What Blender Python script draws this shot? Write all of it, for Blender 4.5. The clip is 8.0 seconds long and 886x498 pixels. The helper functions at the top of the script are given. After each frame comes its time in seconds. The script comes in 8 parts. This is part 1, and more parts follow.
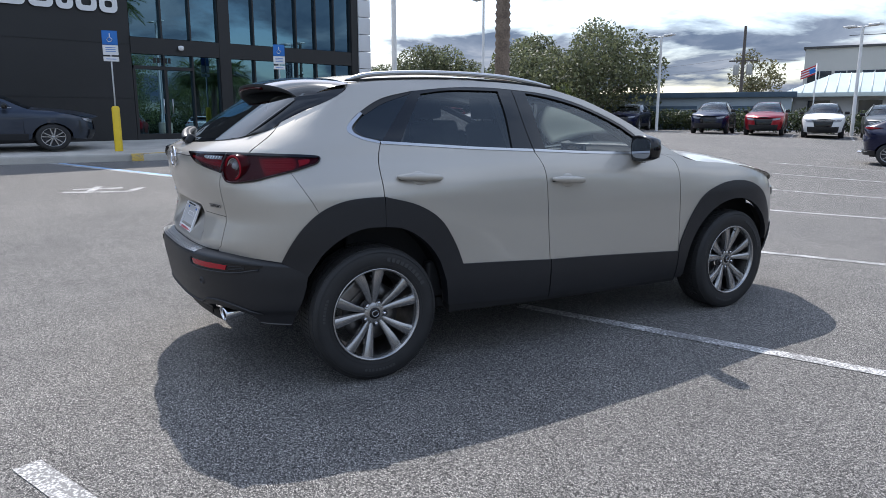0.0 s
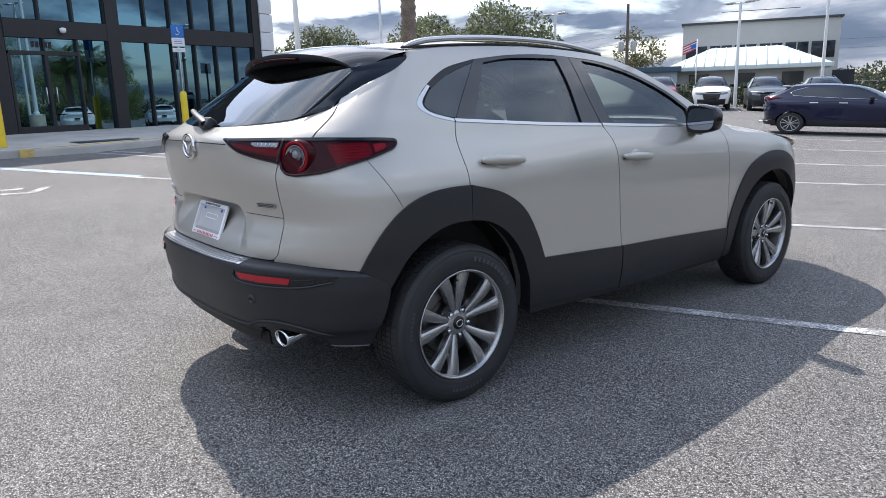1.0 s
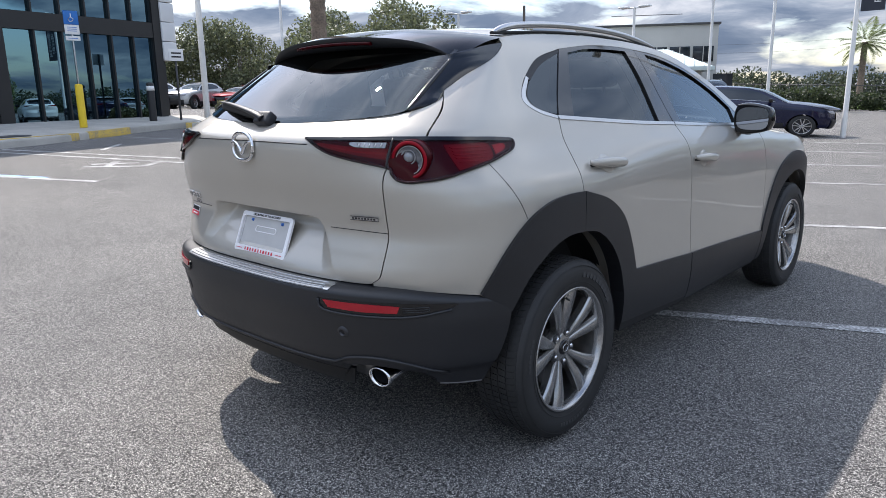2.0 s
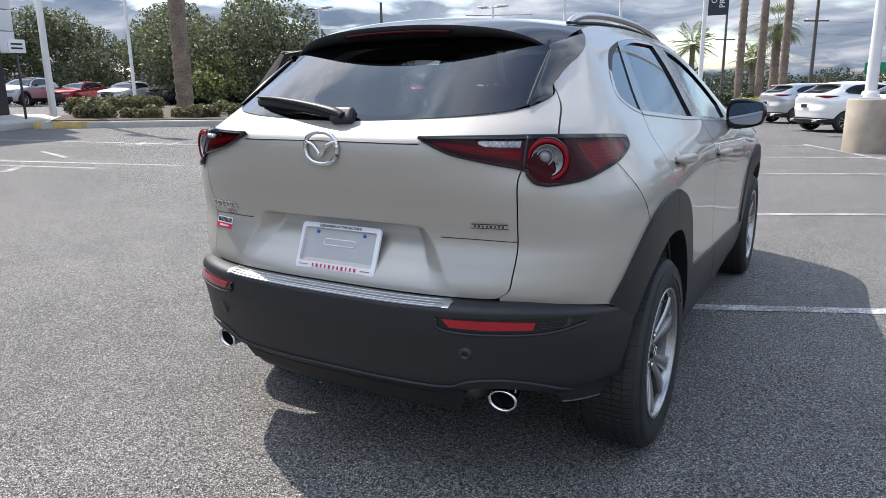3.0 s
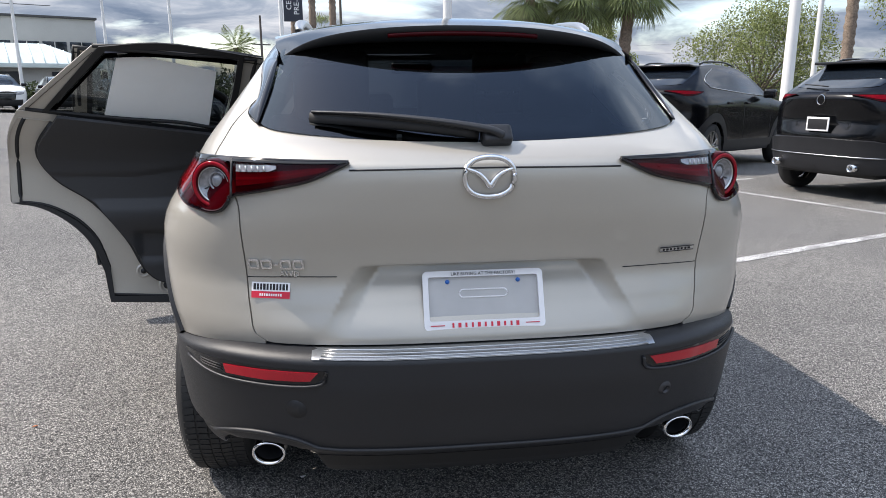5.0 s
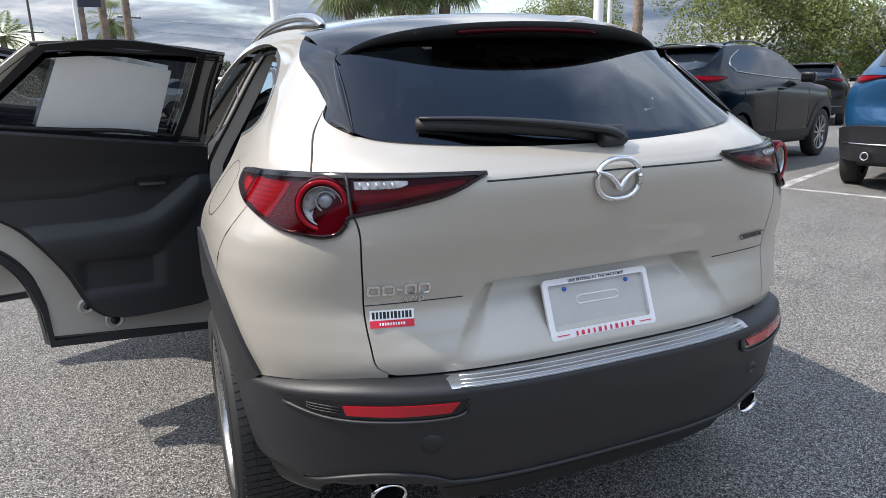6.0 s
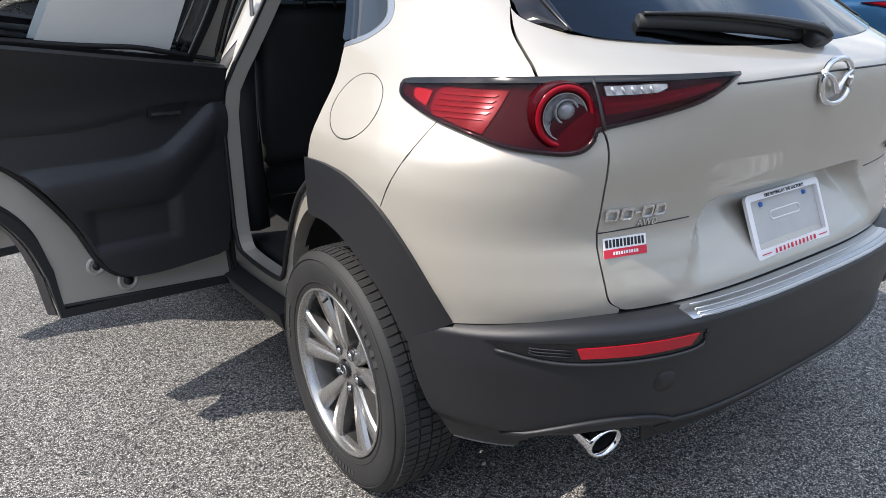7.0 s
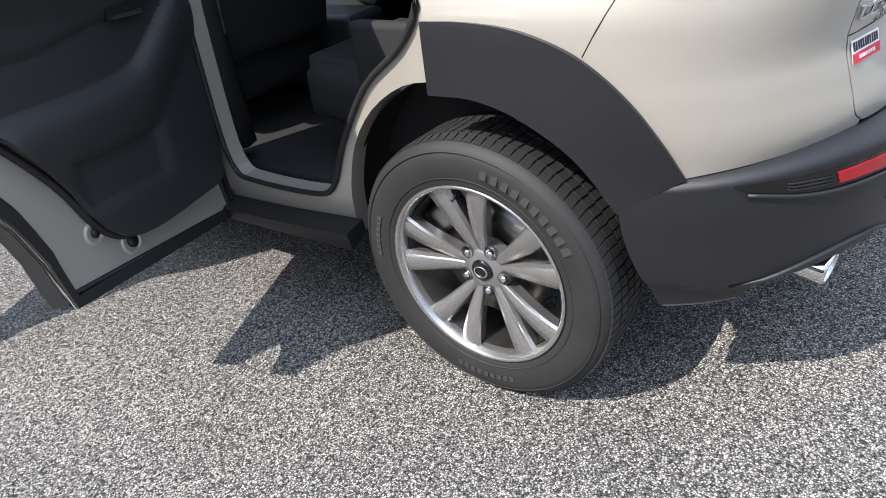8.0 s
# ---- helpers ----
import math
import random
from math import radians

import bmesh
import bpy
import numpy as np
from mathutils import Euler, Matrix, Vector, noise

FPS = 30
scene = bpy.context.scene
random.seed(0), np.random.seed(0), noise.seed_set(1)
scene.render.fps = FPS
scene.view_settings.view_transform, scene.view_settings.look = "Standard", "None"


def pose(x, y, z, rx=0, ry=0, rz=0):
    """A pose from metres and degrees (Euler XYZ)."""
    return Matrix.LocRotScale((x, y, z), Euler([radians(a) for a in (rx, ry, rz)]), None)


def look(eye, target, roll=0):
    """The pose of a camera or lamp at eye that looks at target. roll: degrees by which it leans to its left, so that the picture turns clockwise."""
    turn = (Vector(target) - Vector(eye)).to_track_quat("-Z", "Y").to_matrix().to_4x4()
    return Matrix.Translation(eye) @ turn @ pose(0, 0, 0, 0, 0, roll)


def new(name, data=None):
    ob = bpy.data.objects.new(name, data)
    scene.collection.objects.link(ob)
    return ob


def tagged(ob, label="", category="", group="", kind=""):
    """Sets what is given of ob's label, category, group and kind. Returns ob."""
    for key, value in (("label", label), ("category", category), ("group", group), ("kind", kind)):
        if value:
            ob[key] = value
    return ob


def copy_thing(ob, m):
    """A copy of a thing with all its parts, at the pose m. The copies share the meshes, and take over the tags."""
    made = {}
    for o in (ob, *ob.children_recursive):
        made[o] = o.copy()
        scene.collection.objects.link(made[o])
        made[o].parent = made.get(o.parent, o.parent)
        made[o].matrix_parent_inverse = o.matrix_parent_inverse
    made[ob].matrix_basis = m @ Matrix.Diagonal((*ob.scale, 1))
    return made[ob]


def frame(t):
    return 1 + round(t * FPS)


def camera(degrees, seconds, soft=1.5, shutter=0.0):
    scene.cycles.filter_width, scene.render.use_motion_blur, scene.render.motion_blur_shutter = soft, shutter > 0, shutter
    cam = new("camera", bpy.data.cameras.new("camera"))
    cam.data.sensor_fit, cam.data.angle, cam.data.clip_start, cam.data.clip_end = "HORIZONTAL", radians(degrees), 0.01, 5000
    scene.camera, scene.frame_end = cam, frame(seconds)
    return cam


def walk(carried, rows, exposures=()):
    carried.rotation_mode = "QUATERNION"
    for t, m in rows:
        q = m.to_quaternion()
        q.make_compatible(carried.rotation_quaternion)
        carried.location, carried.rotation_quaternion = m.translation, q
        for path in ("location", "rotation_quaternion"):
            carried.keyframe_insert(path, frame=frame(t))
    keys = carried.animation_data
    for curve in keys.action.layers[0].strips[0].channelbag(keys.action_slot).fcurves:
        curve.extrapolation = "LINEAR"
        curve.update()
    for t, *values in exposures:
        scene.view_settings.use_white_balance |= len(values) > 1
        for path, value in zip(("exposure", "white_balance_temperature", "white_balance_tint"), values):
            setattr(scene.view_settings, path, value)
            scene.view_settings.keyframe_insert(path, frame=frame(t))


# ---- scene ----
cam = camera(65.4, 8.0, 0.6)
PATH = [
    (0, (3.871, -1.38, 1.293), (2.176, -0.387, 0.917), -0.0),
    (0.5, (3.402, -1.584, 1.277), (1.77, -0.498, 0.88), 1.4),
    (1, (2.955, -1.796, 1.261), (1.441, -0.56, 0.833), -1.6),
    (1.5, (2.524, -1.952, 1.245), (1.111, -0.608, 0.8), -1.9),
    (1.7, (2.361, -2.006, 1.258), (0.985, -0.622, 0.822), -1.0),
    (2.8, (1.514, -2.333, 1.259), (0.475, -0.69, 0.79), -1.6),
    (3, (1.353, -2.384, 1.258), (0.384, -0.694, 0.806), -0.7),
    (3.5, (0.966, -2.502, 1.271), (0.326, -0.664, 0.81), -1.9),
    (4, (0.544, -2.481, 1.251), (0.163, -0.571, 0.796), -0.4),
    (4.5, (0.123, -2.426, 1.253), (-0.013, -0.478, 0.818), 0.7),
    (4.7, (-0.065, -2.418, 1.273), (-0.038, -0.468, 0.829), -0.1),
    (5.8, (-0.849, -2.101, 1.325), (-0.202, -0.272, 0.84), 0.1),
    (6, (-0.991, -2.062, 1.341), (-0.247, -0.274, 0.842), -1.4),
    (6.5, (-1.29, -1.841, 1.309), (-0.392, -0.14, 0.763), -1.2),
    (7, (-1.569, -1.511, 1.264), (-0.493, 0.035, 0.592), -1.1),
    (7.2, (-1.711, -1.386, 1.253), (-0.577, 0.085, 0.512), -3.9),
    (7.5, (-1.852, -1.214, 1.247), (-0.678, 0.148, 0.371), -5.2),
    (8, (-1.929, -0.82, 1.208), (-0.621, 0.302, 0.193), -8.6),
]
walk(cam, [(t, look(eye, target, roll)) for t, eye, target, roll in PATH], exposures=[(0.0, 0.74, 6300, 12), (1.0, 1.02, 6450, 13), (3.0, 0.98, 6550, 12), (4.5, 0.98, 6700, 12), (6.5, 1.06, 6650, 11), (7.3, 1.20, 6600, 11), (8.0, 1.40, 6500, 11)])

# ---- sky, sun, exposure ----
SUN_WAY = Vector((-0.79, 0.24, 1.0)).normalized()
SUN_ELEV, SUN_AZ = math.asin(SUN_WAY.z), math.atan2(SUN_WAY.x, SUN_WAY.y)
world = bpy.data.worlds.new("sky")
scene.world = world
world.use_nodes = True
wn, wl = world.node_tree.nodes, world.node_tree.links
wn.clear()
w_out, w_bg = wn.new("ShaderNodeOutputWorld"), wn.new("ShaderNodeBackground")
w_sky = wn.new("ShaderNodeTexSky")
w_sky.sky_type, w_sky.sun_disc = "NISHITA", False
w_sky.sun_elevation, w_sky.sun_rotation = SUN_ELEV, SUN_AZ
w_sky.air_density, w_sky.dust_density = 1.0, 1.5
# broken cloud on a level layer: wide grey masses, bright rims, some blue between
w_co, w_sep = wn.new("ShaderNodeTexCoord"), wn.new("ShaderNodeSeparateXYZ")
wl.new(w_co.outputs["Generated"], w_sep.inputs["Vector"])
def w_math(op, a, b):
    n = wn.new("ShaderNodeMath")
    n.operation = op
    for k, v in enumerate((a, b)):
        if isinstance(v, float):
            n.inputs[k].default_value = v
        else:
            wl.new(v, n.inputs[k])
    return n.outputs[0]
w_z = w_math("ADD", w_math("MAXIMUM", w_sep.outputs["Z"], 0.0), 0.20)
w_uv = wn.new("ShaderNodeCombineXYZ")
wl.new(w_math("DIVIDE", w_sep.outputs["X"], w_z), w_uv.inputs["X"])
wl.new(w_math("DIVIDE", w_sep.outputs["Y"], w_z), w_uv.inputs["Y"])
w_uv.inputs["Z"].default_value = 4.3
def w_noise(scale, detail, rough, twist):
    n = wn.new("ShaderNodeTexNoise")
    n.inputs["Scale"].default_value, n.inputs["Detail"].default_value = scale, detail
    n.inputs["Roughness"].default_value, n.inputs["Distortion"].default_value = rough, twist
    wl.new(w_uv.outputs["Vector"], n.inputs["Vector"])
    return n.outputs["Fac"]
w_cover, w_tone = wn.new("ShaderNodeValToRGB"), wn.new("ShaderNodeValToRGB")
w_cover.color_ramp.elements[0].position, w_cover.color_ramp.elements[1].position = 0.40, 0.51
ramp = w_tone.color_ramp
ramp.elements[0].position, ramp.elements[0].color = 0.36, (1.10, 1.48, 2.15, 1)
ramp.elements[1].position, ramp.elements[1].color = 0.66, (4.7, 4.9, 5.3, 1)
mid = ramp.elements.new(0.50)
mid.color = (2.1, 2.5, 3.15, 1)
wl.new(w_noise(1.15, 8.0, 0.55, 0.3), w_cover.inputs["Fac"])
wl.new(w_noise(1.5, 9.0, 0.58, 0.6), w_tone.inputs["Fac"])
# brighter overhead than at the horizon
w_high, w_gain, w_mix = wn.new("ShaderNodeMapRange"), wn.new("ShaderNodeVectorMath"), wn.new("ShaderNodeMixRGB")
w_high.inputs["From Min"].default_value, w_high.inputs["From Max"].default_value = 0.05, 0.95
w_high.inputs["To Min"].default_value, w_high.inputs["To Max"].default_value = 0.53, 2.35
w_gain.operation = "SCALE"
wl.new(w_sep.outputs["Z"], w_high.inputs["Value"])
wl.new(w_tone.outputs["Color"], w_gain.inputs[0])
wl.new(w_high.outputs["Result"], w_gain.inputs["Scale"])
wl.new(w_cover.outputs["Color"], w_mix.inputs["Fac"])
wl.new(w_sky.outputs["Color"], w_mix.inputs["Color1"])
wl.new(w_gain.outputs["Vector"], w_mix.inputs["Color2"])
wl.new(w_mix.outputs["Color"], w_bg.inputs["Color"])
w_bg.inputs["Strength"].default_value = 0.15
wl.new(w_bg.outputs["Background"], w_out.inputs["Surface"])
sun = new("sun", bpy.data.lights.new("sun", "SUN"))
sun.data.energy, sun.data.angle, sun.data.color = 3.15, radians(0.53), (1.0, 0.942, 0.86)
sun.matrix_world = look(tuple(SUN_WAY * 60), (0, 0, 0))

# ---- materials ----
def material(name, color, rough=0.5, metal=0.0, coat=0.0, spec=0.5, grain=0.0, grain_scale=200.0, mottle=0.0, mottle_scale=3.0, bump=0.0, bump_scale=300.0,
             emit=None, strength=1.0, vary=0.0, trans=0.0, alpha=1.0, rough_vary=0.0):
    """A principled material with fine grain, broad mottling and relief, in metres of the object."""
    m = bpy.data.materials.new(name)
    m.use_nodes = True
    nt = m.node_tree
    b = nt.nodes["Principled BSDF"]
    b.inputs["Base Color"].default_value = (*color, 1)
    b.inputs["Roughness"].default_value, b.inputs["Metallic"].default_value = rough, metal
    b.inputs["Coat Weight"].default_value, b.inputs["Coat Roughness"].default_value = coat, 0.03
    b.inputs["Specular IOR Level"].default_value = spec
    b.inputs["Transmission Weight"].default_value, b.inputs["Alpha"].default_value = trans, alpha
    if emit:
        b.inputs["Emission Color"].default_value, b.inputs["Emission Strength"].default_value = (*emit, 1), strength
    co = nt.nodes.new("ShaderNodeTexCoord")
    def noise_of(scale, detail):
        n = nt.nodes.new("ShaderNodeTexNoise")
        n.inputs["Scale"].default_value, n.inputs["Detail"].default_value = scale, detail
        nt.links.new(co.outputs["Object"], n.inputs["Vector"])
        return n
    def scaled(fac, lo, hi):
        r = nt.nodes.new("ShaderNodeMapRange")
        r.inputs["From Min"].default_value, r.inputs["From Max"].default_value = 0.3, 0.7
        r.inputs["To Min"].default_value, r.inputs["To Max"].default_value = lo, hi
        nt.links.new(fac, r.inputs["Value"])
        return r.outputs["Result"]
    def times(a, bsock):
        x = nt.nodes.new("ShaderNodeMath")
        x.operation = "MULTIPLY"
        nt.links.new(a, x.inputs[0])
        nt.links.new(bsock, x.inputs[1])
        return x.outputs[0]
    fac = None
    if grain:
        fac = scaled(noise_of(grain_scale, 3).outputs["Fac"], 1 - grain, 1 + grain)
    if mottle:
        f2 = scaled(noise_of(mottle_scale, 5).outputs["Fac"], 1 - mottle, 1 + mottle)
        fac = f2 if fac is None else times(fac, f2)
    if vary:
        oi = nt.nodes.new("ShaderNodeObjectInfo")
        r = nt.nodes.new("ShaderNodeMapRange")
        r.inputs["To Min"].default_value, r.inputs["To Max"].default_value = 1 - vary, 1 + vary
        nt.links.new(oi.outputs["Random"], r.inputs["Value"])
        fac = r.outputs["Result"] if fac is None else times(fac, r.outputs["Result"])
    if fac is not None:
        x = nt.nodes.new("ShaderNodeVectorMath")
        x.operation = "SCALE"
        x.inputs[0].default_value = color
        nt.links.new(fac, x.inputs["Scale"])
        nt.links.new(x.outputs["Vector"], b.inputs["Base Color"])
    if rough_vary:
        nt.links.new(scaled(noise_of(mottle_scale * 4, 4).outputs["Fac"], max(rough - rough_vary, 0.02), rough + rough_vary), b.inputs["Roughness"])
    if bump:
        n = noise_of(bump_scale, 3)
        bp = nt.nodes.new("ShaderNodeBump")
        bp.inputs["Strength"].default_value, bp.inputs["Distance"].default_value = bump, 0.002
        nt.links.new(n.outputs["Fac"], bp.inputs["Height"])
        nt.links.new(bp.outputs["Normal"], b.inputs["Normal"])
    return m


def glass_material(name, tint, rough=0.0, ior=1.62, sheen=(0.88, 0.95, 1.0)):
    """Thin tinted glass: a mirror-like sheen over a see-through tint."""
    m = bpy.data.materials.new(name)
    m.use_nodes = True
    nt = m.node_tree
    nt.nodes.clear()
    out, mix = nt.nodes.new("ShaderNodeOutputMaterial"), nt.nodes.new("ShaderNodeMixShader")
    tr, gl = nt.nodes.new("ShaderNodeBsdfTransparent"), nt.nodes.new("ShaderNodeBsdfGlossy")
    fr = nt.nodes.new("ShaderNodeFresnel")
    fr.inputs["IOR"].default_value = ior
    tr.inputs["Color"].default_value = (*tint, 1)
    gl.inputs["Roughness"].default_value = rough
    gl.inputs["Color"].default_value = (*sheen, 1)
    nt.links.new(fr.outputs["Fac"], mix.inputs["Fac"])
    nt.links.new(tr.outputs["BSDF"], mix.inputs[1])
    nt.links.new(gl.outputs["BSDF"], mix.inputs[2])
    nt.links.new(mix.outputs["Shader"], out.inputs["Surface"])
    return m


def paint_material(name, color, flake=0.12, metal=0.55, rough=0.34, coat=0.5):
    m = material(name, color, rough, metal, coat=coat, spec=0.3, grain=flake, grain_scale=1400, mottle=0.015, mottle_scale=2.0)
    return m


def asphalt_material(name, stone, binder, scale):
    """Worn asphalt: pale stones set in dark binder, with broad worn patches, wheel tracks and sparse stains."""
    m = bpy.data.materials.new(name)
    m.use_nodes = True
    nt = m.node_tree
    b = nt.nodes["Principled BSDF"]
    co = nt.nodes.new("ShaderNodeTexCoord")
    def noise_of(s, d, r=0.5):
        n = nt.nodes.new("ShaderNodeTexNoise")
        n.inputs["Scale"].default_value, n.inputs["Detail"].default_value, n.inputs["Roughness"].default_value = s, d, r
        nt.links.new(co.outputs["Object"], n.inputs["Vector"])
        return n
    def voro(s):
        v = nt.nodes.new("ShaderNodeTexVoronoi")
        v.inputs["Scale"].default_value = s
        nt.links.new(co.outputs["Object"], v.inputs["Vector"])
        return v
    def ramp(sock, p0, c0, p1, c1):
        r = nt.nodes.new("ShaderNodeValToRGB")
        r.color_ramp.elements[0].position, r.color_ramp.elements[0].color = p0, c0
        r.color_ramp.elements[1].position, r.color_ramp.elements[1].color = p1, c1
        nt.links.new(sock, r.inputs["Fac"])
        return r.outputs["Color"]
    def mix(mode, fac, a, c):
        x = nt.nodes.new("ShaderNodeMixRGB")
        x.blend_type = mode
        x.inputs["Fac"].default_value = fac
        for sock, i in ((a, 1), (c, 2)):
            nt.links.new(sock, x.inputs[i])
        return x.outputs["Color"]
    big, small = voro(scale), voro(scale * 2.3)
    pick = nt.nodes.new("ShaderNodeSeparateColor")
    nt.links.new(big.outputs["Color"], pick.inputs["Color"])
    cell = ramp(pick.outputs["Red"], 0.12, (*binder, 1), 0.98, (*stone, 1))
    edge = ramp(big.outputs["Distance"], 0.30, (1, 1, 1, 1), 0.58, (0.16, 0.16, 0.165, 1))
    fine = ramp(small.outputs["Color"], 0.1, (0.55, 0.55, 0.56, 1), 0.9, (1.25, 1.24, 1.2, 1))
    col = mix("MULTIPLY", 1.0, mix("MULTIPLY", 0.85, cell, edge), fine)
    broad = ramp(noise_of(0.35, 6, 0.6).outputs["Fac"], 0.3, (0.80, 0.80, 0.81, 1), 0.7, (1.12, 1.11, 1.09, 1))
    mid = ramp(noise_of(3.0, 5).outputs["Fac"], 0.3, (0.90, 0.90, 0.90, 1), 0.7, (1.08, 1.08, 1.08, 1))
    col = mix("MULTIPLY", 1.0, mix("MULTIPLY", 1.0, col, broad), mid)
    clump = ramp(noise_of(58.0, 4, 0.75).outputs["Fac"], 0.37, (0.56, 0.56, 0.57, 1), 0.63, (1.40, 1.39, 1.37, 1))
    col = mix("MULTIPLY", 1.0, col, clump)
    stain = ramp(noise_of(1.3, 3).outputs["Fac"], 0.70, (1, 1, 1, 1), 0.76, (0.78, 0.78, 0.78, 1))
    col = mix("MULTIPLY", 1.0, col, stain)
    nt.links.new(col, b.inputs["Base Color"])
    b.inputs["Roughness"].default_value = 0.86
    b.inputs["Specular IOR Level"].default_value = 0.35
    bp = nt.nodes.new("ShaderNodeBump")
    bp.inputs["Strength"].default_value, bp.inputs["Distance"].default_value, bp.invert = 0.8, 0.0025, True
    nt.links.new(big.outputs["Distance"], bp.inputs["Height"])
    nt.links.new(bp.outputs["Normal"], b.inputs["Normal"])
    return m


PAINT = paint_material("champagne_paint", (0.432, 0.405, 0.358), metal=0.40, rough=0.42, coat=0.8)
BLACK_GLOSS = material("gloss_black", (0.005, 0.005, 0.006), 0.10, coat=0.5, spec=0.25)
CLAD = material("textured_black_plastic", (0.0100, 0.0106, 0.0132), 0.46, spec=0.5, grain=0.12, grain_scale=500, mottle=0.08, mottle_scale=5, bump=0.25, bump_scale=900)
TRIM_BLACK = material("black_rubber", (0.012, 0.012, 0.013), 0.6, mottle=0.1, mottle_scale=8)
CABIN = material("black_cabin_cloth", (0.012, 0.0122, 0.013), 0.8, grain=0.2, grain_scale=400, mottle=0.1, mottle_scale=6)
CABIN_SOFT = material("black_cabin_plastic", (0.024, 0.0245, 0.027), 0.50, grain=0.1, grain_scale=700, bump=0.15, bump_scale=700)
MIRROR_GLASS = material("mirror_glass", (0.35, 0.37, 0.40), 0.02, 1.0)
CHROME = material("chrome", (0.72, 0.72, 0.73), 0.10, 1.0)
SATIN = material("brushed_aluminium", (0.50, 0.505, 0.51), 0.30, 1.0, grain=0.1, grain_scale=300)
MACHINED = material("machined_alloy", (0.39, 0.385, 0.38), 0.27, 0.85, coat=0.0, grain=0.06, grain_scale=500)
DARK_ALLOY = material("dark_alloy", (0.05, 0.05, 0.055), 0.4, 0.6)
RUBBER = material("tyre_rubber", (0.0155, 0.0155, 0.016), 0.68, grain=0.15, grain_scale=300, mottle=0.2, mottle_scale=9)
RUBBER_DUSTY = material("tyre_lettering_rubber", (0.032, 0.032, 0.033), 0.62)
STEEL = material("brake_steel", (0.21, 0.205, 0.20), 0.4, 1.0, mottle=0.2, mottle_scale=20)
RED_LENS = material("red_lens", (0.155, 0.002, 0.008), 0.20, coat=0.02, spec=0.05, mottle=0.15, mottle_scale=40)
DARK_RED = material("smoked_red_lens", (0.038, 0.0008, 0.0025), 0.12, coat=0.10, spec=0.05)
REFLEX = material("red_reflector", (0.33, 0.006, 0.015), 0.15, coat=0.5, spec=0.3, grain=0.25, grain_scale=350)
CLEAR_LENS = material("clear_lens", (0.27, 0.27, 0.285), 0.16, 0.4, coat=0.2, spec=0.3, mottle=0.4, mottle_scale=60)
BULB_GLASS = material("bulb_glass", (0.22, 0.225, 0.24), 0.08, 0.2, coat=0.5)
LAMP_BAR = material("bright_red_lens", (0.24, 0.003, 0.011), 0.15, coat=0.15, spec=0.12)
UNDER_BLACK = material("matt_black_underside", (0.004, 0.004, 0.0045), 0.6)
WHITE_PLASTIC = material("white_plastic", (0.80, 0.79, 0.80), 0.35, mottle=0.03)
PLATE_GREY = material("blank_plate", (0.44, 0.435, 0.43), 0.55, 0.0, mottle=0.06, mottle_scale=12)
INK_RED = material("red_ink", (0.60, 0.02, 0.05), 0.45)
INK_BLACK = material("black_ink", (0.01, 0.01, 0.012), 0.5)
INK_BLUE = material("blue_plastic_cap", (0.02, 0.12, 0.42), 0.4)


def sheet_material(name, color):
    """Paper that passes part of the light from behind."""
    m = material(name, color, 0.7, mottle=0.05, mottle_scale=7)
    nt = m.node_tree
    tl, mx = nt.nodes.new("ShaderNodeBsdfTranslucent"), nt.nodes.new("ShaderNodeMixShader")
    tl.inputs["Color"].default_value = (*color, 1)
    mx.inputs["Fac"].default_value = 0.5
    nt.links.new(nt.nodes["Principled BSDF"].outputs["BSDF"], mx.inputs[1])
    nt.links.new(tl.outputs["BSDF"], mx.inputs[2])
    nt.links.new(mx.outputs["Shader"], nt.nodes["Material Output"].inputs["Surface"])
    return m


SHEET = sheet_material("white_window_sheet", (0.97, 0.96, 0.94))
FOOTING = material("tan_footing", (0.36, 0.31, 0.245), 0.85, grain=0.15, grain_scale=90, mottle=0.2, mottle_scale=2.5, bump=0.4, bump_scale=120)
# paler than the bumper plastic: sunlight on its lower edge, put into the colour
EDGE_GREY = material("sunlit_edge_grey", (0.16, 0.16, 0.165), 0.5)
TAIL_COVER = glass_material("tail_light_cover", (0.92, 0.55, 0.58), ior=1.24)
GLASS_DARK = glass_material("privacy_glass", (0.21, 0.225, 0.235))
GLASS_DOOR = glass_material("tinted_door_glass", (0.34, 0.36, 0.36))
GLASS_CLEAR = glass_material("green_tint_glass", (0.62, 0.68, 0.66))
ASPHALT = asphalt_material("asphalt", (0.60, 0.585, 0.56), (0.060, 0.0595, 0.062), 228.0)


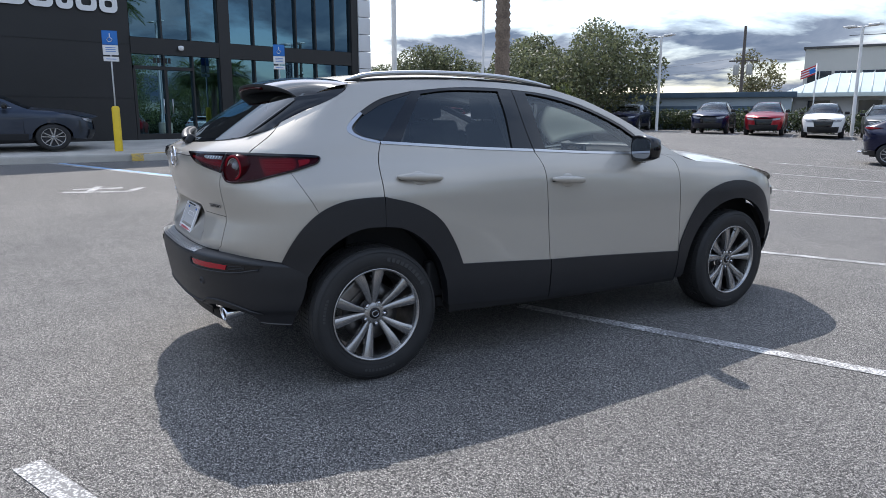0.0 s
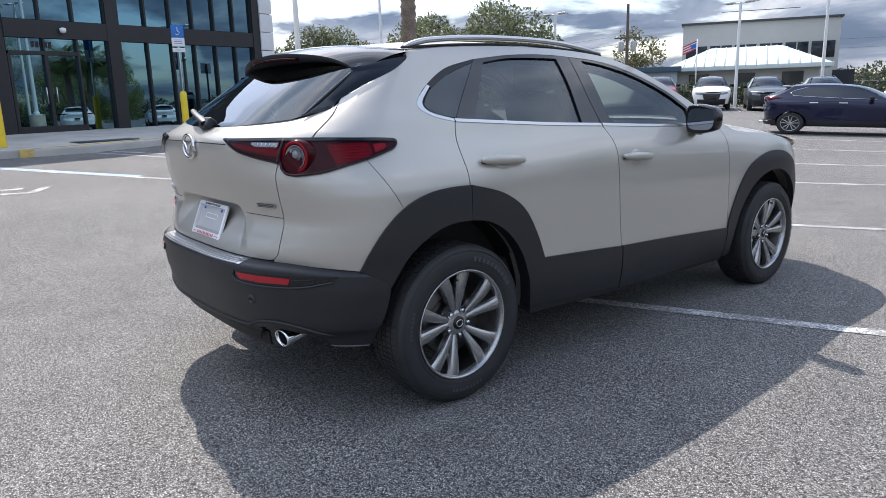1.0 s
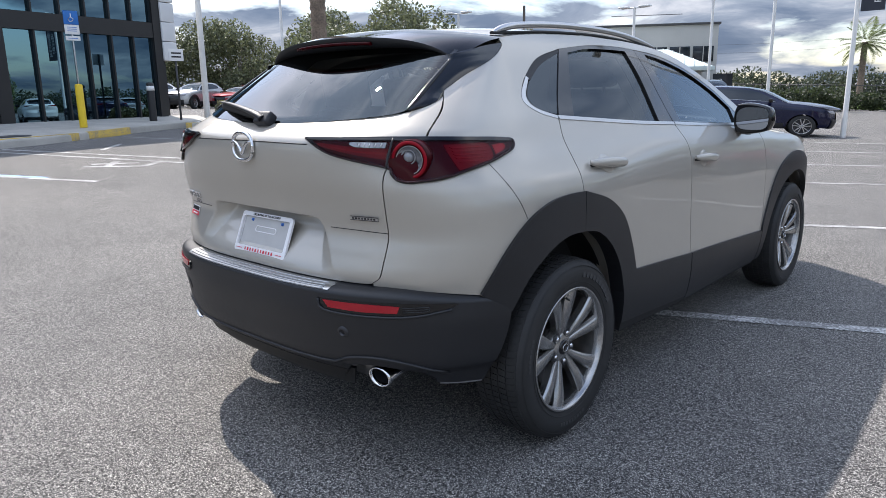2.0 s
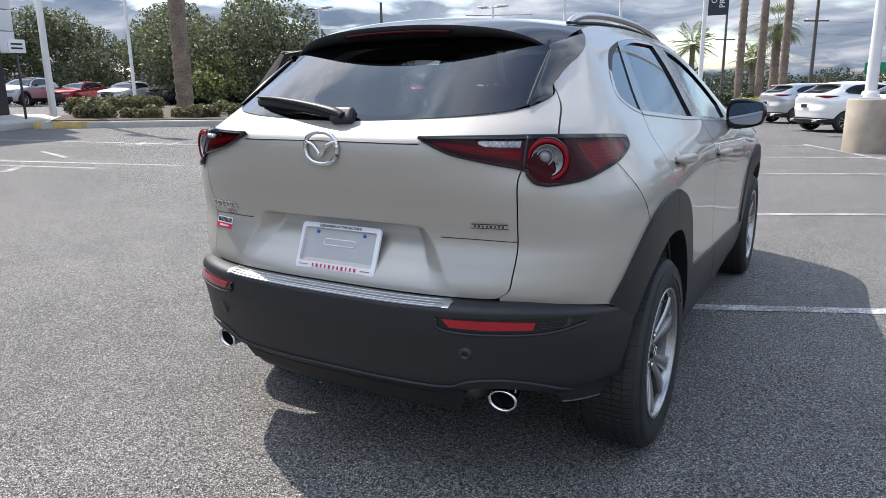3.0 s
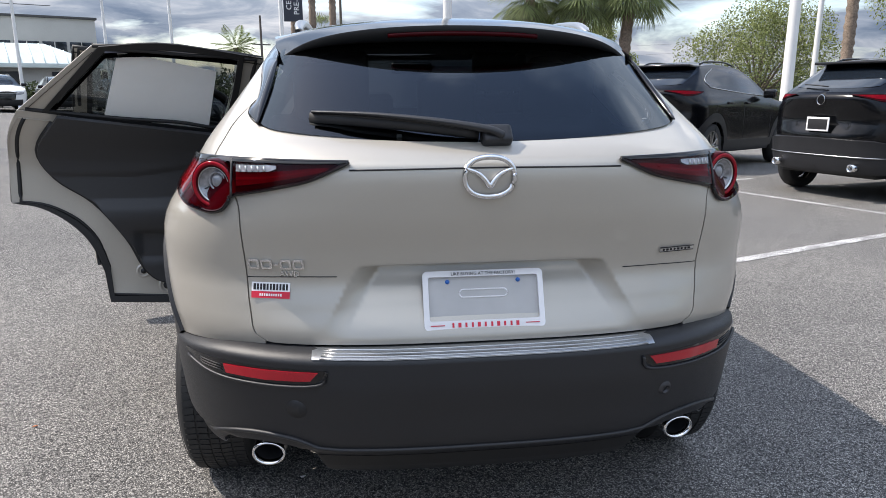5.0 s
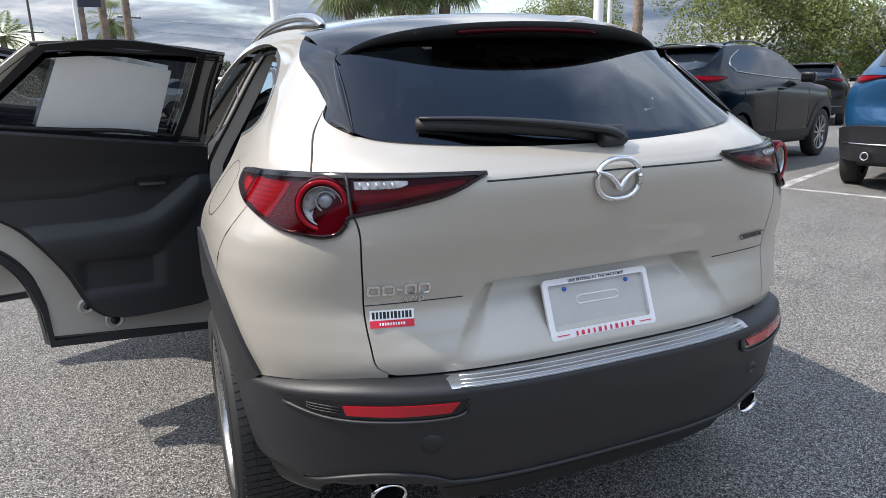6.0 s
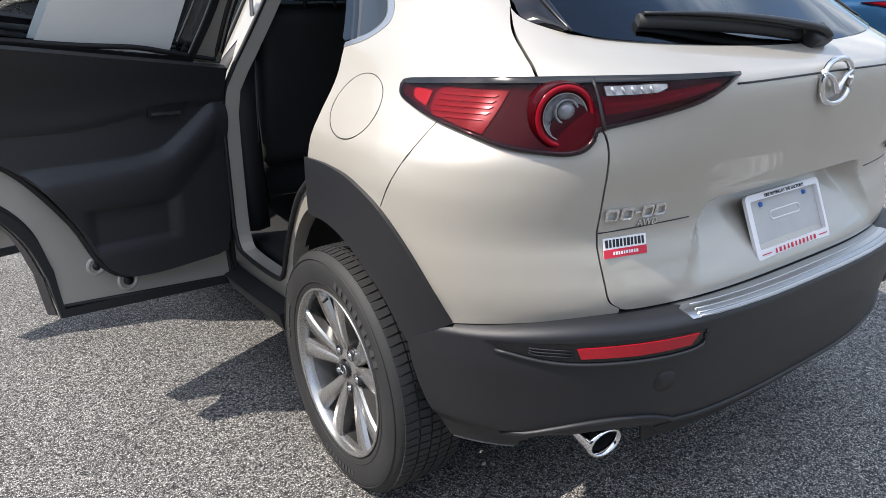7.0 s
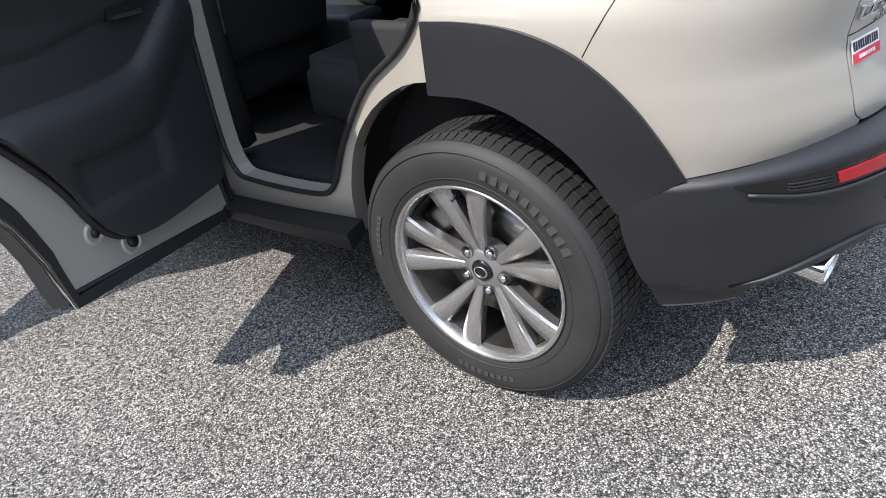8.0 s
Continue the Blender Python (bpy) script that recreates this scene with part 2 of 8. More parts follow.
def line_material(name, color, wear):
    """Road paint worn through to the stones in specks and patches."""
    m = material(name, color, 0.8, bump=0.4, bump_scale=150)
    nt = m.node_tree
    co = nt.nodes.new("ShaderNodeTexCoord")
    add = nt.nodes.new("ShaderNodeMath")
    add.operation = "MULTIPLY_ADD"
    add.inputs[1].default_value = 0.55
    socks = []
    for s, d in ((3.5, 4), (95.0, 3)):
        n = nt.nodes.new("ShaderNodeTexNoise")
        n.inputs["Scale"].default_value, n.inputs["Detail"].default_value = s, d
        nt.links.new(co.outputs["Object"], n.inputs["Vector"])
        socks.append(n.outputs["Fac"])
    nt.links.new(socks[0], add.inputs[0])
    nt.links.new(socks[1], add.inputs[2])
    r = nt.nodes.new("ShaderNodeValToRGB")
    r.color_ramp.elements[0].position, r.color_ramp.elements[1].position = wear, wear + 0.16
    r.color_ramp.elements[0].color, r.color_ramp.elements[1].color = (0.17, 0.168, 0.165, 1), (*color, 1)
    nt.links.new(add.outputs[0], r.inputs["Fac"])
    nt.links.new(r.outputs["Color"], nt.nodes["Principled BSDF"].inputs["Base Color"])
    return m


LINE_PAINT = line_material("worn_line_paint", (0.60, 0.595, 0.58), 0.745)
BLUE_PAINT = line_material("worn_blue_line", (0.25, 0.42, 0.66), 0.60)
KERB_YELLOW = line_material("worn_yellow_kerb_paint", (0.60, 0.40, 0.06), 0.66)
CONCRETE = material("concrete", (0.42, 0.40, 0.36), 0.85, grain=0.15, grain_scale=90, mottle=0.15, mottle_scale=1.5, bump=0.4, bump_scale=120)
YELLOW = material("yellow_paint", (0.72, 0.50, 0.02), 0.55, mottle=0.1, mottle_scale=6)
BARK = material("bark", (0.16, 0.13, 0.105), 0.9, grain=0.3, grain_scale=30, mottle=0.3, mottle_scale=4, bump=0.9, bump_scale=25)
PALM_BARK = material("palm_bark", (0.19, 0.145, 0.11), 0.9, grain=0.35, grain_scale=18, mottle=0.3, mottle_scale=3, bump=0.9, bump_scale=20)


def leaf_material(name, color, vary=0.45):
    """Leaves that differ from one to the next and let some light through."""
    m = bpy.data.materials.new(name)
    m.use_nodes = True
    nt = m.node_tree
    b = nt.nodes["Principled BSDF"]
    geo, rmp = nt.nodes.new("ShaderNodeNewGeometry"), nt.nodes.new("ShaderNodeMapRange")
    rmp.inputs["To Min"].default_value, rmp.inputs["To Max"].default_value = 1 - vary, 1 + vary
    x = nt.nodes.new("ShaderNodeVectorMath")
    x.operation = "SCALE"
    x.inputs[0].default_value = color
    nt.links.new(geo.outputs["Random Per Island"], rmp.inputs["Value"])
    nt.links.new(rmp.outputs["Result"], x.inputs["Scale"])
    nt.links.new(x.outputs["Vector"], b.inputs["Base Color"])
    b.inputs["Roughness"].default_value = 0.55
    tl, mx, out = nt.nodes.new("ShaderNodeBsdfTranslucent"), nt.nodes.new("ShaderNodeMixShader"), nt.nodes["Material Output"]
    nt.links.new(x.outputs["Vector"], tl.inputs["Color"])
    mx.inputs["Fac"].default_value = 0.42
    nt.links.new(b.outputs["BSDF"], mx.inputs[1])
    nt.links.new(tl.outputs["BSDF"], mx.inputs[2])
    nt.links.new(mx.outputs["Shader"], out.inputs["Surface"])
    return m


OAK_LEAF = leaf_material("oak_leaves", (0.12, 0.135, 0.070), 0.6)
FRESH_LEAF = leaf_material("light_leaves", (0.19, 0.22, 0.075), 0.6)
PALM_LEAF = leaf_material("palm_fronds", (0.16, 0.195, 0.075))
HEDGE_LEAF = leaf_material("hedge_leaves", (0.135, 0.130, 0.062))
FAR_LEAF = leaf_material("far_leaves", (0.060, 0.075, 0.042))
DARK_HEDGE = leaf_material("dark_hedge_leaves", (0.045, 0.062, 0.025))
YELLOW_LEAF = leaf_material("yellow_green_leaves", (0.32, 0.33, 0.03))
GRASS = leaf_material("grass", (0.12, 0.20, 0.03))
FACADE_BLACK = material("black_cladding_panel", (0.012, 0.012, 0.013), 0.45, grain=0.1, grain_scale=60, mottle=0.15, mottle_scale=1.2)
FACADE_GLASS = glass_material("curtain_wall_glass", (0.10, 0.15, 0.17), ior=2.9, sheen=(0.45, 0.78, 1.0))
FACADE_WHITE = material("white_metal_panel", (0.66, 0.67, 0.68), 0.45, mottle=0.04, mottle_scale=1.0)
GREY_STUCCO = material("grey_stucco", (0.40, 0.39, 0.37), 0.9, grain=0.08, grain_scale=40, mottle=0.06, mottle_scale=0.6)
BLUE_WALL = material("blue_grey_wall", (0.30, 0.35, 0.38), 0.8, mottle=0.06, mottle_scale=0.8)
BLUE_DOOR = material("blue_shutter", (0.05, 0.085, 0.12), 0.55, mottle=0.1, mottle_scale=2)
METAL_ROOF = material("pale_metal_roof", (0.55, 0.62, 0.60), 0.4, 0.2, mottle=0.08, mottle_scale=1)
POLE_WHITE = material("white_pole_paint", (0.72, 0.72, 0.70), 0.45, mottle=0.06, mottle_scale=3)
POLE_DARK = material("dark_pole", (0.05, 0.05, 0.052), 0.6, mottle=0.1)
WOOD_POLE = material("weathered_pole", (0.10, 0.085, 0.075), 0.9, grain=0.3, grain_scale=30)
SIGN_BLUE = material("sign_blue", (0.02, 0.16, 0.50), 0.45)
SIGN_WHITE = material("sign_white", (0.75, 0.75, 0.74), 0.45)
SIGN_RED = material("sign_red", (0.55, 0.02, 0.025), 0.45)
SIGN_GREEN = material("sign_green", (0.01, 0.20, 0.10), 0.45)
BANNER = material("dark_banner", (0.035, 0.04, 0.055), 0.8, mottle=0.1)
WINDOW_FAR = material("far_window", (0.010, 0.014, 0.020), 0.06, coat=0.15, spec=0.45)
DRY_LEAF = material("dry_leaf", (0.42, 0.12, 0.03), 0.7, mottle=0.3, mottle_scale=60)
SOIL = material("mulch", (0.09, 0.065, 0.045), 0.95, grain=0.4, grain_scale=40, bump=0.8, bump_scale=50)

# ---- mesh tools ----
from mathutils.geometry import delaunay_2d_cdt


def mesh_of(name, verts, faces, normals=None, smooth=True):
    me = bpy.data.meshes.new(name)
    me.from_pydata(verts, [], faces)
    if smooth:
        me.polygons.foreach_set("use_smooth", [True] * len(me.polygons))
    me.update()
    if normals:
        me.normals_split_custom_set_from_vertices(normals)
    return me


def part(name, shape, mat, parent=None, label="", kind=""):
    """Links a bmesh or a mesh as one object under a thing or a part."""
    if isinstance(shape, bmesh.types.BMesh):
        me = bpy.data.meshes.new(name)
        shape.to_mesh(me)
        shape.free()
    else:
        me = shape
    me.materials.clear()
    me.materials.append(mat)
    ob = new(name, me)
    ob.parent = parent
    return tagged(ob, label, kind=kind)


def thing(name, label, category, group="", kind="", at=None):
    ob = new(name)
    ob.empty_display_size = 0.2
    if at is not None:
        ob.matrix_world = at
    return tagged(ob, label, category, group, kind)


def box_bm(size, at=(0, 0, 0), bevel=0.0, rot=(0, 0, 0), bm=None, seg=2):
    """A bevelled box, added to bm."""
    t = bmesh.new()
    bmesh.ops.create_cube(t, size=1)
    bmesh.ops.scale(t, vec=size, verts=t.verts)
    if bevel:
        bmesh.ops.bevel(t, geom=t.edges[:], offset=bevel, segments=seg, affect="EDGES", profile=0.7)
    bmesh.ops.transform(t, matrix=pose(*at, *rot), verts=t.verts)
    for f in t.faces:
        f.smooth = bevel > 0 and seg > 1
    if bm is None:
        return t
    return merge(bm, t)


def merge(bm, t):
    me = bpy.data.meshes.new("tmp")
    t.to_mesh(me)
    t.free()
    bm.from_mesh(me)
    bpy.data.meshes.remove(me)
    return bm


def turned(profile, seg=32, axis="z", bm=None, m=None, closed=False):
    """A solid of revolution from (radius, height) pairs about z, turned to lie along x or y on demand."""
    t = bmesh.new()
    rings = []
    for r, h in profile:
        rings.append([t.verts.new((r * math.cos(2 * math.pi * k / seg), r * math.sin(2 * math.pi * k / seg), h)) for k in range(seg)] if r > 1e-6 else [t.verts.new((0, 0, h))])
    for a, b in zip(rings, rings[1:] + (rings[:1] if closed else [])):
        for k in range(seg):
            j = (k + 1) % seg
            q = [a[k % len(a)], a[j % len(a)], b[j % len(b)], b[k % len(b)]]
            q = [v for i, v in enumerate(q) if v not in q[:i]]
            if len(q) > 2:
                t.faces.new(q).smooth = True
    bmesh.ops.recalc_face_normals(t, faces=t.faces)
    if axis == "x":
        bmesh.ops.transform(t, matrix=pose(0, 0, 0, 0, 90, 0), verts=t.verts)
    if axis == "y":
        bmesh.ops.transform(t, matrix=pose(0, 0, 0, -90, 0, 0), verts=t.verts)
    if m is not None:
        bmesh.ops.transform(t, matrix=m, verts=t.verts)
    return t if bm is None else merge(bm, t)


def tube(points, radius, seg=8, bm=None, flat=1.0, cap=True):
    """A tube along points; radius: one number or one for each point."""
    t = bmesh.new()
    pts = [Vector(p) for p in points]
    rings = []
    up = Vector((0, 0, 1))
    for i, p in enumerate(pts):
        d = (pts[min(i + 1, len(pts) - 1)] - pts[max(i - 1, 0)]).normalized()
        u = d.cross(up if abs(d.dot(up)) < 0.95 else Vector((1, 0, 0))).normalized()
        v = u.cross(d)
        r = radius[i] if isinstance(radius, (list, tuple)) else radius
        rings.append([t.verts.new(p + u * r * math.cos(2 * math.pi * k / seg) + v * r * flat * math.sin(2 * math.pi * k / seg)) for k in range(seg)])
    for a, b in zip(rings, rings[1:]):
        for k in range(seg):
            t.faces.new((a[k], a[(k + 1) % seg], b[(k + 1) % seg], b[k])).smooth = True
    if cap:
        t.faces.new(rings[0][::-1])
        t.faces.new(rings[-1])
    return t if bm is None else merge(bm, t)


def spline(points, n=8):
    """A smooth line through points of any dimension (Catmull-Rom)."""
    if len(points) < 3:
        return [tuple(p) for p in points]
    pts = [np.array(p, float) for p in points]
    pts = [2 * pts[0] - pts[1]] + pts + [2 * pts[-1] - pts[-2]]
    out = []
    for i in range(1, len(pts) - 2):
        a, b, c, d = pts[i - 1:i + 3]
        for k in range(n):
            t = k / n
            out.append(tuple(0.5 * (2 * b + (c - a) * t + (2 * a - 5 * b + 4 * c - d) * t * t + (3 * b - a - 3 * c + d) * t ** 3)))
    out.append(tuple(pts[-2]))
    return out


def slab(outline, depth, m, bevel=0.0):
    """A plate from a flat (x, z) outline facing -y, as thick as depth, posed by m."""
    t = bmesh.new()
    f = t.faces.new([t.verts.new((x, 0, z)) for x, z in outline])
    if f.normal.y > 0:
        f.normal_flip()
    r = bmesh.ops.extrude_face_region(t, geom=[f])
    bmesh.ops.translate(t, vec=(0, depth, 0), verts=[v for v in r["geom"] if isinstance(v, bmesh.types.BMVert)])
    bmesh.ops.recalc_face_normals(t, faces=t.faces)
    if bevel:
        bmesh.ops.bevel(t, geom=[e for e in t.edges if abs(e.verts[0].co.y - e.verts[1].co.y) < 1e-6], offset=bevel, segments=2, affect="EDGES")
    bmesh.ops.transform(t, matrix=m, verts=t.verts)
    return t


def lettering(text, size, m, depth=0.002):
    """Letters in the built-in font as a mesh, facing -y, centred on m."""
    cu = bpy.data.curves.new("letters", "FONT")
    cu.body, cu.size, cu.extrude, cu.align_x, cu.align_y = text, size, depth / 2, "CENTER", "CENTER"
    cu.resolution_u = 2
    ob = bpy.data.objects.new("letters", cu)
    scene.collection.objects.link(ob)
    me = bpy.data.meshes.new_from_object(ob.evaluated_get(bpy.context.evaluated_depsgraph_get()))
    bpy.data.objects.remove(ob)
    bpy.data.curves.remove(cu)
    me.transform(m @ pose(0, 0, 0, 90, 0, 0))
    return me

# ---- the body shape of a compact crossover: rear axle at the origin, y forward ----
def pchip(xs, ys, x):
    n = len(xs)
    if x <= xs[0]: return ys[0]
    if x >= xs[-1]: return ys[-1]
    h = [xs[i+1]-xs[i] for i in range(n-1)]
    d = [(ys[i+1]-ys[i])/h[i] for i in range(n-1)]
    m = [0.0]*n
    for i in range(1, n-1):
        if d[i-1]*d[i] > 0:
            w1, w2 = 2*h[i]+h[i-1], h[i]+2*h[i-1]
            m[i] = (w1+w2)/(w1/d[i-1]+w2/d[i])
    m[0], m[-1] = d[0], d[-1]
    i = 0
    while x > xs[i+1]: i += 1
    t = (x-xs[i])/h[i]
    return ((1+2*t)*(1-t)**2*ys[i] + t*(1-t)**2*h[i]*m[i] + t*t*(3-2*t)*ys[i+1] + t*t*(t-1)*h[i]*m[i+1])
def step(v, a, b):
    k = min(max((v-a)/(b-a), 0.0), 1.0)
    return k*k*(3-2*k)
WB = 2.655
# half widths by height, at the rear axle, the doors, the cowl and the front axle
ZK = (0.20, 0.30, 0.45, 0.62, 0.80, 0.90, 0.96, 1.02, 1.10, 1.165, 1.23, 1.32, 1.41, 1.46, 1.50)
A_REAR = (0.800, 0.845, 0.872, 0.880, 0.886, 0.886, 0.874, 0.840, 0.781, 0.741, 0.693, 0.632, 0.572, 0.535, 0.495)
A_DOOR = (0.800, 0.850, 0.866, 0.862, 0.860, 0.858, 0.852, 0.834, 0.785, 0.745, 0.706, 0.652, 0.590, 0.550, 0.510)
A_COWL = (0.790, 0.835, 0.858, 0.862, 0.862, 0.852, 0.838, 0.806, 0.757, 0.717, 0.677, 0.622, 0.562, 0.525, 0.490)
A_FRNT = (0.790, 0.845, 0.872, 0.884, 0.884, 0.866, 0.840, 0.790, 0.740, 0.70, 0.66, 0.60, 0.55, 0.52, 0.49)
ZB = (0.20, 0.30, 0.45, 0.60, 0.69, 0.76, 0.83, 0.89, 1.00, 1.09, 1.125, 1.145, 1.165, 1.21, 1.30, 1.40, 1.46, 1.50)
B_REAR = (0.55, 0.66, 0.70, 0.72, 0.735, 0.712, 0.690, 0.702, 0.735, 0.748, 0.741, 0.715, 0.668, 0.578, 0.385, 0.165, 0.03, -0.06)
ZN = (0.2, 0.62, 0.85, 1.1, 1.2, 1.45)
N_REAR = (2.9, 3.0, 3.5, 3.25, 3.5, 3.9)
ZF = (0.20, 0.30, 0.50, 0.75, 0.90, 1.00)
B_FRNT = (0.70, 0.80, 0.86, 0.84, 0.74, 0.55)
YS = (0.0, 0.95, 2.10, WB)
def half_width(y, z):
    w = (pchip(ZK, A_REAR, z), pchip(ZK, A_DOOR, z), pchip(ZK, A_COWL, z), pchip(ZK, A_FRNT, z))
    if y <= 0: return w[0]
    if y >= WB: return w[3]
    i = 0
    while y > YS[i+1]: i += 1
    k = step(y, YS[i], YS[i+1])
    return w[i]*(1-k)+w[i+1]*k
PRESSING = [1.0]


def recess(x, z):
    """The hollow round the plate: a level brow, flat flanks that widen downwards."""
    if not 0.68 < z < 0.885 or abs(x) > 0.46: return 0.0
    w = 0.330+0.60*(0.84-z)
    flank = min(max((w-abs(x))/0.062, 0.0), 1.0)
    depth = 0.064*min((z-0.685)/0.165, 1.0)*(1-step(z, 0.853, 0.866))
    return PRESSING[0] * (max(depth, 0.0)*flank)
def shell(s, z, out=0.0):
    """Body side at s: 0 rear centre, 1 rear axle, 1+WB front axle, 2+WB front centre; negative on the left. out: metres proud."""
    sg, s = (1 if s >= 0 else -1), abs(s)
    if s < 1:
        a, b, n = pchip(ZK, A_REAR, z)+out, pchip(ZB, B_REAR, z)+out, pchip(ZN, N_REAR, z)
        f = s*math.pi/2
        r = (abs(math.sin(f))**n+abs(math.cos(f))**n)**(-1/n)
        x, y = a*r*math.sin(f), -b*r*math.cos(f)
        y += recess(x, z)
    elif s <= 1+WB:
        y = s-1; x = half_width(y, z)+out
    else:
        a, b, n = pchip(ZK, A_FRNT, z)+out, pchip(ZF, B_FRNT, z)+out, 2.6
        f = (s-1-WB)*math.pi/2
        r = (abs(math.cos(f))**n+abs(math.sin(f))**n)**(-1/n)
        x, y = a*r*math.cos(f), WB+b*r*math.sin(f)
    return (sg*x, y, z)
def s_of_y(y, z):
    """s on the side for a given y."""
    if y >= 0: return 1+min(y, WB) if y <= WB else 1+WB+math.asin(min((y-WB)/0.9, 1))/(math.pi/2)
    lo, hi = 0.0, 1.0
    for _ in range(40):
        m = (lo+hi)/2
        if shell(m, z)[1] < y: lo = m
        else: hi = m
    return (lo+hi)/2
def s_of_x(x, z):
    """s on the rear for a given x."""
    lo, hi = 0.0, 1.0
    for _ in range(40):
        m = (lo+hi)/2
        if shell(m, z)[0] < abs(x): lo = m
        else: hi = m
    return (lo+hi)/2*(1 if x >= 0 else -1)


def normal_on(surf, s, v, out=0.0):
    e = 0.004
    a, b = Vector(surf(s + e, v, out)) - Vector(surf(s - e, v, out)), Vector(surf(s, v + e, out)) - Vector(surf(s, v - e, out))
    n = a.cross(b)
    return n.normalized() if n.length > 1e-12 else Vector((0, 0, 1))


def dom(*pts, n=6, smooth=True):
    """A line in (s, z) from ('x', x, z), ('y', y, z) or ('s', s, z) points."""
    out = []
    for k, u, z in pts:
        out.append((s_of_x(u, z) if k == "x" else s_of_y(u, z) if k == "y" else u, z))
    return spline(out, n) if smooth else out


def yl(*pts, n=6, smooth=True):
    """A line on the body side through (y, z) points."""
    pts = spline(pts, n) if smooth else pts
    return [(s_of_y(y, z), z) for y, z in pts]


def xl(*pts, n=6, smooth=True):
    """A line on the rear through (x, z) points."""
    pts = spline(pts, n) if smooth else pts
    return [(s_of_x(x, z), z) for x, z in pts]


def tidy(loop, gap=0.004):
    """Drops points that lie closer than gap, and splits long edges."""
    out = []
    for p in loop:
        if not out or math.dist(p, out[-1]) > gap:
            out.append(p)
    if math.dist(out[0], out[-1]) < gap:
        out.pop()
    return out


def resampled(loop, res):
    out = []
    for i, p in enumerate(loop):
        q = loop[(i + 1) % len(loop)]
        k = max(1, int(math.dist(p, q) / res))
        out += [(p[0] + (q[0] - p[0]) * j / k, p[1] + (q[1] - p[1]) * j / k) for j in range(k)]
    return out


def inside(points, loops):
    """Which points lie inside the loops, even-odd."""
    px, py = points[:, 0], points[:, 1]
    res = np.zeros(len(points), bool)
    for loop in loops:
        l = np.array(loop)
        x0, y0, x1, y1 = l[:, 0], l[:, 1], np.roll(l[:, 0], -1), np.roll(l[:, 1], -1)
        for a, b, c, d in zip(x0, y0, x1, y1):
            if b == d:
                continue
            hit = ((b > py) != (d > py)) & (px < (c - a) * (py - b) / (d - b) + a)
            res ^= hit
    return res


def panel_mesh(name, loops, side=1, surf=shell, out=0.0, thick=0.012, res=0.035, fine=None, back=False):
    """A sheet cut to loops in (s, v) of a surface, with its edges turned inward by thick and smooth normals. side=-1: mirrored."""
    loops = [resampled(tidy(l), res) for l in loops]
    verts, edges = [], []
    for l in loops:
        k = len(verts)
        verts += l
        edges += [(k + i, k + (i + 1) % len(l)) for i in range(len(l))]
    rim = np.array(verts)
    lo, hi = rim.min(0), rim.max(0)
    gs, gv = np.meshgrid(np.arange(lo[0] + res * 0.5, hi[0], res), np.arange(lo[1] + res * 0.5, hi[1], res))
    grid = np.stack([gs.ravel(), gv.ravel()], 1)
    if fine:
        x0, x1, z0, z1, r = fine
        fs, fv = np.meshgrid(np.arange(x0, x1, r), np.arange(z0, z1, r))
        cut = (grid[:, 0] > x0) & (grid[:, 0] < x1) & (grid[:, 1] > z0) & (grid[:, 1] < z1)
        grid = np.concatenate([grid[~cut], np.stack([fs.ravel(), fv.ravel()], 1)])
    grid = grid[inside(grid, loops)]
    if len(grid):
        keep = np.ones(len(grid), bool)
        for r in rim:
            keep &= ((grid - r) ** 2).sum(1) > (0.3 * (res if not fine else fine[4])) ** 2
        grid = grid[keep]
    allv = [Vector(p) for p in verts] + [Vector(p) for p in grid]
    vv, _, ff, _, _, _ = delaunay_2d_cdt(allv, edges, [], 0, 1e-6)
    tri = np.array([f for f in ff])
    flat = np.array([tuple(v) for v in vv])
    tri = tri[inside(flat[tri].mean(1), loops)]
    co, no = [], []
    for p in flat:
        c, m = Vector(surf(p[0], p[1], out)), normal_on(surf, p[0], p[1], out)
        co.append(c)
        no.append(m)
    faces = []
    for a, b, c in tri:
        n = (co[b] - co[a]).cross(co[c] - co[a])
        faces.append((int(a), int(b), int(c)) if n.dot(no[a]) > 0 else (int(a), int(c), int(b)))
    count = {}
    for f in faces:
        for i in range(3):
            e = (f[i], f[(i + 1) % 3])
            count[e] = 1
    border = [e for e in count if (e[1], e[0]) not in count]
    if back:
        k = len(co)
        co += [c - n * thick for c, n in zip(co[:k], no[:k])]
        no += [-n for n in no[:k]]
        faces += [(c + k, b + k, a + k) for a, b, c in faces[:]]
    if thick:
        for a, b in border:
            k = len(co)
            d = (co[b] - co[a]).normalized()
            w = d.cross(no[a]).normalized()
            co += [co[a], co[b], co[b] - no[b] * thick, co[a] - no[a] * thick]
            no += [w, w, w, w]
            faces.append((k + 1, k, k + 3, k + 2))
    if side < 0:
        co = [Vector((-c.x, c.y, c.z)) for c in co]
        no = [Vector((-n.x, n.y, n.z)) for n in no]
        faces = [f[::-1] for f in faces]
    return mesh_of(name, [tuple(c) for c in co], faces, [tuple(n) for n in no])


def panel(name, loops, mat, parent, label="", **kw):
    return part(name, panel_mesh(name, loops, **kw), mat, parent, label)


def on_shell(s, z, out=0.0, surf=shell):
    """A pose on the body: local -y looks out, z up, x to the right of one who faces it."""
    n = normal_on(surf, s, z, out)
    x = Vector((0, 0, 1)).cross(n).normalized()
    up = n.cross(x)
    m = Matrix((x, -n, up)).transposed().to_4x4()
    m.translation = surf(s, z, out)
    return m


